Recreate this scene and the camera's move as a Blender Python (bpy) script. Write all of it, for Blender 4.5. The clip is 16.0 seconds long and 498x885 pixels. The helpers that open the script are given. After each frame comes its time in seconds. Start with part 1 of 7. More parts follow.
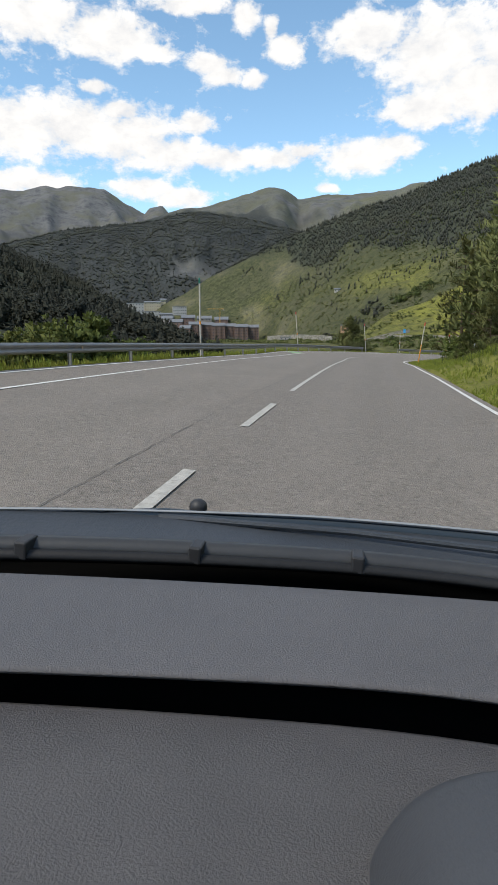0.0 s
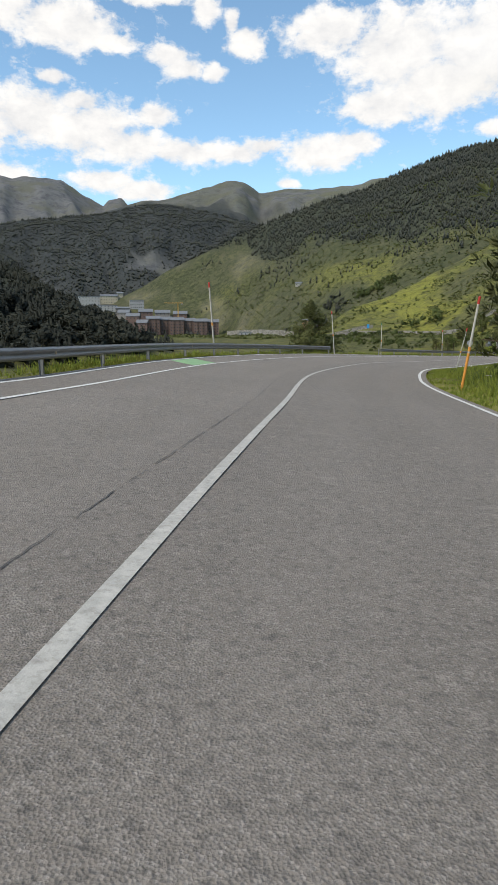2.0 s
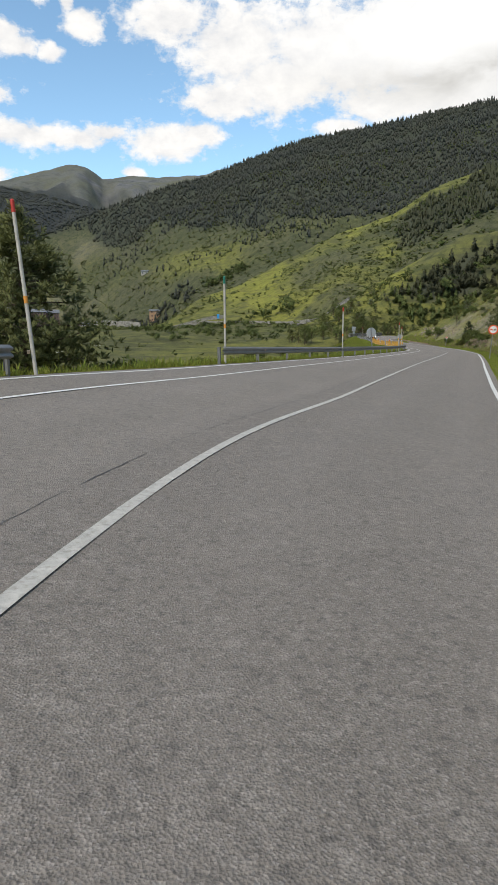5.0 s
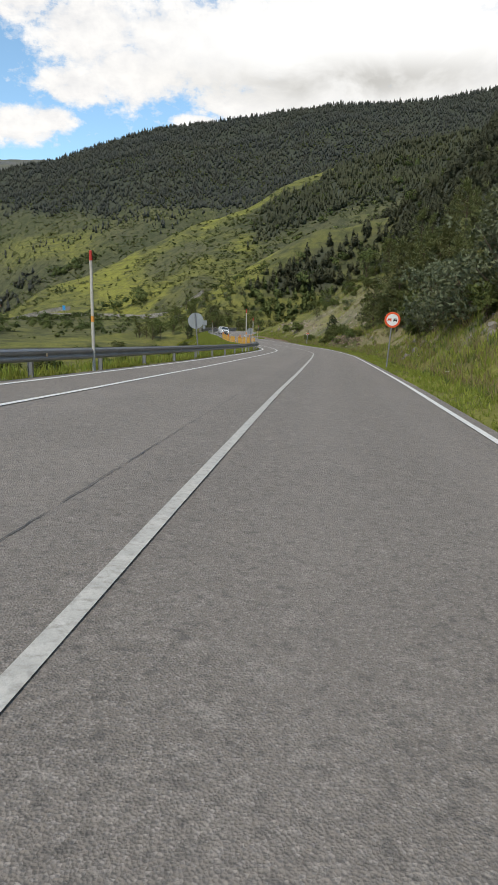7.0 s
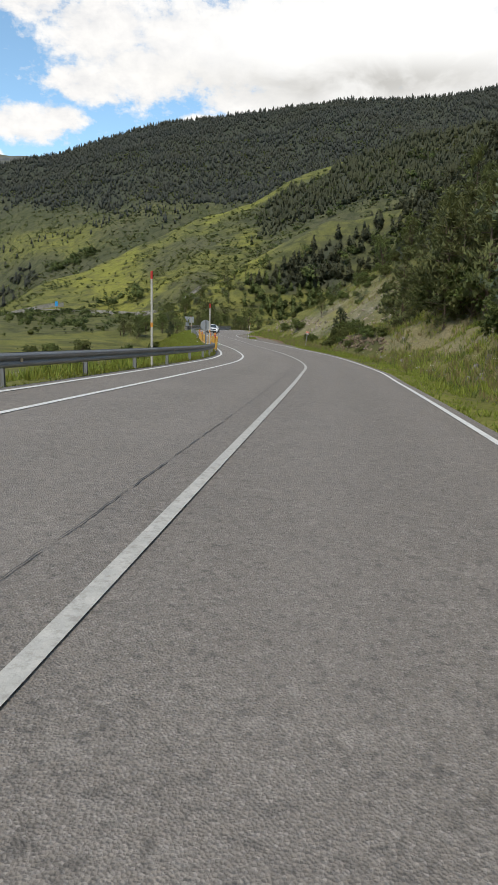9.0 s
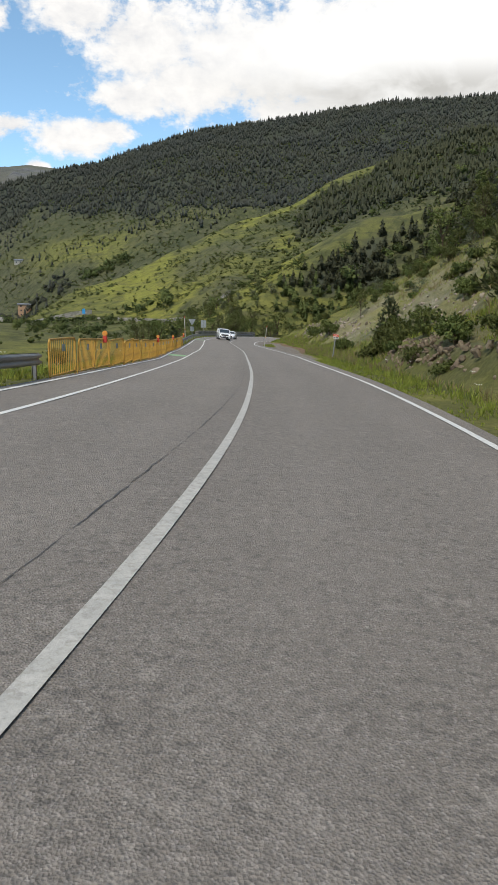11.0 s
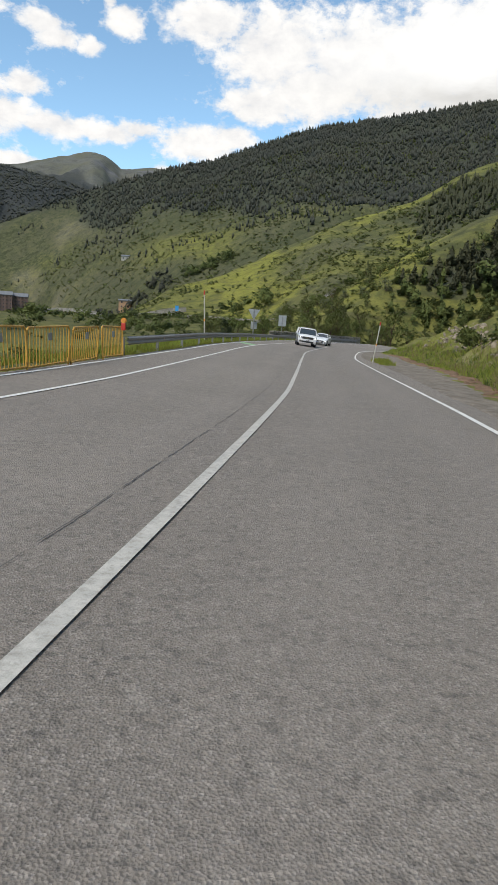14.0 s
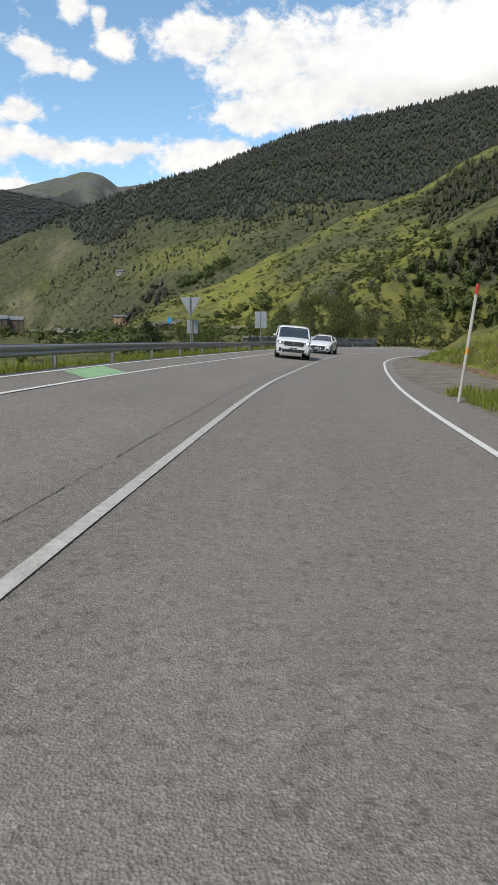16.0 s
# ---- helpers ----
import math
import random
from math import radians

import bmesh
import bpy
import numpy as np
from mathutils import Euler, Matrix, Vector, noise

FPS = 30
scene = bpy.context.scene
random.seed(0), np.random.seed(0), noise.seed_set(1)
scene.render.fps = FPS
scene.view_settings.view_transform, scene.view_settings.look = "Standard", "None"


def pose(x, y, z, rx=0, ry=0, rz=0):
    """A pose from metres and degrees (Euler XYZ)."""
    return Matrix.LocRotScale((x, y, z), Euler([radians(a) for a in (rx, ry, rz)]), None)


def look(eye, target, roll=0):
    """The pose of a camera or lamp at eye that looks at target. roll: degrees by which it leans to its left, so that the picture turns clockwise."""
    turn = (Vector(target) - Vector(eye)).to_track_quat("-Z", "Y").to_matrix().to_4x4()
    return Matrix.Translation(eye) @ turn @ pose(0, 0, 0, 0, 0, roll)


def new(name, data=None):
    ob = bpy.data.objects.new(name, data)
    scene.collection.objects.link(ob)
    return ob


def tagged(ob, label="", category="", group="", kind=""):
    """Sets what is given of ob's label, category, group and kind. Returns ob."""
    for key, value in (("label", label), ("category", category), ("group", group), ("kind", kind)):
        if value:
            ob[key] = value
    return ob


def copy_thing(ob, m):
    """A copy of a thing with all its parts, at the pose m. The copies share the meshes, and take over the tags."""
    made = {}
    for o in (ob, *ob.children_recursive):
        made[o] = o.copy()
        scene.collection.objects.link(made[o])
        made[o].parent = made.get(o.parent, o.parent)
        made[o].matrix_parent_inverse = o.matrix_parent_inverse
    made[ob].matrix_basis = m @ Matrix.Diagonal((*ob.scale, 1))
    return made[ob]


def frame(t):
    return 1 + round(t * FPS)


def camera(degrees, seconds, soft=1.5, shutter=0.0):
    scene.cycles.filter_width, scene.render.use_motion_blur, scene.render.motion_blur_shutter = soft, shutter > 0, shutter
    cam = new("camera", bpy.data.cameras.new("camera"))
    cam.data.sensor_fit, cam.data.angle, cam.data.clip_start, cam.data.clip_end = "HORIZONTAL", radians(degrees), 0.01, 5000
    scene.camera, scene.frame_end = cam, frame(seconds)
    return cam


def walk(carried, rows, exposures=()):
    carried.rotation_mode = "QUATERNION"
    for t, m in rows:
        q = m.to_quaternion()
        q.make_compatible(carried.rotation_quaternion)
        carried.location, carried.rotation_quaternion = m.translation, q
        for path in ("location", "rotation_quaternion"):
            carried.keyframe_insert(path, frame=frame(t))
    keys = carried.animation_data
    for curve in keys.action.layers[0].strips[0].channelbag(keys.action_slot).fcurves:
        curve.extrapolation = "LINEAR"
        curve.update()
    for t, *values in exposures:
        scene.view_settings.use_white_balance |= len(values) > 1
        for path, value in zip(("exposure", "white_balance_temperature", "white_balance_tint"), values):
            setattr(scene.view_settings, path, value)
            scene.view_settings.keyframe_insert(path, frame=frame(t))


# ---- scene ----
cam = camera(41.7, 16.0)
# seconds, eye (metres), yaw, pitch, roll (degrees)
PATH = [
    (0.0, -0.072, 0.016, 1.205, 0.247, -9.425, -0.436),
    (0.5, 0.850, 6.514, 1.172, -0.210, -9.520, -0.189),
    (1.0, 1.829, 13.111, 1.086, -0.959, -9.432, -0.321),
    (1.5, 2.851, 19.788, 1.022, -1.979, -9.712, -0.376),
    (2.0, 4.000, 26.503, 0.952, -3.027, -9.860, -0.246),
    (2.5, 5.290, 33.213, 0.835, -3.806, -9.937, -0.326),
    (3.0, 6.695, 39.853, 0.706, -4.961, -10.265, -0.219),
    (3.5, 8.294, 46.346, 0.545, -6.509, -10.551, -0.274),
    (4.0, 10.044, 52.631, 0.395, -8.712, -10.583, -0.688),
    (4.5, 11.980, 58.630, 0.189, -11.990, -10.570, -0.801),
    (5.0, 13.984, 64.373, 0.024, -15.707, -10.637, -0.358),
    (5.5, 16.412, 69.757, -0.194, -19.104, -10.678, -0.217),
    (6.0, 19.254, 74.899, -0.400, -23.524, -10.774, 0.117),
    (6.5, 22.496, 79.887, -0.586, -26.693, -10.889, 0.517),
    (7.0, 25.997, 84.858, -0.783, -27.943, -10.986, 0.852),
    (7.5, 29.616, 89.933, -0.979, -28.111, -11.026, 0.992),
    (8.0, 33.264, 95.156, -1.199, -27.783, -11.228, 1.142),
    (8.5, 36.908, 100.514, -1.410, -27.586, -11.054, 1.576),
    (9.0, 40.619, 105.941, -1.638, -27.441, -10.979, 1.542),
    (9.5, 44.462, 111.439, -1.896, -27.941, -10.799, 1.459),
    (10.0, 48.437, 117.046, -2.165, -27.648, -10.584, 1.361),
    (10.5, 52.414, 122.856, -2.413, -26.121, -10.405, 1.279),
    (11.0, 56.245, 128.923, -2.594, -23.759, -10.329, 1.245),
    (11.5, 59.814, 135.221, -2.737, -21.243, -10.403, 1.617),
    (12.0, 63.087, 141.646, -2.900, -19.062, -10.690, 2.413),
    (12.5, 66.050, 148.112, -3.095, -17.426, -10.405, 2.789),
    (13.0, 68.824, 154.567, -3.255, -16.154, -10.665, 3.251),
    (13.5, 71.489, 161.035, -3.396, -15.264, -10.754, 3.375),
    (14.0, 74.073, 167.562, -3.547, -14.862, -10.263, 3.718),
    (14.5, 76.709, 174.152, -3.664, -14.494, -10.006, 3.091),
    (15.0, 79.388, 180.924, -3.733, -14.367, -9.792, 1.903),
    (15.5, 82.121, 187.943, -3.838, -14.030, -9.627, 0.790),
    (16.0, 84.962, 195.206, -3.970, -13.671, -9.516, 0.031),
]
walk(cam, [(t, pose(x, y, z, 0, 0, yaw) @ pose(0, 0, 0, 90 + pitch, 0, 0) @ pose(0, 0, 0, 0, 0, roll))
           for t, x, y, z, yaw, pitch, roll in PATH], [(0.0, 0.26), (1.2, 0.2), (16.0, 0.2)])

# ------------------------------------------------------------------ sky and sun
SUN_AZ, SUN_EL = 232.0, 52.0   # degrees clockwise from +y, height
world = bpy.data.worlds.new("sky")
scene.world = world
world.use_nodes = True


class Nodes:
    """A thin hand for node trees."""

    def __init__(self, tree):
        self.tree = tree
        tree.nodes.clear()

    def add(self, kind, ins=(), **props):
        n = self.tree.nodes.new(kind)
        for k, v in props.items():
            setattr(n, k, v)
        for k, v in dict(ins).items():
            self.put(n.inputs[k], v)
        return n

    def put(self, socket, v):
        if isinstance(v, bpy.types.NodeSocket):
            self.tree.links.new(v, socket)
        else:
            socket.default_value = v

    def math(self, op, a, b=0.0, c=0.0, clamp=False):
        n = self.add("ShaderNodeMath", {0: a, 1: b, 2: c}, operation=op, use_clamp=clamp)
        return n.outputs[0]

    def noise(self, vec, scale, detail=4.0, rough=0.55, distortion=0.0):
        n = self.add("ShaderNodeTexNoise", {"Scale": scale, "Detail": detail, "Roughness": rough, "Distortion": distortion})
        if vec is not None:
            self.put(n.inputs["Vector"], vec)
        return n.outputs["Fac"]

    def ramp(self, fac, stops):
        n = self.add("ShaderNodeValToRGB", {0: fac})
        e = n.color_ramp.elements
        while len(e) > len(stops):
            e.remove(e[-1])
        for i, (p, c) in enumerate(stops):
            if i >= len(e):
                e.new(p)
            e[i].position = p
            e[i].color = (c, c, c, 1) if isinstance(c, (int, float)) else (*c, 1)
        return n.outputs[0]

    def mix(self, fac, a, b, blend="MIX"):
        n = self.add("ShaderNodeMix", data_type="RGBA", blend_type=blend)
        for i, v in ((0, fac), (6, a), (7, b)):
            if isinstance(v, tuple) and len(v) == 3:
                v = (*v, 1)
            self.put(n.inputs[i], v)
        return n.outputs[2]


# azimuth, height, half width, half height of each cloud, degrees
CLOUDS = [
    (-16.8, 22.9, 4.0, 1.8), (-11.3, 22.2, 4.2, 1.8), (-7.8, 21.3, 2.0, 0.6), (-4.8, 24.4, 3.4, 0.7), (-0.2, 23.7, 1.0, 1.0), (2.9, 21.5, 1.5, 1.1),
    (1.8, 22.9, 0.6, 0.8), (-3.3, 20.7, 1.8, 0.8), (-2.0, 19.8, 1.7, 0.7), (0.3, 19.6, 1.0, 0.6), (9.5, 22.1, 3.3, 1.6), (15.0, 20.6, 4.5, 3.0),
    (18.1, 18.2, 4.2, 2.4), (14.0, 17.0, 3.4, 1.4), (9.2, 13.9, 3.4, 1.4), (11.8, 14.6, 1.9, 1.0),
    (-18.3, 15.7, 4.1, 2.3), (-14.2, 16.0, 4.0, 2.2), (-9.8, 15.4, 4.3, 2.2), (-6.6, 14.4, 3.2, 1.4), (-12.5, 18.8, 1.1, 0.6), (-10.4, 17.3, 2.0, 0.8),
    (-4.5, 16.6, 1.6, 0.8), (-2.2, 14.1, 4.0, 0.9), (1.8, 14.0, 3.3, 0.7), (4.3, 14.5, 1.9, 0.6), (-18.3, 11.9, 3.7, 1.0), (-8.8, 11.7, 2.5, 0.9),
    (-5.8, 11.1, 2.6, 0.9), (6.3, 11.7, 0.8, 0.35), (21.5, 20.2, 5.0, 2.9), (23.4, 14.9, 2.0, 0.6), (26.4, 16.3, 3.2, 1.2),
]
CLOUDS += [(36.0, 20.5, 13.0, 4.6), (33.0, 16.6, 9.0, 1.5), (43.0, 16.8, 8.0, 1.6), (27.0, 20.0, 7.5, 3.4), (34.5, 19.0, 8.5, 3.3), (43.0, 19.0, 8.0, 3.4), (38.0, 24.3, 10.0, 1.4), (60.0, 20.0, 14.0, 6.0), (-40.0, 20.0, 16.0, 5.0)]
w = Nodes(world.node_tree)
sky = w.add("ShaderNodeTexSky", sky_type="NISHITA", sun_disc=False, sun_elevation=radians(SUN_EL), sun_rotation=radians(SUN_AZ),
            altitude=1800.0, air_density=1.0, dust_density=0.6, ozone_density=2.0)
geo = w.add("ShaderNodeTexCoord")
vec = geo.outputs["Generated"]
xyz = w.add("ShaderNodeSeparateXYZ", {0: vec})
azim = w.math("MULTIPLY", w.math("ARCTAN2", xyz.outputs[0], xyz.outputs[1]), 57.2958)
elev = w.math("MULTIPLY", w.math("ARCSINE", xyz.outputs[2]), 57.2958)
flat = w.add("ShaderNodeCombineXYZ", {0: azim, 1: w.math("MULTIPLY", elev, 1.5), 2: 0.0}).outputs[0]
puff = w.noise(flat, 0.36, 12.0, 0.62, 0.15)
wisp = w.noise(flat, 0.8, 10.0, 0.66, 0.2)
body = None
for a, e, da, de in CLOUDS:
    u = w.math("DIVIDE", w.math("SUBTRACT", azim, a), da * 0.94)
    v = w.math("DIVIDE", w.math("SUBTRACT", elev, e), de * 0.93)
    d2 = w.math("ADD", w.math("MULTIPLY", u, u), w.math("MULTIPLY", v, v))
    one = w.math("EXPONENT", w.math("MULTIPLY", d2, -0.75))
    body = one if body is None else w.math("MAXIMUM", body, one)
# away from the drawn clouds the sky goes on with a broken cover of the same kind
behind = w.math("GREATER_THAN", elev, 27.0)
cover = w.math("MULTIPLY", w.math("SUBTRACT", w.noise(vec, 2.2, 6.0, 0.6), 0.44), w.math("MULTIPLY", behind, 3.0), clamp=True)
body = w.math("MAXIMUM", body, cover)
edge = w.math("ADD", body, w.math("ADD", w.math("MULTIPLY", w.math("SUBTRACT", puff, 0.5), 1.5),
                                  w.math("MULTIPLY", w.math("SUBTRACT", wisp, 0.5), 1.0)))
mu, mv = w.math("DIVIDE", w.math("SUBTRACT", azim, 37.0), 13.5), w.math("DIVIDE", w.math("SUBTRACT", elev, 20.2), 3.7)
mass = w.math("EXPONENT", w.math("MULTIPLY", w.math("ADD", w.math("MULTIPLY", mu, mu), w.math("MULTIPLY", mv, mv)), -1.0))
edge = w.math("ADD", edge, w.math("MULTIPLY", mass, 0.55))
mask = w.ramp(edge, [(0.25, 0.0), (0.42, 0.42), (0.56, 0.86), (0.76, 1.0)])
# the thick middle of the great cloud is greyer underneath
shade_n = w.noise(flat, 0.16, 5.0, 0.55, 0.5)
su = w.math("DIVIDE", w.math("SUBTRACT", azim, 36.0), 12.0)
sv = w.math("DIVIDE", w.math("SUBTRACT", elev, 17.8), 1.5)
core = w.math("EXPONENT", w.math("MULTIPLY", w.math("ADD", w.math("MULTIPLY", su, su), w.math("MULTIPLY", sv, sv)), -1.0))
grey = w.math("MULTIPLY", core, w.ramp(shade_n, [(0.35, 0.35), (0.55, 1.0)]))
white = w.mix(w.ramp(puff, [(0.3, 0.0), (0.65, 1.0)]), (0.70, 0.70, 0.71), (0.93, 0.91, 0.88))
white = w.mix(w.math("MULTIPLY", mass, 1.3, clamp=True), white, (0.96, 0.955, 0.94))
white = w.mix(grey, white, (0.53, 0.52, 0.495))
skycol = w.mix(1.0, sky.outputs[0], (0.198, 0.214, 0.190), "MULTIPLY")
both = w.mix(mask, skycol, white)
bg = w.add("ShaderNodeBackground", {"Color": both, "Strength": 1.0})
w.tree.links.new(bg.outputs[0], w.add("ShaderNodeOutputWorld").inputs[0])

sun = new("sun", bpy.data.lights.new("sun", "SUN"))
sun.data.energy, sun.data.angle, sun.data.color = 2.8, radians(12), (1.0, 0.93, 0.81)
sa, se = radians(SUN_AZ), radians(SUN_EL)
sun.matrix_world = look((math.sin(sa) * math.cos(se) * 50, math.cos(sa) * math.cos(se) * 50, math.sin(se) * 50), (0, 0, 0))

# ------------------------------------------------------------------ materials


def paint(name, col, rough=0.6, metal=0.0, var=0.25, scale=3.0, fine=40.0, bump=0.15, dirt=None, dirt_amount=0.3, spec=0.5, rand=0.0, coat=0.0, size=0.01):
    """A surface with large patches, fine grain and a little relief."""
    m = bpy.data.materials.new(name)
    m.use_nodes = True
    n = Nodes(m.node_tree)
    tc = n.add("ShaderNodeTexCoord").outputs["Object"]
    big, small = n.noise(tc, scale, 5.0, 0.6), n.noise(tc, fine, 4.0, 0.65)
    lo, hi = tuple(c * (1 - var) for c in col), tuple(min(1, c * (1 + var)) for c in col)
    c = n.mix(n.ramp(big, [(0.3, 0.0), (0.7, 1.0)]), lo, hi)
    c = n.mix(n.math("MULTIPLY", n.ramp(small, [(0.35, 1.0), (0.6, 0.0)]), var), c, tuple(x * 0.45 for x in col))
    if dirt:
        c = n.mix(n.math("MULTIPLY", n.ramp(n.noise(tc, scale * 2.3, 7.0, 0.7), [(0.48, 0.0), (0.7, 1.0)]), dirt_amount), c, dirt)
    if rand:
        oi = n.add("ShaderNodeObjectInfo").outputs["Random"]
        hsv = n.add("ShaderNodeHueSaturation", {"Hue": n.math("MULTIPLY_ADD", oi, 0.02, 0.49), "Value": n.math("MULTIPLY_ADD", oi, rand, 1 - rand / 2), "Color": c})
        c = hsv.outputs[0]
    b = n.add("ShaderNodeBsdfPrincipled", {"Base Color": c, "Metallic": metal, "Specular IOR Level": spec, "Coat Weight": coat,
                                           "Roughness": n.math("MULTIPLY_ADD", big, 0.2, rough - 0.1, clamp=True)})
    if bump:
        bn = n.add("ShaderNodeBump", {"Strength": bump, "Distance": size, "Height": n.math("ADD", small, n.math("MULTIPLY", big, 0.5))})
        n.put(b.inputs["Normal"], bn.outputs[0])
    n.tree.links.new(b.outputs[0], n.add("ShaderNodeOutputMaterial").inputs[0])
    return m


def leafy(name, dark, light, rough=0.75):
    """Foliage: each clump has a shade of its own."""
    m = bpy.data.materials.new(name)
    m.use_nodes = True
    n = Nodes(m.node_tree)
    isl = n.add("ShaderNodeNewGeometry").outputs["Random Per Island"]
    oi = n.add("ShaderNodeObjectInfo").outputs["Random"]
    tc = n.add("ShaderNodeTexCoord").outputs["Object"]
    c = n.mix(n.ramp(isl, [(0.0, 0.0), (1.0, 1.0)]), dark, light)
    c = n.mix(n.math("MULTIPLY", n.noise(tc, 0.6, 3.0), 0.22), c, tuple(x * 0.5 for x in dark))
    hsv = n.add("ShaderNodeHueSaturation", {"Value": n.math("MULTIPLY_ADD", oi, 0.4, 0.8), "Hue": n.math("MULTIPLY_ADD", oi, 0.03, 0.485), "Color": c})
    b = n.add("ShaderNodeBsdfPrincipled", {"Base Color": hsv.outputs[0], "Roughness": rough, "Specular IOR Level": 0.25})
    tr = n.add("ShaderNodeBsdfTranslucent", {"Color": hsv.outputs[0]})
    mx = n.add("ShaderNodeMixShader", {0: 0.32, 1: b.outputs[0], 2: tr.outputs[0]})
    n.tree.links.new(mx.outputs[0], n.add("ShaderNodeOutputMaterial").inputs[0])
    return m


def far_leafy(name, dark, light, rough=0.9):
    """Foliage seen from afar: tone changes from tree to tree more than from leaf to leaf."""
    m = bpy.data.materials.new(name)
    m.use_nodes = True
    n = Nodes(m.node_tree)
    geo = n.add("ShaderNodeNewGeometry")
    tree, stand = n.noise(geo.outputs["Position"], 0.16, 3.0, 0.7), n.noise(geo.outputs["Position"], 0.014, 4.0, 0.6)
    c = n.mix(n.ramp(tree, [(0.32, 0.0), (0.68, 1.0)]), dark, light)
    c = n.mix(n.math("MULTIPLY", n.ramp(stand, [(0.4, 0.0), (0.65, 1.0)]), 0.35), c, tuple(x * k for x, k in zip(light, (1.12, 1.05, 0.75))))
    hsv = n.add("ShaderNodeHueSaturation", {"Value": n.math("MULTIPLY_ADD", geo.outputs["Random Per Island"], 0.3, 0.85), "Color": c})
    b = n.add("ShaderNodeBsdfPrincipled", {"Base Color": hsv.outputs[0], "Roughness": rough, "Specular IOR Level": 0.15})
    tr = n.add("ShaderNodeBsdfTranslucent", {"Color": hsv.outputs[0]})
    mx = n.add("ShaderNodeMixShader", {0: 0.25, 1: b.outputs[0], 2: tr.outputs[0]})
    n.tree.links.new(mx.outputs[0], n.add("ShaderNodeOutputMaterial").inputs[0])
    return m


def ground_material():
    m = bpy.data.materials.new("hillside")
    m.use_nodes = True
    n = Nodes(m.node_tree)
    pos = n.add("ShaderNodeNewGeometry").outputs["Position"]
    cov = n.add("ShaderNodeAttribute", attribute_name="cover")
    sep = n.add("ShaderNodeSeparateColor", {0: cov.outputs["Color"]})
    forest, meadow, stony, far = sep.outputs[0], sep.outputs[1], sep.outputs[2], cov.outputs["Alpha"]
    big, mid, small, fine = n.noise(pos, 0.012, 6.0, 0.6), n.noise(pos, 0.09, 7.0, 0.7), n.noise(pos, 0.8, 6.0, 0.7), n.noise(pos, 7.0, 4.0, 0.7)
    # cattle steps and heath lie in bands along the slope
    steps = n.add("ShaderNodeMapping", {"Vector": pos, "Scale": (0.05, 0.05, 0.42)}).outputs[0]
    bands = n.noise(steps, 1.0, 6.0, 0.65, 0.4)
    dull = n.mix(n.ramp(mid, [(0.35, 0.0), (0.65, 1.0)]), (0.062, 0.066, 0.036), (0.112, 0.110, 0.056))
    dull = n.mix(n.ramp(big, [(0.42, 0.0), (0.62, 0.8)]), dull, (0.110, 0.102, 0.064))
    lush = n.mix(n.ramp(mid, [(0.3, 0.0), (0.7, 1.0)]), (0.160, 0.166, 0.032), (0.305, 0.288, 0.060))
    heath = n.mix(n.ramp(small, [(0.4, 0.0), (0.6, 1.0)]), (0.060, 0.062, 0.026), (0.125, 0.108, 0.055))
    lush = n.mix(n.math("MULTIPLY", n.ramp(bands, [(0.49, 0.0), (0.60, 1.0)]), 0.65), lush, heath)
    c = n.mix(n.math("ADD", meadow, n.math("MULTIPLY", n.math("SUBTRACT", mid, 0.5), 0.6), clamp=True), dull, lush)
    scrub = n.math("MULTIPLY", n.ramp(n.noise(pos, 0.16, 8.0, 0.75), [(0.49, 0.0), (0.57, 1.0)]), n.math("SUBTRACT", 1.0, n.math("MULTIPLY", meadow, 0.75)))
    c = n.mix(n.math("MULTIPLY", scrub, 0.8), c, (0.040, 0.049, 0.023))
    rock = n.mix(n.ramp(small, [(0.35, 0.0), (0.65, 1.0)]), (0.13, 0.12, 0.10), (0.36, 0.32, 0.26))
    soil = n.mix(n.ramp(mid, [(0.4, 0.0), (0.6, 1.0)]), rock, (0.27, 0.225, 0.125))
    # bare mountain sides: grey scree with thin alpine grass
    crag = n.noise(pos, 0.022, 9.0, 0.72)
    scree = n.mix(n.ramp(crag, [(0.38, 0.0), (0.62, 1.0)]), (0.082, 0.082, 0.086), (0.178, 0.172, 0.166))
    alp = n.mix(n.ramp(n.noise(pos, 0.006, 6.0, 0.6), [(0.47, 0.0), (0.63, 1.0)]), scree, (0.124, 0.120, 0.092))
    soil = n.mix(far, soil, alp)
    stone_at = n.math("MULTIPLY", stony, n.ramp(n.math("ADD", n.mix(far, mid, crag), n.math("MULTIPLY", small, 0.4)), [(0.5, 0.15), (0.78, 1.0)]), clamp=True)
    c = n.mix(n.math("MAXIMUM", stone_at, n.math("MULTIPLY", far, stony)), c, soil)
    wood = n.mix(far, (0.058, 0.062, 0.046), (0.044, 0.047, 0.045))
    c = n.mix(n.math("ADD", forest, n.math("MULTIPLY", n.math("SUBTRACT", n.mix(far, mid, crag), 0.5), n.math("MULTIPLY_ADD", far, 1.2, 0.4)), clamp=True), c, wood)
    near = n.math("SUBTRACT", 1.0, far)
    c = n.mix(n.math("MULTIPLY", n.math("MULTIPLY", n.ramp(fine, [(0.35, 1.0), (0.62, 0.0)]), 0.5), near), c, (0.03, 0.034, 0.012))
    b = n.add("ShaderNodeBsdfPrincipled", {"Base Color": c, "Roughness": 0.95, "Specular IOR Level": 0.1})
    hgt = n.math("ADD", n.math("ADD", small, n.math("MULTIPLY", mid, 2.5)), n.math("MULTIPLY", bands, 0.35))
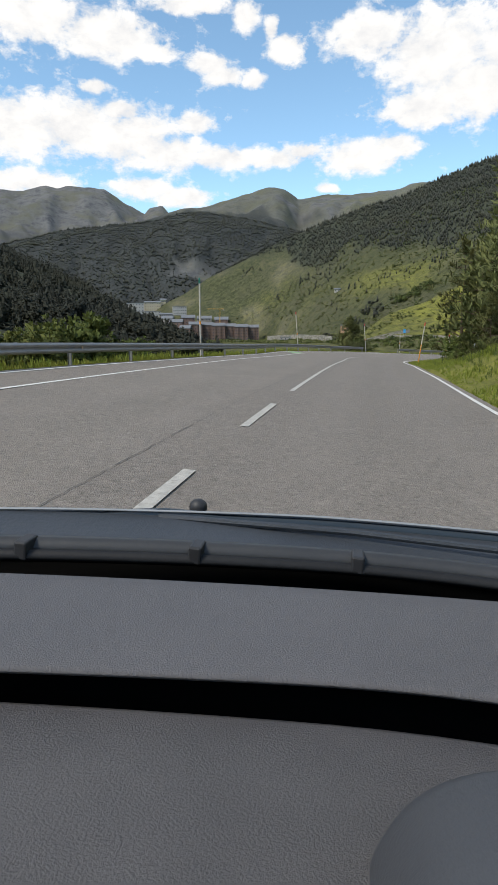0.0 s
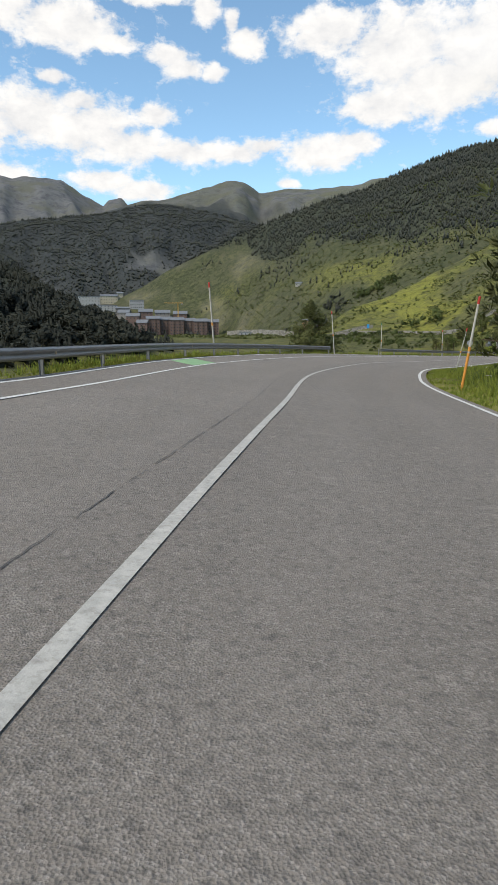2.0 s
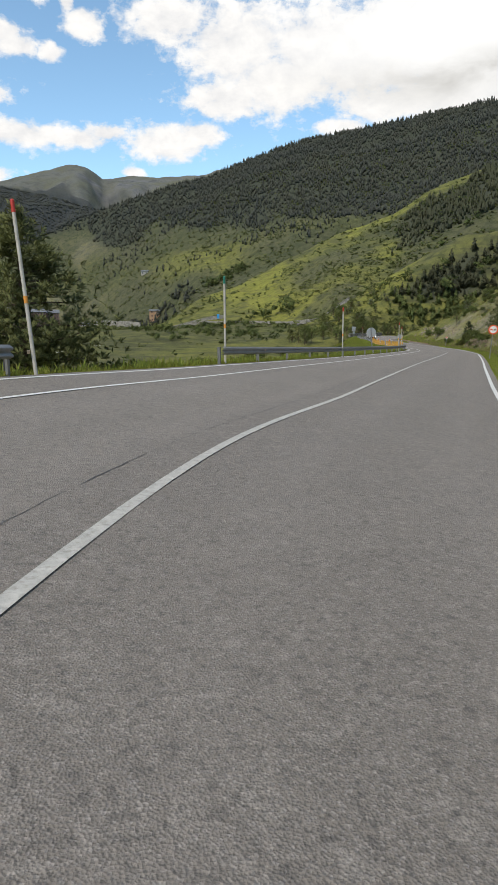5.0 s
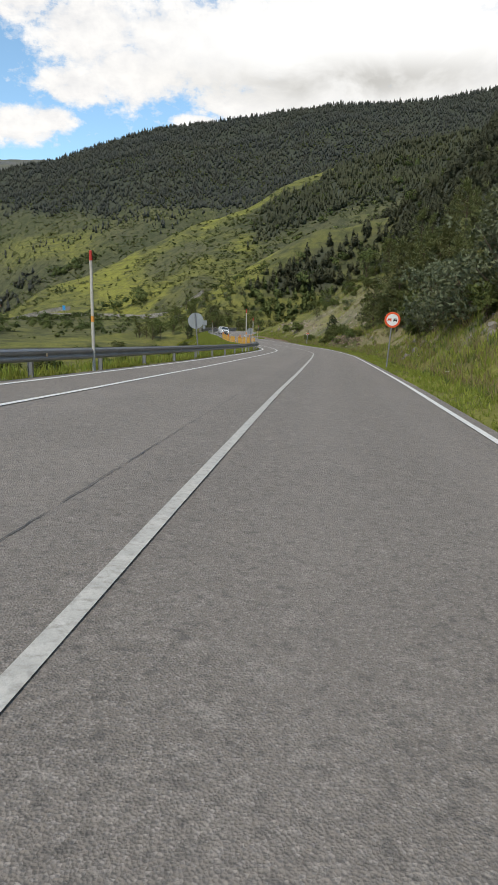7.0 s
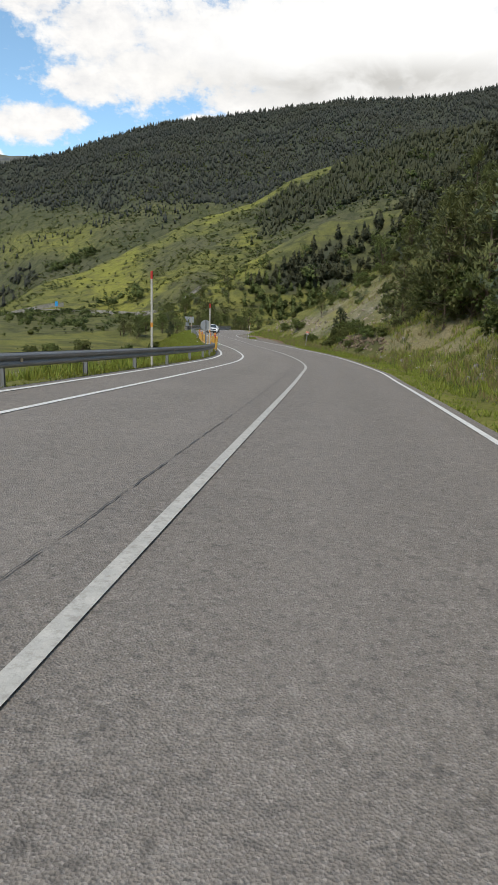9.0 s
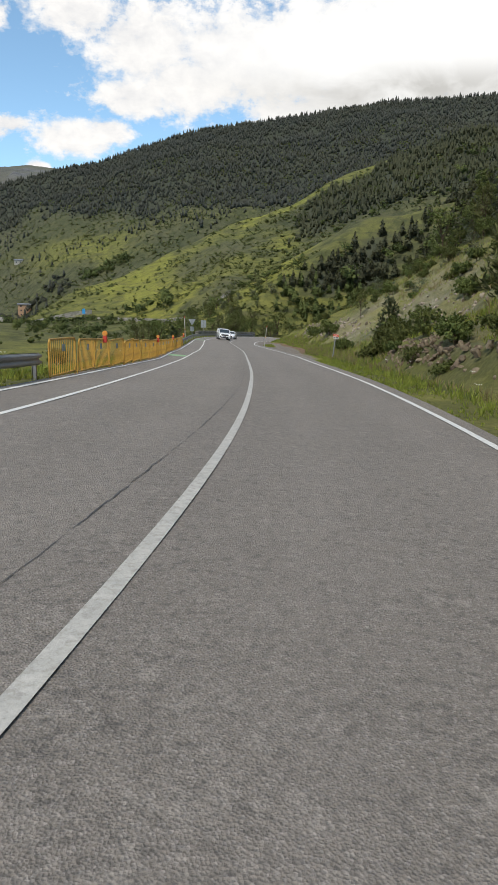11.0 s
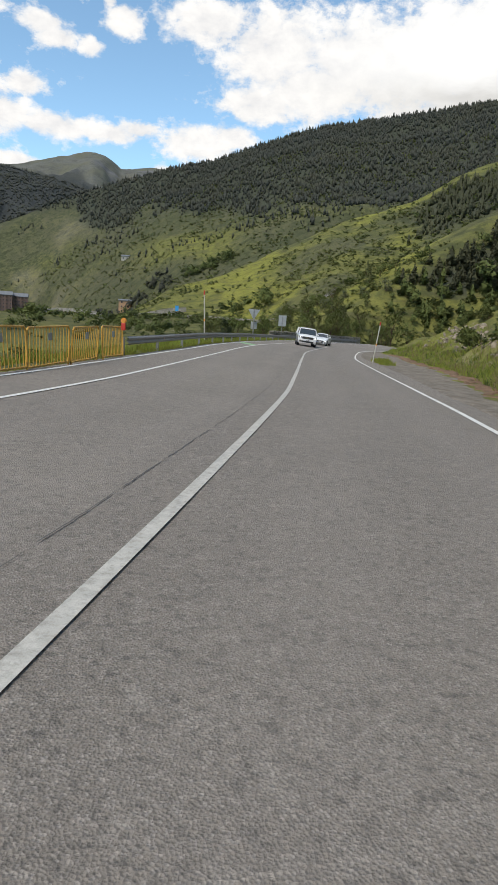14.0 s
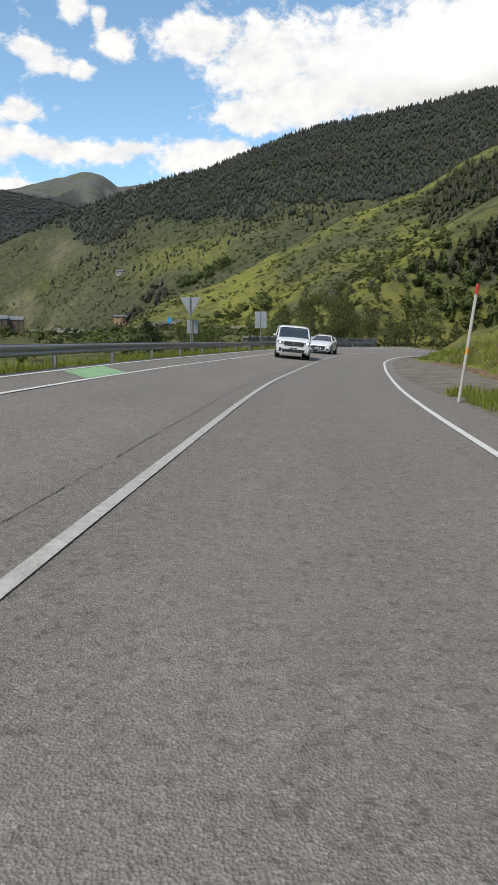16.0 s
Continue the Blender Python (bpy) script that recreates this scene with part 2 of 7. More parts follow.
    hgt = n.math("ADD", hgt, n.math("MULTIPLY", n.math("MULTIPLY", crag, far), 60.0))
    bn = n.add("ShaderNodeBump", {"Strength": 0.5, "Distance": 0.28, "Height": hgt})
    n.put(b.inputs["Normal"], bn.outputs[0])
    n.tree.links.new(b.outputs[0], n.add("ShaderNodeOutputMaterial").inputs[0])
    return m


def asphalt_material():
    m = bpy.data.materials.new("asphalt")
    m.use_nodes = True
    n = Nodes(m.node_tree)
    pos = n.add("ShaderNodeNewGeometry").outputs["Position"]
    lane = n.add("ShaderNodeSeparateColor", {0: n.add("ShaderNodeAttribute", attribute_name="lane").outputs["Color"]})
    tracks, own = lane.outputs[0], lane.outputs[1]
    big, mid = n.noise(pos, 0.22, 5.0, 0.6), n.noise(pos, 2.2, 5.0, 0.65)
    chip = n.add("ShaderNodeTexVoronoi", {"Vector": pos, "Scale": 92.0}, feature="F1")
    grain, pits = n.noise(pos, 60.0, 3.0, 0.8), n.noise(pos, 17.0, 5.0, 0.75)
    c = n.mix(n.ramp(big, [(0.3, 0.0), (0.7, 1.0)]), (0.197, 0.170, 0.141), (0.250, 0.217, 0.181))
    # the two lanes were laid at different times
    border = n.math("ADD", own, n.math("MULTIPLY", n.math("SUBTRACT", mid, 0.5), 0.5), clamp=True)
    c = n.mix(n.math("MULTIPLY", border, 0.75), c, n.mix(big, (0.189, 0.164, 0.138), (0.222, 0.193, 0.164)))
    c = n.mix(n.math("MULTIPLY", n.ramp(mid, [(0.4, 0.0), (0.72, 1.0)]), 0.35), c, (0.155, 0.134, 0.114))
    tone = n.add("ShaderNodeSeparateColor", {0: chip.outputs["Color"]}).outputs[0]
    c = n.mix(n.math("MULTIPLY", n.ramp(tone, [(0.62, 0.0), (0.95, 1.0)]), 0.45), c, (0.40, 0.36, 0.32))
    c = n.mix(n.math("MULTIPLY", n.ramp(grain, [(0.35, 1.0), (0.55, 0.0)]), 0.5), c, (0.07, 0.067, 0.065))
    c = n.mix(n.math("MULTIPLY", n.ramp(pits, [(0.36, 1.0), (0.48, 0.0)]), 0.7), c, (0.085, 0.077, 0.068))
    gravel = n.noise(pos, 7.5, 6.0, 0.8)
    c = n.mix(n.math("MULTIPLY", n.ramp(gravel, [(0.54, 0.0), (0.66, 1.0)]), 0.5), c, (0.33, 0.295, 0.255))
    track = n.math("MULTIPLY", tracks, n.ramp(n.noise(pos, 0.6, 4.0), [(0.3, 0.4), (0.7, 1.0)]))
    c = n.mix(n.math("MULTIPLY", track, 0.2), c, (0.285, 0.25, 0.22))
    b = n.add("ShaderNodeBsdfPrincipled", {"Base Color": c, "Roughness": 0.86, "Specular IOR Level": 0.35})
    hgt = n.math("ADD", chip.outputs["Distance"], n.math("ADD", n.math("MULTIPLY", grain, 0.8), pits))
    bn = n.add("ShaderNodeBump", {"Strength": 0.65, "Distance": 0.01, "Height": hgt})
    n.put(b.inputs["Normal"], bn.outputs[0])
    n.tree.links.new(b.outputs[0], n.add("ShaderNodeOutputMaterial").inputs[0])
    return m


GROUND, ASPHALT = ground_material(), asphalt_material()
LINE = paint("road_paint", (0.46, 0.44, 0.395), 0.8, 0, 0.16, 9.0, 70.0, 0.4, dirt=(0.24, 0.22, 0.19), dirt_amount=0.8)
EDGELINE = paint("edge_paint", (0.64, 0.63, 0.59), 0.75, 0, 0.08, 5.0, 60.0, 0.3, dirt=(0.42, 0.40, 0.36), dirt_amount=0.6)
GREENPAINT = paint("green_paint", (0.24, 0.42, 0.20), 0.8, 0, 0.15, 1.5, 50.0, 0.3, dirt=(0.2, 0.22, 0.18), dirt_amount=0.6)
TAR = paint("tar", (0.085, 0.08, 0.075), 0.8, 0, 0.3, 2.0, 30.0, 0.3)
GALV = paint("galvanised_steel", (0.30, 0.30, 0.305), 0.5, 0.6, 0.16, 2.5, 30.0, 0.12, dirt=(0.26, 0.25, 0.23), dirt_amount=0.45)
GRAVEL = paint("gravel", (0.205, 0.180, 0.150), 0.95, 0, 0.4, 1.6, 18.0, 0.9, dirt=(0.21, 0.150, 0.105), dirt_amount=0.35, spec=0.1, size=0.04)
SOIL = paint("red_soil", (0.200, 0.125, 0.080), 0.95, 0, 0.4, 1.8, 16.0, 0.9, dirt=(0.16, 0.14, 0.10), dirt_amount=0.6, spec=0.1, size=0.05)
TANSTONE = paint("tan_slate", (0.285, 0.238, 0.185), 0.9, 0, 0.3, 1.6, 14.0, 0.6, dirt=(0.19, 0.14, 0.09), dirt_amount=0.5, spec=0.2, rand=0.5)
STONE = paint("fieldstone", (0.185, 0.165, 0.14), 0.9, 0, 0.3, 1.6, 14.0, 0.6, dirt=(0.12, 0.12, 0.07), dirt_amount=0.4, rand=0.5)
BROWNSTONE = paint("weathered_brown_stone", (0.185, 0.142, 0.100), 0.95, 0, 0.35, 2.2, 16.0, 0.8, dirt=(0.075, 0.078, 0.040), dirt_amount=0.6, spec=0.1, rand=0.5)

# ------------------------------------------------------------------ small helpers


def mesh_from(name, verts, faces, mat=None, smooth=False):
    me = bpy.data.meshes.new(name)
    me.from_pydata([tuple(map(float, v)) for v in verts], [], [tuple(map(int, f)) for f in faces])
    if mat:
        me.materials.append(mat)
    if smooth:
        me.polygons.foreach_set("use_smooth", [True] * len(me.polygons))
    me.update()
    return me


def part(name, bm, mat, parent=None, label="", smooth=False, at=None):
    """Links a bmesh, or a mesh, as one object under a thing or a part."""
    if isinstance(bm, bmesh.types.BMesh):
        bmesh.ops.recalc_face_normals(bm, faces=bm.faces)
        me = bpy.data.meshes.new(name)
        bm.to_mesh(me)
        bm.free()
        if mat:
            me.materials.append(mat)
        if smooth:
            me.polygons.foreach_set("use_smooth", [True] * len(me.polygons))
    else:
        me = bm
    ob = new(name, me)
    if parent:
        ob.parent = parent
    if at is not None:
        ob.matrix_basis = at if isinstance(at, Matrix) else Matrix.Translation(at)
    if label:
        ob["label"] = label
    return ob


def add_box(bm, x0, x1, y0, y1, z0, z1, bevel=0.0, m=None):
    r = bmesh.ops.create_cube(bm, size=1.0)
    vs = r["verts"]
    mm = Matrix.Translation(((x0 + x1) / 2, (y0 + y1) / 2, (z0 + z1) / 2)) @ Matrix.Diagonal((x1 - x0, y1 - y0, z1 - z0, 1))
    bmesh.ops.transform(bm, matrix=(m @ mm) if m else mm, verts=vs)
    if bevel:
        es = list({e for v in vs for e in v.link_edges})
        bmesh.ops.bevel(bm, geom=es, offset=bevel, segments=2, affect="EDGES", profile=0.5)
    return bm


def add_tube(bm, a, b, r0, r1=None, n=8, caps=True):
    a, b = Vector(a), Vector(b)
    d = b - a
    m = Matrix.Translation((a + b) / 2) @ d.to_track_quat("Z", "Y").to_matrix().to_4x4()
    bmesh.ops.create_cone(bm, cap_ends=caps, segments=n, radius1=r0, radius2=r0 if r1 is None else r1, depth=d.length, matrix=m)
    return bm


def thing(name, at, label, category, group="", kind=""):
    ob = new(name)
    ob.empty_display_size = 0.1
    ob.matrix_basis = at if isinstance(at, Matrix) else Matrix.Translation(at)
    return tagged(ob, label, category, group, kind)


# ------------------------------------------------------------------ the road's line
# centre line of the road: x, y, z, crossfall (degrees, right side down)
ROAD = [
    (-6.41, -40.01, 0.39, 4.9), (-4.22, -22.01, 0.24, 4.9), (-0.77, 4.35, 0.07, 4.9), (2.63, 24.45, -0.14, 4.7), (5.15, 37.70, -0.37, 4.6),
    (7.92, 50.75, -0.63, 5.1), (14.28, 68.69, -1.26, 5.7), (20.68, 78.81, -1.70, 5.2), (31.12, 94.05, -2.26, 3.3), (38.47, 104.61, -2.70, 2.8),
    (51.28, 123.25, -3.49, 2.7), (57.58, 133.11, -3.86, 2.9), (63.77, 145.93, -4.16, 1.7), (72.05, 165.41, -4.67, 1.1), (77.49, 178.66, -4.92, 1.3),
    (80.04, 185.45, -4.98, 2.2), (85.09, 199.52, -5.07, 4.2), (88.87, 209.85, -5.20, 4.6), (92.19, 217.90, -5.34, 5.1), (96.93, 228.78, -5.50, 5.0),
    (102.27, 239.81, -5.62, 5.0), (109.26, 251.03, -5.77, 5.0), (118.98, 261.02, -5.99, 5.0), (132.00, 268.51, -6.20, 5.0), (160.00, 279.00, -6.60, 5.0),
]


def spline(rows, n):
    P, out = np.array(rows, float), []
    for i in range(len(P) - 1):
        a, b, c, d = P[max(i - 1, 0)], P[i], P[i + 1], P[min(i + 2, len(P) - 1)]
        for u in np.linspace(0, 1, n, endpoint=False):
            out.append(0.5 * (2 * b + (c - a) * u + (2 * a - 5 * b + 4 * c - d) * u * u + (3 * b - a - 3 * c + d) * u ** 3))
    return np.array(out + [P[-1]])


raw = spline(ROAD, 60)
run = np.r_[0, np.cumsum(np.hypot(*np.diff(raw[:, :2], axis=0).T))]
ST = np.arange(0, run[-1], 1.0)                      # one sample a metre
RC = np.stack([np.interp(ST, run, raw[:, k]) for k in range(4)], 1)
ker = np.ones(9) / 9
for k in (2, 3):
    RC[:, k] = np.convolve(np.pad(RC[:, k], 4, mode="edge"), ker, "valid")
TG = np.gradient(RC[:, :2], axis=0)
TG /= np.linalg.norm(TG, axis=1)[:, None]
NR = np.stack([TG[:, 1], -TG[:, 0]], 1)              # to the right
S0 = float(ST[np.argmin(np.abs(RC[:, 1]))])
SG = ST - S0                                         # station, 0 at the start of the drive


def along(table, s):
    return np.interp(s, [a for a, _ in table], [b for _, b in table])


W_IN = [(-40, 4.20), (-10, 4.20), (2.5, 4.19), (15, 4.13), (27.5, 3.96), (40, 3.69), (52.5, 3.60), (65, 3.71), (77.5, 3.61), (90, 3.42), (102.5, 3.16), (115, 3.08), (127.5, 3.03), (140, 2.98), (152.5, 3.01), (165, 3.19), (177.5, 3.36), (190, 3.69), (202.5, 3.65), (215, 3.41), (227.5, 3.35), (240, 3.35), (252.5, 3.38)]
W_OUT = [(-40, 5.71), (-10, 5.71), (2.5, 5.68), (15, 5.57), (27.5, 5.10), (40, 4.87), (52.5, 5.13), (65, 5.34), (77.5, 5.04), (90, 4.79), (102.5, 4.49), (115, 4.31), (127.5, 4.19), (140, 4.20), (152.5, 4.20), (165, 4.44), (177.5, 4.46), (190, 5.17), (202.5, 5.21), (215, 4.74), (227.5, 4.57), (240, 4.73), (252.5, 4.87)]
W_R = [(-40, 4.04), (-10, 4.04), (2.5, 4.05), (15, 4.08), (27.5, 4.16), (40, 4.03), (52.5, 3.69), (65, 3.57), (77.5, 3.49), (90, 3.38), (102.5, 3.32), (115, 3.30), (127.5, 3.27), (140, 3.24), (152.5, 3.37), (165, 3.47), (177.5, 3.56), (190, 3.69), (202.5, 3.48), (215, 3.42), (227.5, 3.41), (240, 3.48), (252.5, 3.58)]
EDGE_R = [(-40, 0.25), (150, 0.3), (165, 0.5), (190, 0.6), (205, 0.75), (216, 1.2), (230, 1.2), (245, 0.5), (300, 0.4)]   # asphalt right of its line


def road_point(s, lat, up=0.0):
    """A point on the road's surface at a station, lat metres right of the centre line."""
    i = np.clip(np.asarray(s, float) + S0, 0, ST[-1])
    x, y = np.interp(i, ST, RC[:, 0]), np.interp(i, ST, RC[:, 1])
    nx, ny = np.interp(i, ST, NR[:, 0]), np.interp(i, ST, NR[:, 1])
    z, b = np.interp(i, ST, RC[:, 2]), np.interp(i, ST, RC[:, 3])
    return np.stack([x + nx * lat, y + ny * lat, z - np.tan(np.radians(b)) * lat + up], -1)


def heading(s):
    i = np.clip(s + S0, 0, ST[-1])
    return math.degrees(math.atan2(-np.interp(i, ST, TG[:, 0]), np.interp(i, ST, TG[:, 1])))


def locate(x, y):
    """Station and offset from the centre line, for arrays of places."""
    x, y = np.ravel(np.asarray(x, float)), np.ravel(np.asarray(y, float))
    s, lat = np.empty(len(x)), np.empty(len(x))
    for k in range(0, len(x), 4000):
        dx, dy = x[k:k + 4000, None] - RC[None, :, 0], y[k:k + 4000, None] - RC[None, :, 1]
        i = np.argmin(dx * dx + dy * dy, 1)
        j = np.arange(len(i))
        s[k:k + 4000] = SG[i] + dx[j, i] * TG[i, 0] + dy[j, i] * TG[i, 1]
        side = np.sign(dx[j, i] * NR[i, 0] + dy[j, i] * NR[i, 1])
        lat[k:k + 4000] = side * np.hypot(dx[j, i], dy[j, i])
    return s, lat


# ------------------------------------------------------------------ the land
MID = np.array([45.0, 110.0])
BASE = [(0, -9), (100, -11), (200, -9), (300, -6), (420, -3), (700, 0), (1200, 2), (2500, 60), (5000, 150)]
# crests: azimuth about the middle of the drive, height
BIG_HILL = [(-13, 20), (-10.6, 54), (-8.4, 78), (-6.3, 106), (-3.0, 138), (0.5, 172), (3.6, 196), (7.8, 223), (12, 247), (14, 265), (18, 293), (20.7, 306),
            (25, 320), (30, 334), (35, 346), (40, 349), (44, 350), (50, 365), (60, 375), (90, 360), (180, 200)]
SPUR = [(4, -4), (6.5, 5), (9, 18), (11, 26), (15, 42), (17.3, 56), (20.3, 72), (22, 79), (25, 89), (27, 97), (30, 114), (34, 130), (40, 150), (60, 170), (120, 120)]
KNOLL = [(16, -8), (20, 2), (23, 12), (26, 21), (29, 30), (33, 42), (45, 60), (90, 60)]
WOODSPUR = [(22, -8), (24.5, -2), (27, 4), (31, 20), (35, 38), (40, 54), (44, 75), (48, 98), (55, 120), (70, 140), (120, 120)]
LEFT_HILL = [(-180, 120), (-60, 120), (-40, 95), (-30, 66), (-27, 56), (-23.5, 40), (-20, 18), (-18.5, 10), (-17.0, -2), (-16.0, -12)]
DARK_SPUR = [(-60, 200), (-30, 250), (-22.5, 296), (-18, 349), (-13, 374), (-9.4, 396), (-6.4, 430), (-3.4, 418), (0, 390), (6, 330), (15, 250), (30, 100)]
RIDGE = [(-20, 300), (-10, 590), (-7.9, 632), (-5.9, 662), (-4, 676), (-1.1, 728), (0.6, 757), (1.4, 763), (2.2, 757), (2.8, 731), (3.4, 704), (4.2, 706), (5.7, 720),
         (7.0, 715), (8.6, 722), (11.4, 735), (13.5, 760), (20, 800), (40, 700), (90, 300)]
FAR_RIDGE = [(-90, 600), (-30, 850), (-21.2, 911), (-19.3, 922), (-17.5, 964), (-16.6, 948), (-15.5, 957), (-12.8, 947), (-11, 862), (-9.6, 800), (-9.2, 835), (-8.1, 860), (-7.5, 812), (-5, 700), (5, 500)]


def crest(az, r, table, r0, rc, pw, fall=0.3):
    top = along(table, az)
    low = along(BASE, r)
    t = np.clip((r - r0) / (rc - r0), 0, 1)
    z = low + (top - low) * t ** pw - np.maximum(r - rc, 0) * fall
    inside = (az >= table[0][0]) & (az <= table[-1][0]) & (r > r0)
    return np.where(inside, z, -999.0)


def smooth01(a, lo, hi):
    t = np.clip((a - lo) / (hi - lo), 0, 1)
    return t * t * (3 - 2 * t)


def lattice(i, j):
    h = np.sin(i * 127.1 + j * 311.7) * 43758.5453
    return h - np.floor(h)


def fbm(x, y, scale, octaves=4, gain=0.55):
    """Fractal noise between about -1 and 1."""
    x, y = np.asarray(x, float) / scale, np.asarray(y, float) / scale
    out, amp, tot = 0.0, 1.0, 0.0
    for _ in range(octaves):
        i, j = np.floor(x), np.floor(y)
        u, v = x - i, y - j
        u, v = u * u * (3 - 2 * u), v * v * (3 - 2 * v)
        n = (lattice(i, j) * (1 - u) + lattice(i + 1, j) * u) * (1 - v) + (lattice(i, j + 1) * (1 - u) + lattice(i + 1, j + 1) * u) * v
        out, tot = out + amp * (2 * n - 1), tot + amp
        x, y, amp = x * 2.03 + 17.1, y * 2.03 + 5.7, amp * gain
    return out / tot * 1.6


def gullies(az, r, rc, w, octaves=4):
    """Ribs and gullies that run down a mountain face."""
    return 1 - 2.4 * np.abs(fbm(np.radians(az) * rc, r * 0.42, w, octaves))


def rough_z(x, y, scale, amount):
    """Smooth lumps, the same at every build."""
    x, y = np.asarray(x) / scale, np.asarray(y) / scale
    return amount * (np.sin(x * 1.7 + 1.3 * np.sin(y * 1.1)) * np.cos(y * 1.9 + 1.1 * np.sin(x * 0.7)) + 0.5 * np.sin(x * 4.1 + y * 2.3 + 2 * np.sin(y * 1.7)) * np.cos(y * 3.7 - x * 1.3)
                     + 0.3 * np.sin(x * 8.3 - y * 5.1 + np.sin(x * 3.1)) * np.sin(y * 7.7 + x * 3.3))


R0_BIG = [(-14, 1050), (-8, 990), (-2, 930), (3, 760), (6, 680), (10, 560), (15, 480), (20, 430), (60, 430)]
R0_SPUR = [(4, 470), (12, 450), (16, 400), (22, 300), (60, 300)]
LAYBY = [(185, 0.3), (190, 0.6), (196, 0.95), (203, 1.3), (213, 2.5), (226, 4.0), (240, 4.3), (256, 4.5), (264, 3.2), (273, 1.3), (282, 0.2)]   # gravel beside the asphalt
CUT = [(-45, 0.45), (20, 0.45), (38, 0.3), (52, 0.16), (70, 0.2), (88, 0.45), (100, 0.8), (125, 0.95), (150, 0.8), (175, 0.8), (195, 0.8), (215, 0.70), (235, 0.66), (256, 0.58), (268, 0.45), (300, 0.45)]
CUT_AT = [(-45, 1.2), (22, 1.2), (38, 4.0), (52, 6.0), (72, 6.0), (90, 3.0), (100, 2.0), (150, 2.2), (168, 2.0), (180, 2.6), (195, 3.4), (210, 4.0), (222, 4.5), (232, 4.7), (246, 4.9), (258, 4.6), (268, 2.6), (277, 1.2), (300, 0.5)]


SHELF = [(-45, 0), (135, 0), (158, 3.5), (176, 4.5), (200, 4.0), (225, 1.5), (245, 0), (300, 0)]   # gentle foot of the bank


def land(x, y, full=False):
    """Height of the ground, and what covers it, at arrays of places."""
    shape = np.shape(x)
    x, y = np.ravel(np.asarray(x, float)), np.ravel(np.asarray(y, float))
    dx, dy = x - MID[0], y - MID[1]
    r, az = np.hypot(dx, dy), np.degrees(np.arctan2(dx, dy))
    zb = along(BASE, r) + rough_z(x, y, 60, 1.2)
    hills = [zb]
    lump = rough_z(x, y, 140, 1.0)
    hills.append(crest(az, r, BIG_HILL, along(R0_BIG, az), 1150, 1.12, 0.2) + (lump * 5 + 5 * gullies(az, r, 1000, 120)) * np.clip((r - along(R0_BIG, az)) / 250, 0, 1) * (1 - 0.7 * smooth01(r, 1000, 1120)))
    hills.append(crest(az, r, SPUR, along(R0_SPUR, az), 600, 1.05, 0.3) + lump * 2.0 * np.clip((r - 300) / 200, 0, 1) + (1.3 * fbm(x, y, 30, 4) + 1.6 * gullies(az, r, 500, 60, 3)) * np.clip((r - along(R0_SPUR, az)) / 40, 0, 1))
    hills.append(crest(az, r, KNOLL, 190, 310, 1.0, 0.35) + rough_z(x, y, 30, 1.0) * np.clip((r - 190) / 30, 0, 1))
    hills.append(crest(az, r, WOODSPUR, 105, 330, 1.0, 0.3) + rough_z(x, y, 35, 1.5) * np.clip((r - 105) / 40, 0, 1))
    hills.append(crest(az, r, LEFT_HILL, 170, 470, 1.0, 0.15) + rough_z(x, y, 50, 2.0) * np.clip((r - 170) / 40, 0, 1))
    for table, r0, rc, pw, fall, deep, w in ((DARK_SPUR, 1300, 2300, 1.1, 0.15, 26, 260), (RIDGE, 1500, 3500, 1.25, 0.2, 60, 420), (FAR_RIDGE, 2600, 4500, 1.2, 0.2, 75, 520)):
        t = np.clip((r - r0) / (rc - r0), 0, 1)
        relief = deep * gullies(az, r, rc, w) * smooth01(t, 0.02, 0.3) * (1 - 0.9 * smooth01(t, 0.72, 0.97)) + deep * 0.1 * fbm(x, y, w * 0.2, 3) * smooth01(t, 0.1, 0.4)
        hills.append(crest(az, r, table, r0, rc, pw, fall) + relief)
    hills = np.array(hills)
    which = np.argmax(hills, 0)
    z = hills.max(0)
    # the river's bed, with the village on its floor
    bed = np.interp(az, [-17.5, -15.5, -2, 0, 6.5, 9], [0, 9, 9, 6, 6, 0])
    stop = np.interp(az, [-2, 0, 3, 6, 9], [990, 900, 740, 690, 640])
    z = z - bed * smooth01(r, 330, 450) * (1 - smooth01(r, stop - 35, stop + 25))
    near = r < 340
    e = np.full(len(x), 999.0)
    s = np.full(len(x), 999.0)
    lat = np.full(len(x), 999.0)
    if near.any():
        sn, ln = locate(x[near], y[near])
        right = ln - along(W_R, sn) - along(EDGE_R, sn)
        left = -ln - along(W_OUT, sn) - 0.3
        en = np.maximum(right, left)
        rp = road_point(sn, np.clip(ln, -along(W_OUT, sn) - 0.3, along(W_R, sn) + along(EDGE_R, sn)))[:, 2] - 0.03
        past = np.clip((sn - 262) / 25, 0, 1)
        cut = along(CUT, sn)
        go = np.maximum(right - along(CUT_AT, sn), 0)
        shelf = along(SHELF, sn)
        rise = 0.28 * np.minimum(go, shelf) + cut * np.clip(go - shelf, 0, 20)
        lumps = rough_z(x[near], y[near], 5.0, 0.35) + rough_z(x[near], y[near], 1.7, 0.12)
        up = rp - 0.04 * np.clip(right, 0, 1.5) + rise + 0.42 * np.clip(go - shelf - 20, 0, 35) * (cut > 0.3) + lumps * np.clip(go / 3, 0, 1) * 1.6
        up = up + 1.0 * smooth01(sn, 159, 163) * (1 - smooth01(sn, 176, 181)) * smooth01(go, 0.0, 0.8)
        up = up + 1.1 * np.exp(-((sn - 30) / 5.5) ** 2 - ((right - 3.2) / 2.4) ** 2)
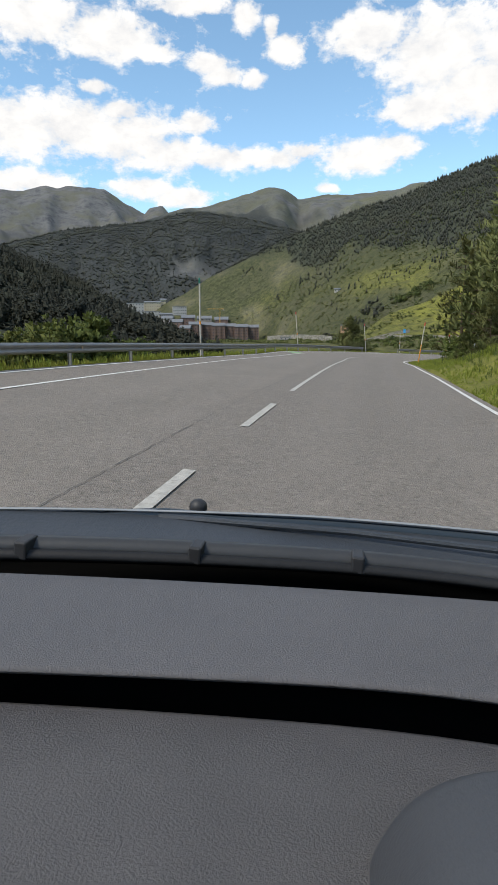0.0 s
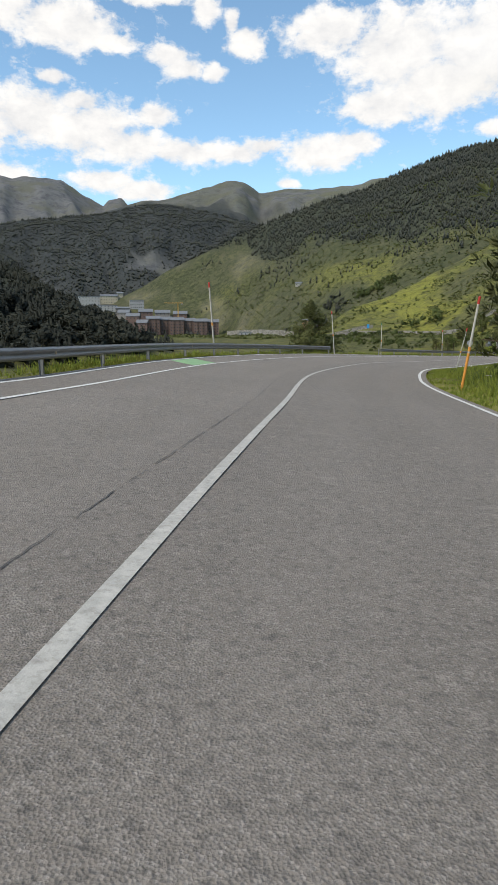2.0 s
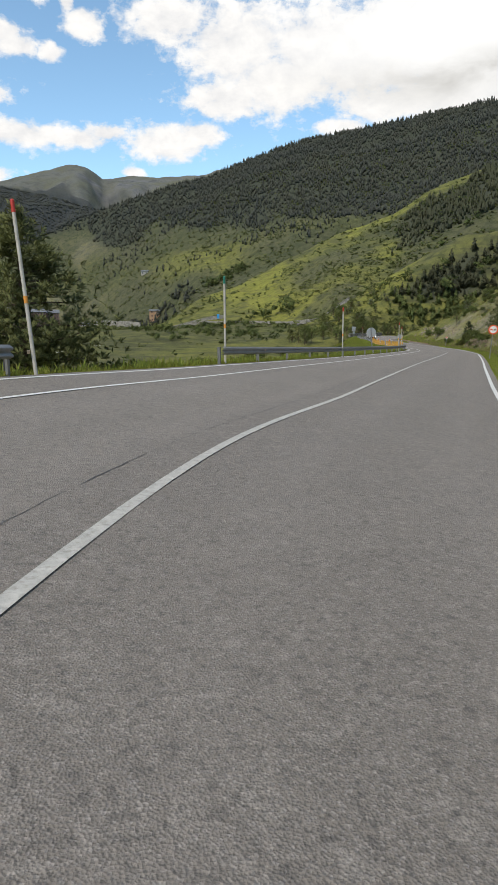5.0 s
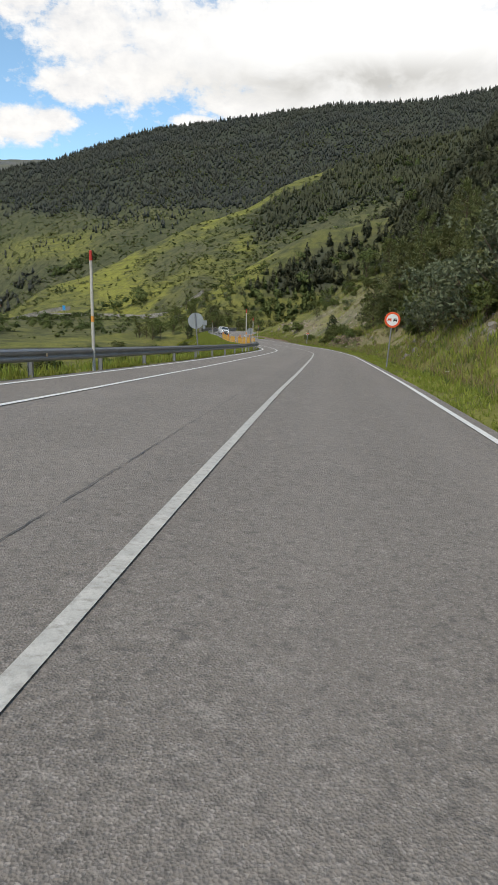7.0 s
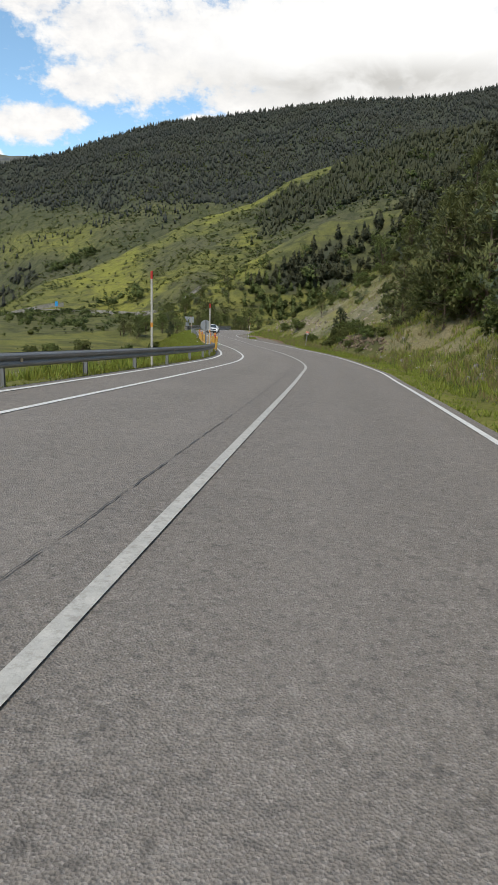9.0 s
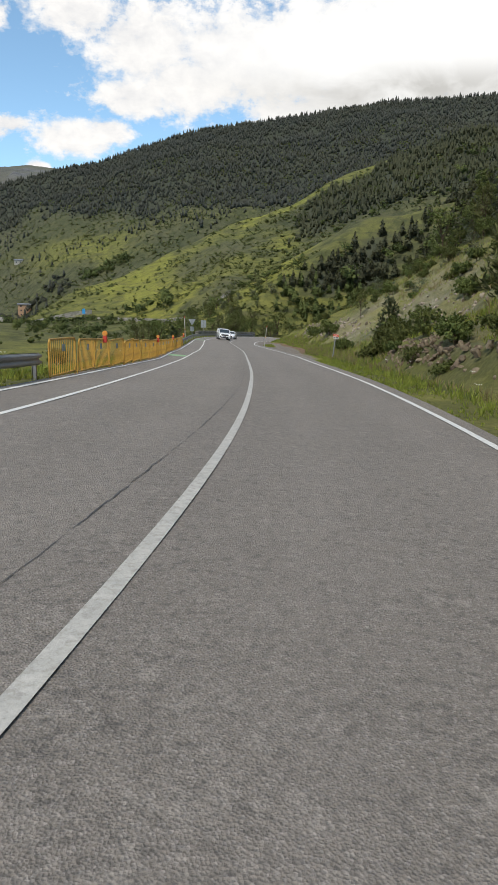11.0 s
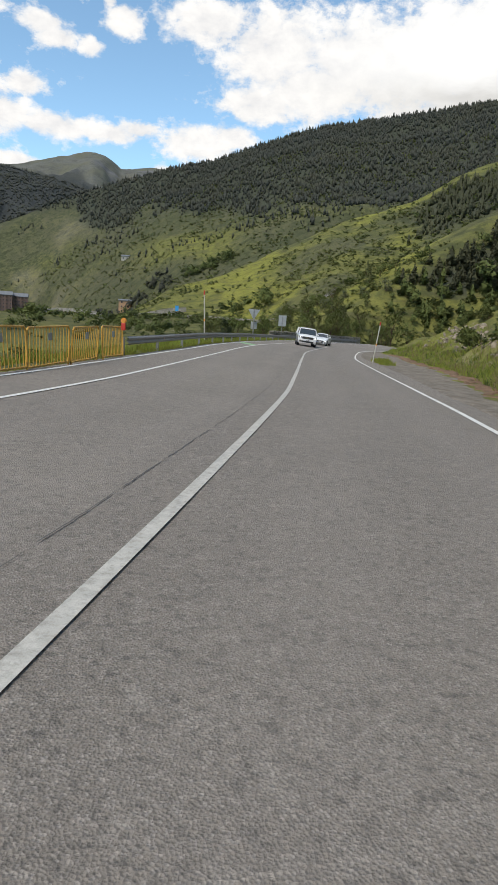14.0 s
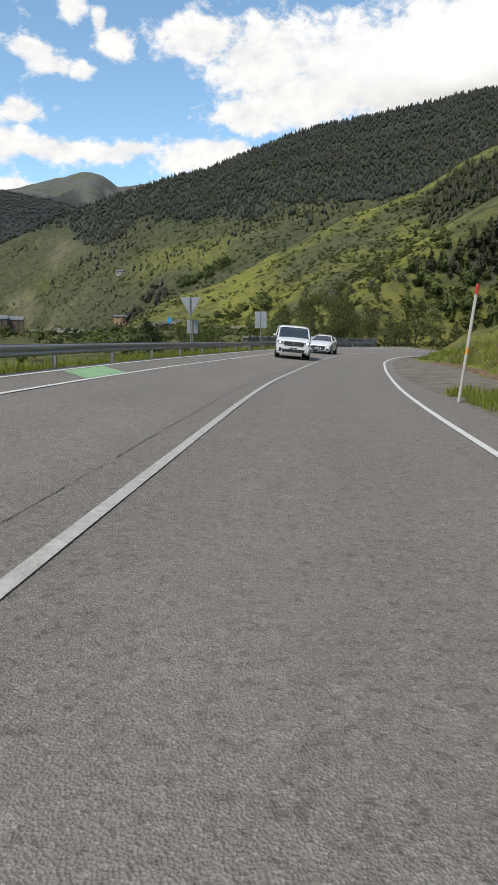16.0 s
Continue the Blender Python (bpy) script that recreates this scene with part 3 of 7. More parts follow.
        down = rp - 0.05 * np.clip(left, 0, 1.3) - 0.5 * np.maximum(left - 1.3, 0) + lumps * np.clip((left - 1) / 4, 0, 1)
        zn = z[near]
        zr = np.maximum(np.where(past > 0, up * (1 - past) + np.minimum(up, rp + 4.0) * past, up), np.where(right > 25, zn, -99))
        zl = np.maximum(down, np.where(left > 3, np.minimum(zn, rp - 0.5 + np.maximum(left - 40, 0) * 0.8), -99))
        z[near] = np.where(en <= 0, rp - 0.2, np.where(right > 0, zr, zl))
        e[near], s[near], lat[near] = en, sn, ln
    if not full:
        return z.reshape(shape)
    return z, dict(which=which, e=e, s=s, lat=lat, r=r, az=az, hills=hills)

def cover(x, y, z, info):
    """Woods, lush meadow and bare stone, each 0 to 1."""
    x, y = np.ravel(x), np.ravel(y)
    wh, e, s, lat, r, az = (info[k] for k in ("which", "e", "s", "lat", "r", "az"))
    wob = rough_z(x, y, 90, 1.0)
    forest, meadow, stony = np.zeros(len(x)), np.full(len(x), 0.35), np.zeros(len(x))
    r0 = along(R0_BIG, az)
    t = (r - r0) / (1150 - r0)
    line = along([(-14, 1.2), (-2, 0.92), (1, 0.82), (2.2, 0.64), (4.4, 0.58), (6.5, 0.62), (10, 0.53), (14.6, 0.42), (17.5, 0.44), (20, 0.40), (60, 0.38)], az)
    ragged = fbm(x, y, 55, 4)
    b = wh == 1
    forest = np.where(b, smooth01(t + 0.07 * ragged - line, -0.03, 0.10), forest)
    field = np.exp(-((((az - 10.0) / 4.2) ** 2) ** 2 + ((r - 790 + 17 * (az - 8)) / 48) ** 4)) + 0.3 * np.exp(-(((az + 0.2) / 3.0) ** 2 + ((r - 985) / 40) ** 2))
    meadow = np.where(b, 0.0 + 0.62 * np.minimum(field, 1) + 0.10 * smooth01(fbm(x, y, 80, 3), 0.1, 0.6) * (t < 0.5) + 0.12 * smooth01(np.sin(x / 37 + 2 * np.sin(y / 61)), 0.3, 0.9) * (t < 0.4), meadow)
    stony = np.where(b, 0.55 * smooth01(4 - az, 0, 5) * smooth01(ragged, -0.1, 0.5), stony)
    p = wh == 2
    band = smooth01(np.sin(az * 0.55 + r / 90.0) + 0.3 * wob, -0.5, 0.5)
    meadow = np.where(p, 0.62 + 0.38 * band, meadow)
    crown = smooth01((r - 470) / 130.0, 0.2, 0.9)
    heathy = smooth01(fbm(x, y, 45, 4) - 0.25 * crown, -0.1, 0.35) * smooth01(az, 16, 19)
    meadow = np.where(p, meadow * (1 - 0.7 * heathy), meadow)
    scrubby = smooth01(az + 2 * wob, 24.5, 28) * smooth01(r, 340, 420)
    meadow = np.where(p, meadow * (1 - 0.85 * scrubby * (1 - smooth01(r, 560, 585))), meadow)
    top = np.where(az < 33, 552, 552 + (az - 33) * 30)
    strip = smooth01(r + 14 * ragged, 452, 482) * (1 - smooth01(r + 14 * ragged, top - 14, top + 10)) * smooth01(az + 1.2 * ragged, 26.2, 29.5)
    forest = np.where(p, 0.95 * np.maximum(strip, smooth01(az + 2 * ragged, 41, 44)), forest)
    k = wh == 3
    meadow = np.where(k, 1.0 - 0.35 * smooth01(fbm(x, y, 25, 3), 0.1, 0.5), meadow)
    lid = 274 + 3.5 * (az - 27.9) + 5 * ragged
    forest = np.where(k, 0.95 * smooth01(az + 0.6 * ragged, 25.8, 27.2) * (1 - smooth01(r, lid - 5, lid + 5)) * (1 - 0.6 * smooth01(az, 33.5, 35.5)), forest)
    meadow = np.where(k, meadow * (1 - 0.6 * smooth01(az, 27.5, 30)), meadow)
    q = wh == 4
    forest = np.where(q, smooth01(r + 10 * wob, 150, 190) * smooth01(az, 23, 26), forest)
    meadow = np.where(q, 0.25, meadow)
    forest = np.where(wh == 5, smooth01(r, 172, 195), forest)
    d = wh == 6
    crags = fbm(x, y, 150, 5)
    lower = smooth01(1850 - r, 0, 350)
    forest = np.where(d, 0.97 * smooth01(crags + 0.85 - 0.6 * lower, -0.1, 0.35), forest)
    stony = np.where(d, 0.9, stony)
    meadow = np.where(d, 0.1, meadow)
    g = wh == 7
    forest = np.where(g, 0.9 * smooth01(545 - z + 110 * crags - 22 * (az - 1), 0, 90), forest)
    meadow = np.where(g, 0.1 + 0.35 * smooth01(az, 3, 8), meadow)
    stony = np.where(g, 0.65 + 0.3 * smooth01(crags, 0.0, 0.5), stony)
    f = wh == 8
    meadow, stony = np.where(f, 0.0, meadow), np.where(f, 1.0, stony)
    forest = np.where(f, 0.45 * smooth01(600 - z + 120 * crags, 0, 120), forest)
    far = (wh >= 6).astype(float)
    n = (r < 340) & (e < 200)
    right, left = n & (lat > 0) & (e < 60) & (s < 288), n & (lat < 0) & (e < 60)
    go = e - along(CUT_AT, s)
    meadow = np.where(right, np.where(go < 3, 0.85, 0.5 + 0.35 * smooth01(rough_z(x, y, 9, 1.0), -0.3, 0.6)), meadow)
    meadow = np.where(left, 0.62, meadow)
    cutting = smooth01(s, 95, 110) * (1 - smooth01(s, 225, 245)) * smooth01(go, 0.4, 1.5) * (1 - smooth01(go, 11, 20))
    stony = np.where(right, cutting * (0.35 + 0.65 * smooth01(rough_z(x, y, 11, 1.0) + 0.45 * rough_z(x, y, 4.0, 1.0), -0.2, 0.8)), stony)
    deep = (wh == 5) & (e > 34)
    forest = np.where(right, 0.8 * smooth01(go, 16, 26) * ((s < 30) | (s > 85)) * (1 - smooth01(s, 150, 175)), np.where(left & ~deep, 0, forest))
    return np.stack([forest, meadow, stony, far], 1)


def paint_cover(me, col):
    at = me.color_attributes.new("cover", "FLOAT_COLOR", "POINT")
    at.data.foreach_set("color", np.ascontiguousarray(col, dtype=np.float32).ravel())


def grid_faces(rows, cols, wrap=False):
    i, j = np.meshgrid(np.arange(rows - 1), np.arange(cols if wrap else cols - 1), indexing="ij")
    j2 = (j + 1) % cols
    return np.stack([i * cols + j, i * cols + j2, (i + 1) * cols + j2, (i + 1) * cols + j], -1).reshape(-1, 4)


def fast_mesh(name, V, F, mat, smooth=True):
    """A mesh from arrays of places and of triangles or quads."""
    V, F = np.asarray(V, np.float32), np.asarray(F, np.int32)
    k = F.shape[1]
    me = bpy.data.meshes.new(name)
    me.vertices.add(len(V))
    me.vertices.foreach_set("co", V.ravel())
    me.loops.add(F.size)
    me.loops.foreach_set("vertex_index", F.ravel())
    me.polygons.add(len(F))
    me.polygons.foreach_set("loop_start", np.arange(0, F.size, k, dtype=np.int32))
    me.polygons.foreach_set("use_smooth", np.full(len(F), smooth))
    me.update(calc_edges=True)
    me.materials.append(mat)
    return me


# the great sheet, in rings about the middle of the drive
azs = np.radians(np.r_[np.arange(-34, 64, 0.22), np.arange(64, 110, 1.0), np.arange(110, 270, 3.0), np.arange(270, 326, 0.7)])
rad = np.r_[4, 12, np.geomspace(20, 4900, 300)]
AA, RR = np.meshgrid(azs, rad)
GX, GY = MID[0] + RR * np.sin(AA), MID[1] + RR * np.cos(AA)
gz, info = land(GX, GY, True)
sunk = np.where(info["e"] < 999, 4.0 * (1 - smooth01(info["e"], 24, 34)), 0)
me = fast_mesh("ground", np.stack([GX.ravel(), GY.ravel(), gz - sunk], 1), grid_faces(*GX.shape, wrap=True)[:, ::-1], GROUND)
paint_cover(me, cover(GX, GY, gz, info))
tagged(new("ground", me), "green mountain valley with meadows, woods and bare ridges", "ground", kind="structure")

# the verges, finely shaped, from the asphalt's edge out into the slope
ss = np.arange(-38, 290, 1.0)
steps = np.r_[-0.35, 0.0, 0.25, 0.55, 0.9, 1.3, 1.8, 2.4, 3.1, 3.9, 4.8, 5.8, 7, 8.3, 9.7, 11.2, 13, 15, 17.5, 20.5, 24, 28, 33, 38]
for side, nm in ((1, "verge_right"), (-1, "verge_left")):
    edge = along(W_R, ss) + along(EDGE_R, ss) if side > 0 else along(W_OUT, ss) + 0.3
    lat = side * (edge[:, None] + steps[None, :])
    pts = road_point(np.repeat(ss, len(steps)), lat.ravel())
    zz, inf = land(pts[:, 0], pts[:, 1], True)
    lowering = np.tile(np.where(steps < 0, 0.1, np.where(steps > 30, 0.25 + (steps - 30) * 0.12, 0)), len(ss))
    inner = np.tile(steps <= 0, len(ss))
    zz = np.where(inner, np.minimum(zz, pts[:, 2] - 0.04), zz)
    pts[:, 2] = zz - lowering
    fc = grid_faces(len(ss), len(steps))
    me = fast_mesh(nm, pts, fc if side > 0 else fc[:, ::-1], GROUND)
    paint_cover(me, cover(pts[:, 0], pts[:, 1], zz, inf))
    tagged(new(nm, me), "grassy verge and bank beside the road", "verge", kind="structure")

# ------------------------------------------------------------------ road and paint
rs = np.arange(-38, 300, 0.5)
share = np.r_[-1.0, np.linspace(-0.95, 0.95, 23), 1.0]
lw, rw = along(W_OUT, rs) + 0.3, along(W_R, rs) + along(EDGE_R, rs)
lat = np.where(share[None, :] < 0, share[None, :] * lw[:, None], share[None, :] * rw[:, None])
P = road_point(np.repeat(rs, len(share)), lat.ravel())
P[:, 2] += rough_z(P[:, 0], P[:, 1], 3.0, 0.004)
me = fast_mesh("road", P, grid_faces(len(rs), len(share)), ASPHALT)
lane = np.exp(-((np.abs(lat) - 0.95) / 0.35) ** 2) + np.exp(-((np.abs(lat) - 2.6) / 0.35) ** 2)
own_lane = smooth01(lat, -0.9, -0.4) * (1 - smooth01(lat, 3.2, 3.6))
at = me.color_attributes.new("lane", "FLOAT_COLOR", "POINT")
at.data.foreach_set("color", np.stack([lane.ravel(), own_lane.ravel(), 0 * lane.ravel(), 1 + 0 * lane.ravel()], 1).astype(np.float32).ravel())
tagged(new("road", me), "worn grey asphalt mountain road", "road", kind="structure")


def stripe(name, s0, s1, off, width, mat, label, up=0.006, wob=0.0):
    s = np.arange(s0, s1 + 0.01, 0.5 if s1 - s0 > 3 else 0.25)
    c = off(s) if callable(off) else np.full(len(s), float(off))
    if wob:
        c = c + wob * np.sin(s * 0.9) * np.sin(s * 0.23 + 1)
    pts = []
    for k in (-0.5, 0.5):
        pts.append(road_point(s, c + k * width, up + 0.004))
    V = np.concatenate(pts)
    n = len(s)
    F = np.stack([np.arange(n - 1), np.arange(n, 2 * n - 1), np.arange(n + 1, 2 * n), np.arange(1, n)], 1)
    return tagged(new(name, fast_mesh(name, V, F, mat)), label, "road marking", kind="structure")


for s0, s1 in ((-24, -20.8), (-18.5, -15.3), (-13, -9.8), (-7.5, -4.2), (-1.8, 1.4), (3.6, 5.85), (8.7, 11.9)):
    stripe("centre_dash", s0, s1, 0.0, 0.11, LINE, "short white dash of the centre line")
stripe("centre_line", 14.6, 298, 0.0, 0.10, LINE, "solid white centre line")
stripe("edge_line_left", -38, 298, lambda s: -along(W_IN, s), 0.10, EDGELINE, "white line between lane and cycle strip")
stripe("edge_line_outer", -38, 298, lambda s: -along(W_OUT, s), 0.11, EDGELINE, "white line along the outer edge")
stripe("edge_line_right", -38, 298, lambda s: along(W_R, s), 0.12, EDGELINE, "white line along the right edge")


SEAM = [(2, -0.62), (38, -0.56), (48, -0.70), (71, -0.55), (77, -0.46), (90, -0.70), (104, -0.69), (112, -0.60), (120, -0.44), (150, -0.50), (160, -0.26), (178, -0.24), (186, -0.50), (221, -0.43), (250, -0.40)]


def paving_seam(s0, s1, seed):
    """A broken crack along the joint between two paving runs."""
    g = random.Random(seed)
    V, F, s = [], [], s0
    while s < s1:
        n, w = g.randint(6, 16), 0.0028 + 0.0035 * g.random()
        ss = [s + 0.11 * k for k in range(n)]
        cc = [float(along(SEAM, q)) + g.uniform(-0.008, 0.008) for q in ss]
        k0 = len(V)
        for k, (q, c) in enumerate(zip(ss, cc)):
            ww = w * (0.25 if k in (0, n - 1) else g.uniform(0.6, 1.4))
            V += [road_point(q, c - ww, 0.008), road_point(q, c + ww, 0.008)]
        F += [(k0 + 2 * k, k0 + 2 * k + 1, k0 + 2 * k + 3, k0 + 2 * k + 2) for k in range(n - 1)]
        s += 0.11 * n + g.uniform(-0.1, 0.14)
    tagged(new("paving_seam", fast_mesh("paving_seam", V, F, TAR)), "broken dark crack along the joint between two paving runs", "road marking", kind="structure")


paving_seam(2, 250, 4)



def green_patch(name, s0, s1):
    s = np.linspace(s0, s1, 12)
    a, b = -along(W_OUT, s) + 0.1, -along(W_IN, s) - 0.1
    lean = 1.3
    V = np.concatenate([road_point(s, a, 0.007), road_point(s - lean, b, 0.007)])
    n = len(s)
    F = np.stack([np.arange(n - 1), np.arange(n, 2 * n - 1), np.arange(n + 1, 2 * n), np.arange(1, n)], 1)
    tagged(new(name, fast_mesh(name, V, F, GREENPAINT)), "faded green paint patch on the cycle strip", "road marking", kind="structure")


for s0 in (49.6, 183.5, 230.8):
    green_patch("green_patch", s0, s0 + 2.6)

# ------------------------------------------------------------------ guard rails
POST_GAP = 4.0


def w_beam(s0, s1, off):
    """One length of W-shaped steel rail, with thickness."""
    prof = [(-0.155, 0.0), (-0.135, -0.012), (-0.105, -0.075), (-0.06, -0.078), (-0.02, -0.006), (0.02, -0.006), (0.06, -0.078), (0.105, -0.075), (0.135, -0.012), (0.155, 0.0)]
    prof = [(h * 0.87, d) for h, d in prof]
    s = np.linspace(s0, s1, 5)
    V = []
    for th in (0.0, 0.006):
        for h, d in prof:
            V.append(road_point(s, off(s) - d - th - 0.02, 0.43 + h))
    rows, n = len(prof), len(s)
    V = np.concatenate(V)
    F = []
    for q in range(2):
        base = q * rows * n
        for i in range(rows - 1):
            for j in range(n - 1):
                a = base + i * n + j
                f = (a, a + 1, a + n + 1, a + n)
                F.append(f if q == 0 else f[::-1])
    for i in (0, rows - 1):
        for j in range(n - 1):
            a = i * n + j
            F.append((a, a + rows * n, a + rows * n + 1, a + 1))
    return V, F


post_bm = bmesh.new()
add_box(post_bm, -0.05, 0.05, -0.004, 0.004, -0.45, 0.54)
add_box(post_bm, -0.05, -0.044, -0.03, 0.03, -0.45, 0.54)
add_box(post_bm, 0.044, 0.05, -0.03, 0.03, -0.45, 0.54)
POST_ME = bpy.data.meshes.new("post")
post_bm.to_mesh(POST_ME)
POST_ME.materials.append(GALV)
REFLECT = paint("amber_reflector", (0.55, 0.40, 0.25), 0.3, 0, 0.1)
ref_bm = bmesh.new()
add_box(ref_bm, -0.012, 0.0, -0.045, 0.045, -0.035, 0.035, 0.006)
REF_ME = bpy.data.meshes.new("reflector")
ref_bm.to_mesh(REF_ME)
REF_ME.materials.append(REFLECT)
def rail_off(s):
    return -along(W_OUT, s) - 0.42


def guard_rail(s0, s1):
    p0 = road_point(s0, rail_off(s0))
    ob = thing("guard_rail", p0, "galvanised steel W-beam guard rail on steel posts along the road", "guard rail", "guard rails")
    inv = Matrix.Translation(-Vector(p0))
    n = max(1, round((s1 - s0) / POST_GAP))
    at = np.linspace(s0, s1, n + 1)
    for a, b in zip(at[:-1], at[1:]):
        V, F = w_beam(a, b, rail_off)
        m = mesh_from("beam", V - np.array(p0), F, GALV, True)
        part("beam", m, None, ob)
    for a in at:
        q = road_point(a, rail_off(a) - 0.13)
        part("post", POST_ME, None, ob, at=inv @ pose(*q, 0, 0, heading(a)))
    for a in at[1::3]:
        q = road_point(a + 0.4, rail_off(a) + 0.045, 0.43)
        part("reflector", REF_ME, None, ob, at=inv @ pose(*q, 0, 0, heading(a) + 180))
    return ob


guard_rail(-36, 77.5)
guard_rail(88.0, 159.0)
guard_rail(207.4, 293.0)

# ------------------------------------------------------------------ foliage
PINE = leafy("pine_needles", (0.080, 0.095, 0.036), (0.212, 0.226, 0.083))
FIRDARK = leafy("spruce_needles", (0.032, 0.044, 0.022), (0.092, 0.108, 0.046))
LEAF = leafy("leaves", (0.070, 0.092, 0.026), (0.180, 0.202, 0.056))
WILLOW = leafy("silvery_leaves", (0.085, 0.105, 0.052), (0.250, 0.272, 0.160))
GRASS = leafy("grass_blades", (0.150, 0.185, 0.028), (0.310, 0.325, 0.060))
STRAW = leafy("dry_grass", (0.20, 0.17, 0.07), (0.36, 0.31, 0.14))
UMBEL = paint("white_umbel", (0.62, 0.62, 0.52), 0.8)
BARK = paint("bark", (0.115, 0.085, 0.062), 0.95, 0, 0.3, 3.0, 25.0, 0.7, spec=0.1, size=0.03)
FARTREE = far_leafy("far_conifers", (0.051, 0.055, 0.048), (0.088, 0.091, 0.074))
WOODTREE = far_leafy("slope_conifers", (0.048, 0.052, 0.034), (0.086, 0.090, 0.050))
# conifer foliage darkened to carry the cloud shadow over the left side
SHADEWOOD = far_leafy("cloud_shaded_conifers", (0.036, 0.040, 0.034), (0.058, 0.062, 0.050))
FARLEAF = far_leafy("far_broadleaf", (0.060, 0.082, 0.028), (0.140, 0.166, 0.058))
rng = np.random.default_rng(11)


def tufts(centres, aims, length, width, count, spread, seed):
    """Many narrow triangles that leave each centre about its aim."""
    r = np.random.default_rng(seed)
    n = len(centres)
    c = np.repeat(centres, count, 0)
    a = np.repeat(aims, count, 0) + r.normal(0, spread, (n * count, 3))
    a /= np.linalg.norm(a, axis=1)[:, None] + 1e-9
    L = (np.repeat(np.broadcast_to(length, n), count) * r.uniform(0.6, 1.2, n * count))[:, None]
    side = np.cross(a, r.normal(0, 1, (n * count, 3)))
    side /= np.linalg.norm(side, axis=1)[:, None] + 1e-9
    Wd = (np.repeat(np.broadcast_to(width, n), count) * r.uniform(0.7, 1.2, n * count))[:, None]
    base = c + r.normal(0, 0.12, (n * count, 3)) * L
    V = np.stack([base - side * Wd, base + a * L * 0.55 + side * Wd * 1.1, base + a * L], 1)
    return V.reshape(-1, 3)


def tri_mesh(name, V, mat, out=None):
    """Loose leaf triangles. out: the way each corner faces, so that a crown is lit as one soft body."""
    V = np.array(V, np.float32)
    F = np.arange(len(V)).reshape(-1, 3)
    if out is None:
        return fast_mesh(name, V, F, mat, False)
    out = np.asarray(out, np.float32)
    t = V.reshape(-1, 3, 3)
    face = np.cross(t[:, 1] - t[:, 0], t[:, 2] - t[:, 0])
    turned = (face * out.reshape(-1, 3, 3).mean(1)).sum(1) < 0
    F[turned] = F[turned][:, ::-1]
    me = fast_mesh(name, V, F, mat, True)
    out = out / (np.linalg.norm(out, axis=1)[:, None] + 1e-9)
    me.normals_split_custom_set_from_vertices(out)
    return me


def outward(V, centre, up=0.35):
    """Ways out of a crown's middle, bent upwards."""
    d = np.asarray(V, float) - np.asarray(centre, float)
    d /= np.linalg.norm(d, axis=-1, keepdims=True) + 1e-9
    d[..., 2] += up
    return d


def trunk_mesh(name, h, r0, lean, seed, limbs, mat):
    r = random.Random(seed)
    bm = bmesh.new()
    pts = []
    for i in range(6):
        t = i / 5
        pts.append(Vector((lean * t * t * h + r.uniform(-0.05, 0.05) * t, r.uniform(-0.06, 0.06) * t, -0.3 + t * h)))
    for i in range(5):
        add_tube(bm, pts[i], pts[i + 1] + (pts[i + 1] - pts[i]) * 0.03, r0 * (1 - i / 5.3), r0 * (1 - (i + 1) / 5.3), 7, caps=False)
    for a, b, rr in limbs:
        add_tube(bm, a, b, rr, rr * 0.35, 5, caps=False)
    me = bpy.data.meshes.new(name)
    bm.to_mesh(me)
    bm.free()
    me.materials.append(mat)
    return me


def conifer(h, wide, seed, bare=0.08, mat=None, dense=1.0, needle=1.0, count=11):
    """Trunk and crown of a mountain pine: whorls of limbs that carry needle tufts."""
    r = np.random.default_rng(seed)
    limbs, cen, aim, size = [], [], [], []
    n = int(28 * dense)
    for i in range(n):
        t = bare + (1 - bare) * (i + r.uniform(0, 1)) / n
        z = h * t
        reach = wide * (1 - t) ** 0.75 * (0.55 + 0.55 * r.random()) + 0.18
        if t < 0.18:
            reach *= 0.55 + 2 * t
        az = r.uniform(0, 2 * math.pi)
        tip = np.array([math.cos(az) * reach, math.sin(az) * reach, z + reach * r.uniform(0.0, 0.42)])
        root = np.array([0, 0, z])
        if reach > 0.5:
            limbs.append((tuple(root), tuple(root + (tip - root) * 0.85), 0.02 + 0.012 * reach))
        m = max(3, int(reach * 6 * dense))
        for u in np.linspace(0.3, 1.03, m):
            c = root + (tip - root) * u + r.normal(0, 0.10 + 0.10 * reach, 3)
            cen.append(c)
            out = (tip - root) / (np.linalg.norm(tip - root) + 1e-6)
            aim.append(out * 0.8 + np.array([0, 0, 0.75]))
            size.append(0.34 + 0.16 * r.random())
    for k in range(10):
        cen.append(np.array([0, 0, h * (0.9 + 0.011 * k)]) + r.normal(0, 0.08, 3))
        aim.append(np.array([0, 0, 1.0]))
        size.append(0.4)
    cen, aim, size = np.array(cen), np.array(aim), np.array(size)
    V = tufts(cen, aim, size * needle, size * needle * 0.12, count, 0.75, seed)
    return trunk_mesh("trunk", h * 0.95, 0.03 + h * 0.014, r.uniform(-0.02, 0.02), seed, limbs, BARK), tri_mesh("crown", V, mat or PINE, outward(V, (0, 0, h * 0.42)) + np.random.default_rng(seed).normal(0, 0.35, (len(V) // 3, 3)).repeat(3, 0))


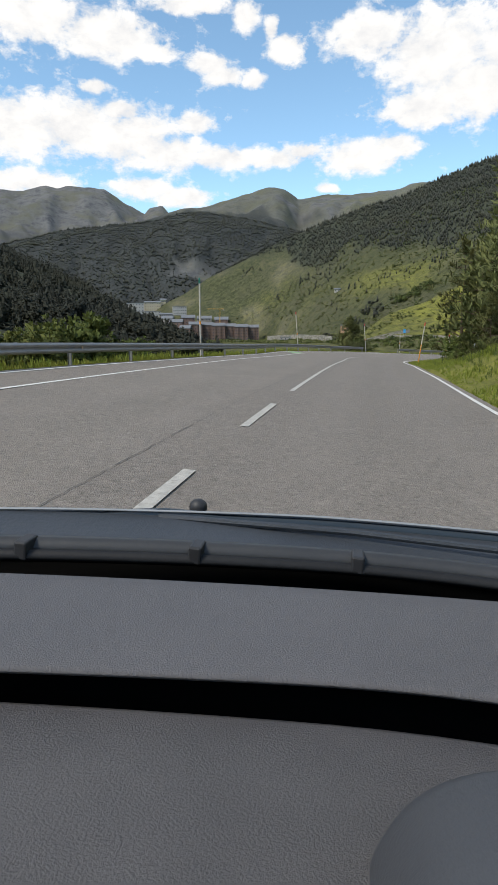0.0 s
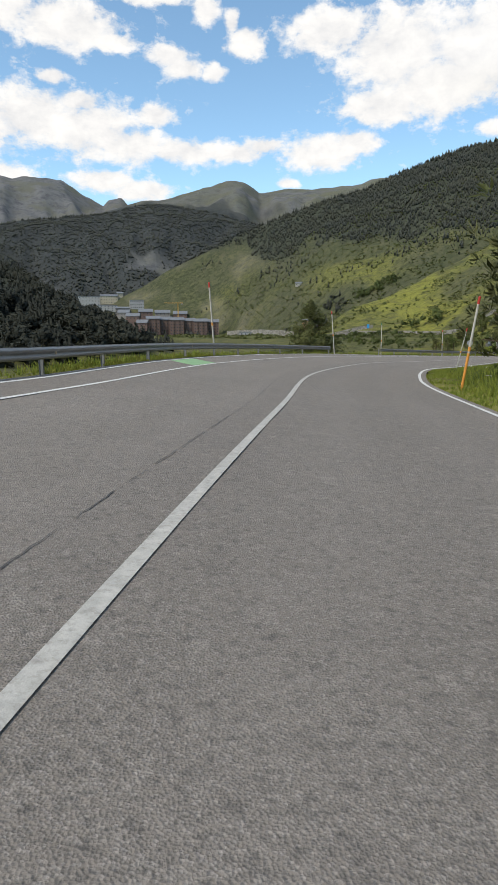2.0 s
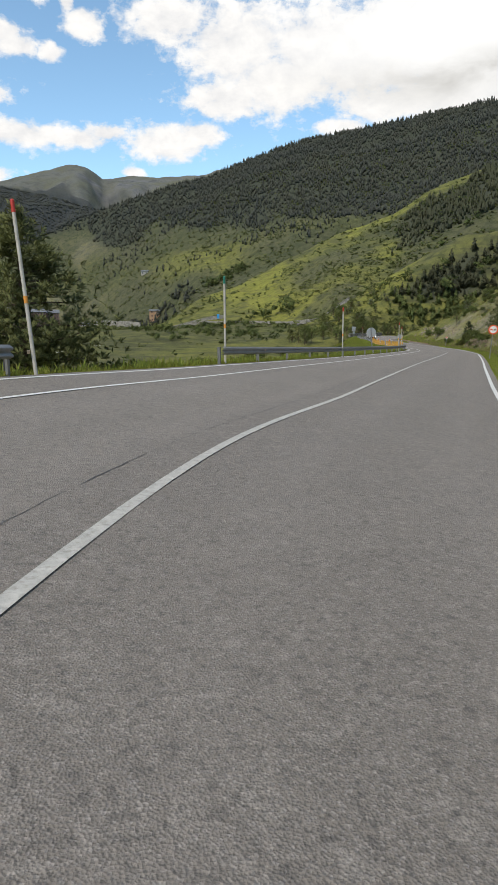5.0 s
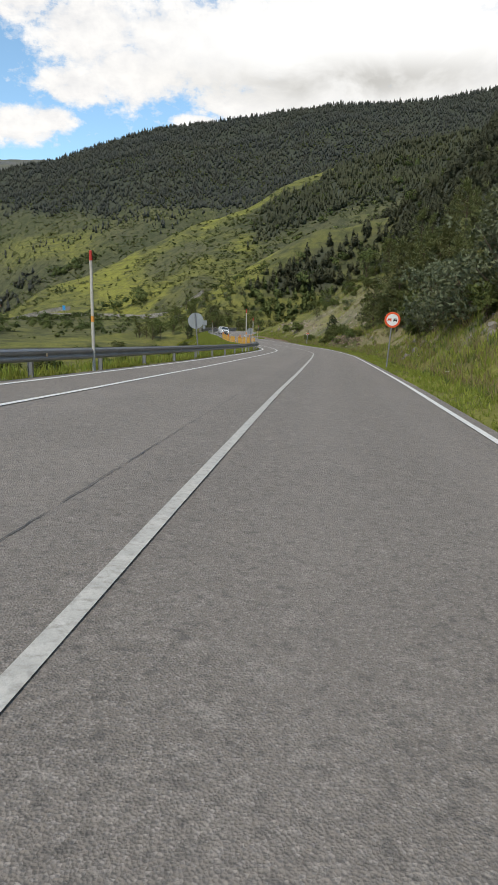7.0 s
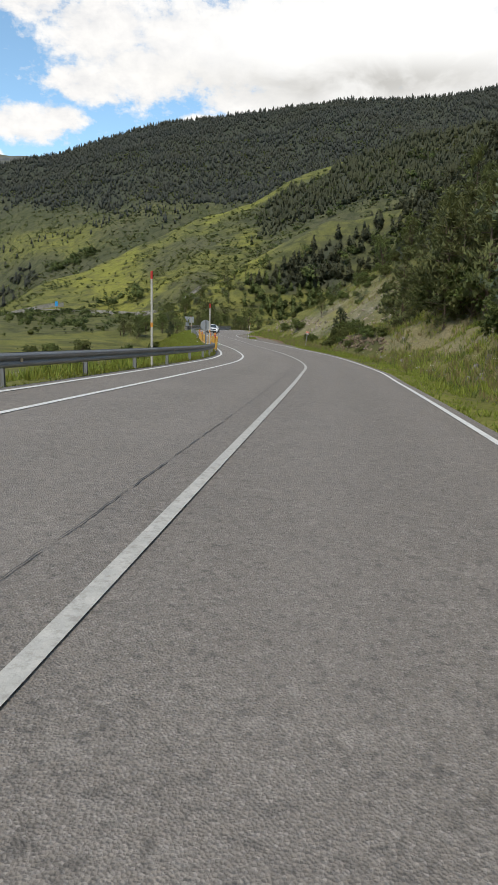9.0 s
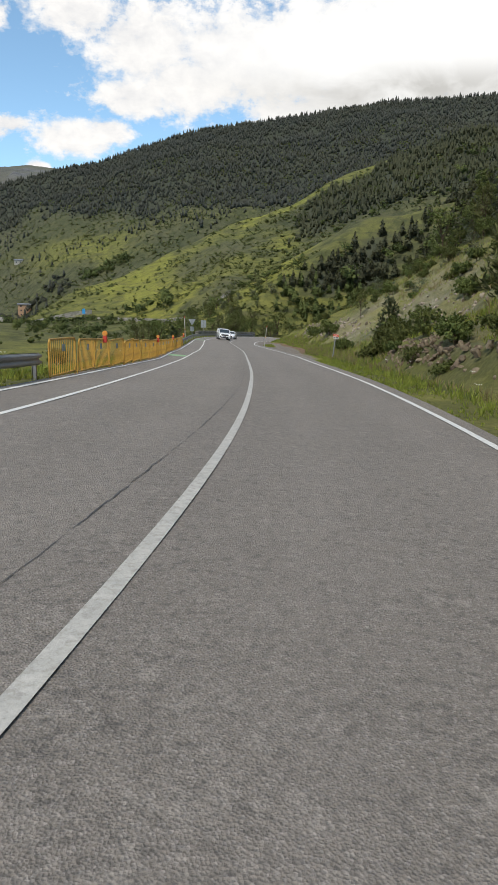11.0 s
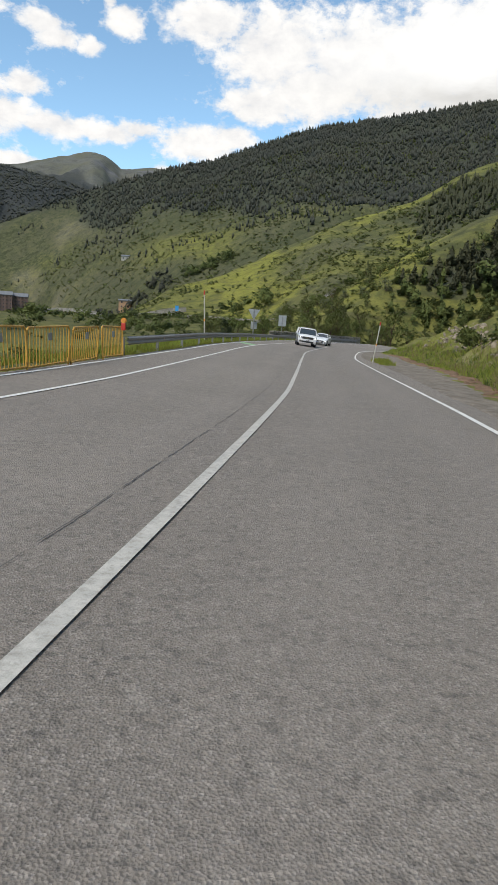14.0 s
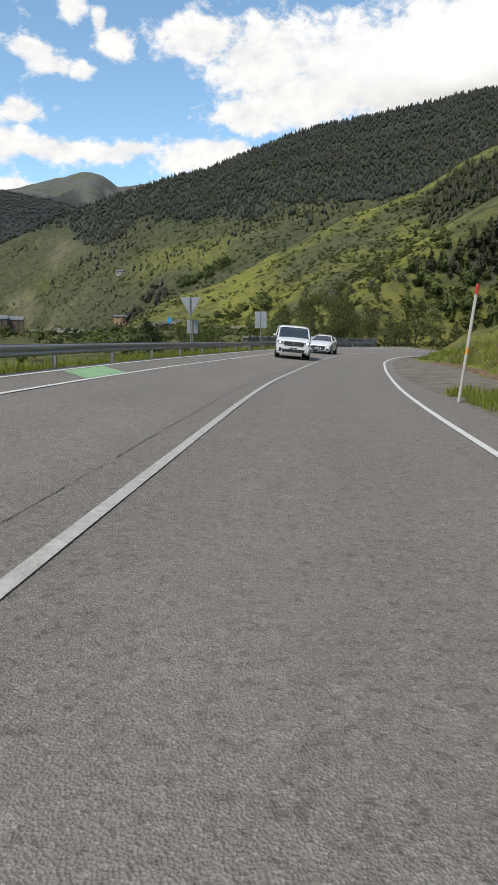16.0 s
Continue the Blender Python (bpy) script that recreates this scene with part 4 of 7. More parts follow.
def broadleaf(h, wide, seed, mat=None, low=0.15):
    r = np.random.default_rng(seed)
    limbs, cen, aim = [], [], []
    for i in range(14):
        az, t = r.uniform(0, 2 * math.pi), low + (0.8 - low) * r.random()
        root = np.array([0, 0, h * t * 0.6])
        tip = np.array([math.cos(az) * wide * r.uniform(0.4, 0.9), math.sin(az) * wide * r.uniform(0.4, 0.9), h * (t + 0.2)])
        limbs.append((tuple(root), tuple(tip), 0.015 + 0.006 * h))
        for k in range(int(13 + 4 * wide)):
            c = tip + r.normal(0, 1, 3) * np.array([wide * 0.26, wide * 0.26, h * 0.09])
            cen.append(c)
            aim.append((c - np.array([0, 0, h * 0.45])) / h + r.normal(0, 0.4, 3))
    V = tufts(np.array(cen), np.array(aim), 0.26, 0.085, 9, 0.9, seed)
    V[:, 2] = np.maximum(V[:, 2], 0.02)
    return trunk_mesh("trunk", h * 0.7, 0.02 + h * 0.012, r.uniform(-0.04, 0.04), seed, limbs, BARK), tri_mesh("crown", V, mat or LEAF, outward(V, (0, 0, h * 0.42)) + np.random.default_rng(seed).normal(0, 0.35, (len(V) // 3, 3)).repeat(3, 0))


def ground_at(x, y):
    return float(land(np.array([x]), np.array([y]))[0])


KINDS = {
    "pine": [conifer(7.0, 2.3, 3), conifer(6.0, 2.1, 4), conifer(8.0, 2.4, 5, 0.14), conifer(5.0, 1.9, 6)],
    "spruce": [conifer(3.6, 1.05, 7, 0.03, FIRDARK, 1.7, 0.6, 15)],
    "tall": [conifer(9.0, 3.6, 8, 0.02, PINE, 2.8, 0.62, 16)],
    "shrub": [broadleaf(2.2, 1.3, 21), broadleaf(1.6, 1.1, 22), broadleaf(2.8, 1.5, 23)],
    "birch": [broadleaf(6.0, 2.0, 31), broadleaf(7.5, 2.3, 32)],
    "willow": [broadleaf(4.5, 2.4, 41, WILLOW, 0.05)],
}
TELL = {"pine": ("pine_tree", "dark green mountain pine with a ragged crown on the slope", "tree", "pines by the road"),
        "tall": ("pine_tree", "large bushy dark pine just below the road's edge", "tree", "pines by the road"),
        "spruce": ("spruce_tree", "small dark spruce standing in the meadow beyond the rail", "tree", "small spruces"),
        "shrub": ("shrub", "green leafy shrub growing on the grassy bank", "shrub", "shrubs on the bank"),
        "birch": ("birch_tree", "fresh green broadleaf tree on the hillside", "tree", "broadleaf trees"),
        "willow": ("willow_bush", "large silvery green willow bush on the rocky bank", "shrub", "willow bushes")}


def plant(kind, x, y, scale=1.0, turn=0.0, which=0, z=None, lean=0.0):
    nm, label, cat, group = TELL[kind]
    tr, cr = KINDS[kind][which % len(KINDS[kind])]
    z = ground_at(x, y) if z is None else z
    ob = thing(nm, pose(x, y, z - 0.1, lean, 0, turn) @ Matrix.Diagonal((scale, scale, scale, 1)), label, cat, group)
    part("trunk", tr, None, ob)
    part("crown", cr, None, ob)
    return ob


def plant_at(kind, s, lat, scale=1.0, turn=0.0, which=0, lean=0.0):
    p = road_point(s, lat)
    return plant(kind, p[0], p[1], scale, turn, which, None, lean)


# pines and bushes on the right-hand bank at the start
for i, (x, y, k, sc) in enumerate([(17.8, 47.5, 2, 1.6), (20.5, 53.0, 0, 1.7), (22.5, 46.5, 2, 1.7), (25.5, 52.5, 0, 1.4), (28.0, 60.0, 2, 1.3), (19.5, 43.0, 1, 1.5), (30.5, 54.0, 1, 1.4), (26.0, 44.5, 0, 1.3), (15.6, 43.5, 3, 0.9), (23.0, 58.5, 1, 1.2), (15.9, 50.5, 2, 1.15), (19.2, 50.5, 2, 1.95), (17.2, 44.5, 0, 1.5)]):
    plant("pine", x, y, sc, i * 67, k)
for i, (x, y, sc) in enumerate([(14.4, 46.5, 0.5), (13.6, 44.0, 0.45), (15.4, 49.5, 0.7), (13.2, 40.5, 0.5)]):
    plant("pine" if i % 2 else "shrub", x, y, sc * (0.4 if i % 2 else 1.0), i * 80, i)
# the big pine below the end of the first rail
broad = plant("tall", 12.9, 86.0, 0.82, 20)
broad.scale = (0.92, 0.92, 0.72)
plant("pine", 9.8, 89.5, 0.8, 140, 3)
plant("shrub", 16.2, 87.8, 0.8, 240, 1)
# wooded cutting on the right
for i in range(64):
    b, off = 18 + 95 * rng.random(), 1.0 + 20 * rng.random()
    off += 0.08 * b
    x, y = 54.7 + 0.682 * b + 0.731 * off, 126.5 + 0.731 * b - 0.682 * off
    k = "pine" if rng.random() < 0.72 else ("willow" if rng.random() < 0.5 else "shrub")
    plant(k, x, y, 0.75 + 0.55 * rng.random(), 360 * rng.random(), int(rng.integers(0, 4)))
for s, lat, k, sc in ((136, 7.9, "willow", 0.8), (140.5, 8.8, "willow", 0.95), (131, 9.0, "willow", 0.8), (126, 10.5, "willow", 1.0), (134, 12, "pine", 0.9), (140, 10.5, "pine", 0.75), (146, 11.5, "pine", 0.6), (121, 9.5, "pine", 0.8), (160, 14.5, "pine", 0.95), (163, 16.5, "tall", 0.75),
                      (193, 10.5, "spruce", 1.0), (183.5, 7.4, "shrub", 0.5), (185, 8.2, "shrub", 0.55), (176, 12.5, "pine", 0.5), (199, 8.5, "shrub", 0.5), (205, 9.5, "shrub", 0.55), (228, 12.5, "shrub", 0.9), (236, 11.5, "shrub", 0.7), (222, 15, "birch", 0.5)):
    plant_at(k, s, lat, sc, s * 37 % 360, int(s) % 4)
for s, lat, k, sc in ((127.8, 8.3, "willow", 0.85), (123.8, 9.0, "willow", 0.9), (113.5, 9.4, "willow", 0.75), (116.5, 10.4, "birch", 0.5), (118.5, 8.6, "shrub", 0.8), (121.5, 9.8, "willow", 0.7), (123, 8.2, "shrub", 0.6), (126.5, 8.4, "pine", 0.5),
                      (128.5, 9.6, "pine", 0.75), (130.5, 8.0, "pine", 0.42), (133, 8.6, "pine", 0.6), (135.5, 9.8, "pine", 0.8), (138, 8.2, "pine", 0.5), (142.5, 9.4, "pine", 0.7), (145, 8.4, "shrub", 0.7),
                      (148.5, 9.2, "pine", 0.5), (110.5, 8.8, "shrub", 0.9), (112, 11.5, "pine", 0.8), (119.5, 12.0, "pine", 0.9), (115, 13.0, "willow", 0.9)):
    plant_at(k, s, lat, sc, s * 53 % 360, int(s * 2) % 4)
for x, y, sc, k in ((72.8, 144.0, 0.7, 1), (75.0, 146.8, 0.85, 0), (74.0, 141.5, 1.0, 2), (77.5, 145.0, 1.15, 0), (72.0, 139.0, 0.8, 3), (79.5, 150.0, 1.0, 1), (81, 146, 1.2, 2)):
    plant("pine", x, y, sc, x * 50 % 360, k)
for i in range(34):
    s = 150 + 115 * rng.random()
    plant_at("shrub", s, float(along(W_R, s) + along(CUT_AT, s)) + 4 + 16 * rng.random(), 0.28 + 0.4 * rng.random(), 360 * rng.random(), i)
for i in range(60):
    s = 184 + 80 * rng.random()
    plant_at("shrub" if i % 4 else "willow", s, float(along(W_R, s) + along(EDGE_R, s) + along(CUT_AT, s)) + 7 + 18 * rng.random() ** 0.8, (0.35 + 0.45 * rng.random()) * (1.0 if i % 4 else 0.6), 360 * rng.random(), i)
for s, lat, sc in ((186.5, 9.6, 0.85), (189.0, 10.4, 0.75), (191.0, 9.8, 0.5)):
    plant_at("shrub", s, lat, sc, s * 31 % 360, int(s))
for s, go, sc in ((163.0, 1.0, 0.42), (165.5, 0.2, 0.26), (168.0, 1.3, 0.5), (170.5, 0.3, 0.25), (173.0, 1.2, 0.45), (175.5, 0.5, 0.3), (177.5, 1.4, 0.5)):
    plant_at("shrub", s, float(along(W_R, s) + along(EDGE_R, s) + along(CUT_AT, s)) + go, sc, s * 41 % 360, int(s))
# woods that close the view at the far bend
for i in range(26):
    x, y = 98 + 62 * rng.random(), 286 + 32 * rng.random()
    plant("birch" if i % 3 else "pine", x, y, 0.75 + 0.4 * rng.random(), 360 * rng.random(), i)
for i in range(26):
    s, go = 205 + 60 * rng.random(), 20 + 26 * rng.random()
    plant_at("pine" if i % 4 else "birch", s, float(along(W_R, s)) + 5 + go, 0.85 + 0.4 * rng.random(), 360 * rng.random(), i)
# beyond the rail on the left
for i, (s, lat, sc) in enumerate([(22.0, -8.4, 0.95), (23.5, -8.3, 0.9), (20.5, -8.5, 0.72), (18.8, -8.4, 0.68), (17.0, -8.5, 0.64), (15.4, -8.4, 0.62), (13.8, -8.5, 0.6), (25.4, -8.2, 0.62), (27.4, -8.1, 0.5), (31.0, -7.9, 0.5)]):
    plant_at("shrub", s, lat, sc, i * 77, i)
plant("spruce", 88.4, 233.9, 1.0, 30)
for i, (s, lat, sc) in enumerate([(8, -10.5, 1.0), (14, -11.5, 1.15), (20, -11, 0.9), (27, -12, 1.1), (4, -10.8, 1.1), (33, -12.5, 1.0), (-2, -10.5, 1.2), (44, -13, 0.9), (52, -14, 0.9), (60, -12.5, 0.8), (68, -13.5, 0.9)]):
    plant_at("shrub", s, lat, sc, i * 51, i)
for i in range(44):
    s, lat = 85 + 175 * rng.random(), -(11 + 34 * rng.random())
    plant_at("shrub", s, lat, 0.5 + 0.6 * rng.random(), 360 * rng.random(), i)

# ------------------------------------------------------------------ far woods, as stuff


def spray(cen, out, size, r):
    """Small leaf triangles about their centres, turned outwards."""
    n = len(cen)
    face = out / np.linalg.norm(out, axis=1)[:, None] + r.normal(0, 0.38, (n, 3))
    side = np.cross(face, r.normal(0, 1, (n, 3)))
    side /= np.linalg.norm(side, axis=1)[:, None] + 1e-9
    a = np.cross(side, face)
    a /= np.linalg.norm(a, axis=1)[:, None] + 1e-9
    s = size * r.uniform(0.6, 1.3, (n, 1))
    return np.stack([cen - a * s * 0.5 - side * s * 0.5, cen - a * s * 0.4 + side * s * 0.55, cen + a * s * 0.8], 1).reshape(-1, 3)


def cone_tree(seed, tiers=4, n=7):
    """A conifer of unit height: ragged, overlapping skirts of boughs."""
    r = np.random.default_rng(seed)
    fat, out = r.uniform(0.16, 0.22), []
    lean = r.normal(0, 0.02, 2)
    for k in range(tiers):
        low = 0.03 + 0.84 * (k / tiers) ** 0.9
        top = min(1.0, low + 0.3 + 0.55 / tiers) if k < tiers - 1 else 1.0
        wide = fat * (1 - low) ** 0.7 * r.uniform(0.9, 1.1)
        az = (np.arange(n) + r.uniform(-0.3, 0.3, n)) * 2 * np.pi / n + k
        rad_ = wide * r.uniform(0.7, 1.18, n)
        ring = np.stack([np.cos(az) * rad_ + lean[0] * low, np.sin(az) * rad_ + lean[1] * low, low + r.uniform(-0.05, 0.05, n) * (k > 0)], 1)
        tip = np.array([lean[0] * top, lean[1] * top, top])
        for i in range(n):
            out += [ring[i], ring[(i + 1) % n], tip]
    return np.array(out)


def bough_tree(seed, n=84, size=0.12, tiers=4, sides=7):
    """A conifer of unit height seen closer: leaf sprays round a slim core of skirts."""
    r = np.random.default_rng(seed)
    t = 0.05 + 0.92 * ((np.arange(n) + r.random(n)) / n) ** 1.15
    fat = r.uniform(0.20, 0.27)
    rad_ = fat * (1 - t) ** 0.75 * r.uniform(0.55, 1.12, n)
    az = r.uniform(0, 2 * np.pi, n)
    cen = np.stack([np.cos(az) * rad_, np.sin(az) * rad_, t], 1)
    out = np.stack([np.cos(az), np.sin(az), np.full(n, 0.55)], 1)
    return np.concatenate([cone_tree(seed, tiers, sides) * np.array([0.72, 0.72, 0.96]), spray(cen, out, (size * (1.2 - 0.7 * t))[:, None], r)])


def round_tree(seed, n=60, size=0.16):
    """A broadleaf tree or bush of unit height: lobes of leaf sprays."""
    r = np.random.default_rng(seed)
    lobes = np.stack([r.normal(0, 0.19, 6), r.normal(0, 0.19, 6), r.uniform(0.2, 0.78, 6)], 1)
    k = r.integers(0, 6, n)
    d = r.normal(0, 1, (n, 3))
    d /= np.linalg.norm(d, axis=1)[:, None]
    cen = lobes[k] + d * r.uniform(0.08, 0.2, (n, 1))
    cen[:, 2] = np.clip(cen[:, 2], 0.04, 1)
    return spray(cen, d + np.array([0, 0, 0.4]), size, r)


CONES = [cone_tree(i, 4, 6) for i in range(7)]
HILLCONES = [cone_tree(i + 70, 3, 5) for i in range(9)]
MIDCONES = [cone_tree(i + 40, 4, 6) for i in range(9)]
SLIMCONES = [bough_tree(i + 90, 30, 0.16, 2, 6) for i in range(7)]
TINYCONES = [cone_tree(i + 30, 2, 5) for i in range(6)]
FINECONES = [bough_tree(i + 20) for i in range(5)]
ROUNDS = [round_tree(i + 50, 34, 0.21) for i in range(7)]
TINYROUNDS = [round_tree(i + 80, 15, 0.32) for i in range(8)]
FINEROUNDS = [round_tree(i + 60, 200, 0.09) for i in range(5)]


def scatter(name, label, n, az0, az1, r0, r1, h0, h1, shapes, mat, seed, accept, wide=1.0, clear=30):
    """One object of many trees, strewn over a sector of the land where accept() allows."""
    g = np.random.default_rng(seed)
    az = np.radians(g.uniform(az0, az1, n))
    r = np.sqrt(g.uniform(r0 ** 2, r1 ** 2, n))
    x, y = MID[0] + r * np.sin(az), MID[1] + r * np.cos(az)
    z, inf = land(x, y, True)
    cov = cover(x, y, z, inf)
    ok = (accept(cov, x, y, z, inf) > g.random(n)) & (inf["e"] > clear)
    x, y, z = x[ok], y[ok], z[ok]
    h = g.uniform(h0, h1, len(x)) * (0.55 + 0.85 * g.random(len(x)) ** 1.6)
    th = g.uniform(0, 2 * np.pi, len(x))
    pick = g.integers(0, len(shapes), len(x))
    out, ways = [], []
    for k, T in enumerate(shapes):
        m = pick == k
        D = outward(T, (0, 0, 0.4))
        if not m.any():
            continue
        c, s = np.cos(th[m])[:, None], np.sin(th[m])[:, None]
        hh = h[m][:, None]
        X = (T[None, :, 0] * c - T[None, :, 1] * s) * hh * wide + x[m][:, None]
        Y = (T[None, :, 0] * s + T[None, :, 1] * c) * hh * wide + y[m][:, None]
        Z = T[None, :, 2] * hh + z[m][:, None] - 0.3
        out.append(np.stack([X, Y, Z], -1).reshape(-1, 3))
        ways.append(np.stack([D[None, :, 0] * c - D[None, :, 1] * s, D[None, :, 0] * s + D[None, :, 1] * c, D[None, :, 2] + 0 * c], -1).reshape(-1, 3))
    V = np.concatenate(out)
    return tagged(new(name, tri_mesh(name, V, mat, np.concatenate(ways))), label, "woods", kind="stuff")


def woods(cov, x, y, z, inf):
    return np.clip(cov[:, 0] * 1.15 - 0.1, 0, 1)


def lone(density, least=0.06):
    def f(cov, x, y, z, inf):
        patch = smooth01(rough_z(x, y, 33, 1.0) + 0.5 * rough_z(x, y, 11, 1.0), 0.35, 0.9)
        return density * (least + patch) * (1 - cov[:, 1] * 0.75) * (inf["which"] < 6)
    return f


FARSCRUB = far_leafy("far_scrub", (0.080, 0.098, 0.034), (0.165, 0.180, 0.066))
scatter("conifer_wood", "dark pine forest covering the upper part of the great hill", 42000, -6, 58, 640, 1190, 3.6, 6.6, HILLCONES, FARTREE, 1, woods, 1.5)
scatter("spur_wood", "mixed pine wood on the upper near hillside", 13000, 22, 60, 330, 640, 3.6, 6.8, MIDCONES, WOODTREE, 2, woods, 1.2)
scatter("near_wood", "mixed pine wood on the lower near hillside", 5600, 22, 60, 120, 330, 3.0, 6.0, FINECONES, WOODTREE, 12, woods, 1.3, 22)
scatter("bank_wood", "young pines and broadleaf trees high on the cut bank", 2600, 15, 125, 25, 190, 3.5, 7.0, FINECONES + FINEROUNDS, PINE, 31, lambda c, x, y, z, i: 0.6 * (i["lat"] > 0) * (i["lat"] < 900) * smooth01(i["s"], 92, 104) * (1 - smooth01(i["s"], 168, 190)) * (i["e"] < 75), 1.2, 15)
# the left hill's cloud shade is painted into its foliage
scatter("left_wood", "conifer forest on the hill across the valley, cloud shade in its colour", 9500, -50, -11, 90, 620, 3.6, 7, SLIMCONES, SHADEWOOD, 3, woods, 1.25)
scatter("spur_forest", "distant dark forest on the valley's far side", 21000, -25, 10, 1320, 2400, 4, 7, TINYCONES, FARTREE, 4, woods, 2.5)
scatter("hillside_scrub", "scattered bushes and small trees on the meadows", 60000, -8, 44, 330, 1000, 0.8, 2.6, TINYROUNDS, FARSCRUB, 5, lone(0.85, 0.22), 1.6)
scatter("border_pines", "single pines below the edge of the forest", 11000, -6, 24, 560, 1130, 3, 6, CONES, FARTREE, 15, lambda c, x, y, z, i: 0.55 * smooth01(fbm(x, y, 60, 3), 0.12, 0.5) * (i["which"] == 1) * smooth01((i["r"] - along(R0_BIG, i["az"])) / (1150 - along(R0_BIG, i["az"])), 0.12, 0.5), 1.3)
scatter("meadow_bushes", "bushes dotted over the near valley slopes", 2600, -30, 36, 120, 430, 1.0, 2.6, ROUNDS, FARSCRUB, 6, lone(0.22), 1.5)
scatter("slope_scrub", "thick green bushes and heath on the lower slopes", 9000, 17, 40, 215, 560, 0.6, 1.9, ROUNDS, FARSCRUB, 21, lambda c, x, y, z, i: 0.75 * smooth01(fbm(x, y, 34, 4) + 0.5 * smooth01(350 - i["r"], 0, 90), -0.15, 0.4) * (i["which"] > 1) * (i["which"] < 5), 1.7)
scatter("slope_trees", "broadleaf trees in the folds of the lower slopes", 520, 19, 36, 240, 460, 3, 5.5, FINEROUNDS, FARLEAF, 22, lambda c, x, y, z, i: 0.5 * smooth01(fbm(x, y, 70, 3) + 0.25 * smooth01(290 - i["r"], 0, 40), 0.22, 0.5) * (i["which"] > 1) * (i["which"] < 5), 1.15)
scatter("mixed_trees", "broadleaf trees among the pines of the near hillside", 2200, 22, 50, 110, 560, 4, 8, FINEROUNDS, FARLEAF, 7, lambda c, x, y, z, i: 0.16 * smooth01(c[:, 0], 0.05, 0.6), 1.1)


def grove(name, label, spots, shapes, mat, seed):
    """A few trees at given azimuths and distances."""
    g = np.random.default_rng(seed)
    out, ways = [], []
    for a, r, h in spots:
        x, y = MID[0] + r * math.sin(radians(a)), MID[1] + r * math.cos(radians(a))
        T = shapes[int(g.integers(0, len(shapes)))]
        out.append(T * np.array([h * 1.25, h * 1.25, h]) + np.array([x, y, ground_at(x, y) - 0.3]))
        ways.append(outward(T, (0, 0, 0.4)))
    return tagged(new(name, tri_mesh(name, np.concatenate(out), mat, np.concatenate(ways))), label, "trees", kind="stuff")


g = np.random.default_rng(77)
grove("valley_trees", "round broadleaf trees along the valley road", [(14.6, 435, 11), (15.0, 430, 9), (16.3, 425, 10), (16.9, 420, 10), (17.6, 415, 9), (17.2, 430, 10), (13.6, 440, 6)], FINEROUNDS, FARLEAF, 5)
grove("village_trees", "dark trees at the foot of the village", [(-12.5 + 9.5 * g.random(), 830 + 40 * g.random(), 4.5 + 3 * g.random()) for _ in range(44)], FINEROUNDS + CONES, FARTREE, 7)
grove("hollow_trees", "dark trees in the fold of the hillside", [(3.5 + 5.5 * g.random(), 660 + 50 * g.random(), 5 + 5 * g.random()) for _ in range(60)], FINEROUNDS + CONES, FARTREE, 8)
grove("hedge_trees", "row of bushy trees along the edge of the upper field", [(10.3 + 3.6 * q + 0.25 * g.normal(), 664 - 12 * q + 6 * g.normal(), 5 + 4 * g.random()) for q in np.linspace(0, 1, 34)], FINEROUNDS, FARLEAF, 18)
grove("field_bushes", "dense bushes in the field below the road", [(1 + 14 * g.random(), 210 + 160 * g.random(), 2.6 + 3.2 * g.random()) for _ in range(70)], FINEROUNDS, FARLEAF, 9)
# river_wood takes the same shade-darkened foliage
grove("river_wood", "trees on the valley floor below the road, shade in their colour", [(-29 + 7.5 * g.random(), 175 + 60 * g.random(), 8 + 4 * g.random()) for _ in range(90)] + [(-46 + 18 * g.random(), 150 + 90 * g.random(), 8 + 4 * g.random()) for _ in range(90)], FINEROUNDS + FINECONES, SHADEWOOD, 19)
g2 = np.random.default_rng(91)
grove("foot_wood", "mixed pines and broadleaf trees at the foot of the slope", [(25.5 + 9.5 * q, 250 + 20 * g2.random(), 2.6 + 3.4 * g2.random()) for q in g2.random(110) ** 0.7], FINECONES + FINECONES + FINEROUNDS, FARLEAF, 41)
# the row of trees before the meadow slope
for i in range(34):
    a, r = radians(19.0 + 7.4 * g.random()), 222 + 62 * g.random()
    plant(("birch", "birch", "pine", "willow")[i % 4], MID[0] + r * math.sin(a), MID[1] + r * math.cos(a), 0.5 + 0.45 * g.random(), 360 * g.random(), i)

# ------------------------------------------------------------------ grass along the road


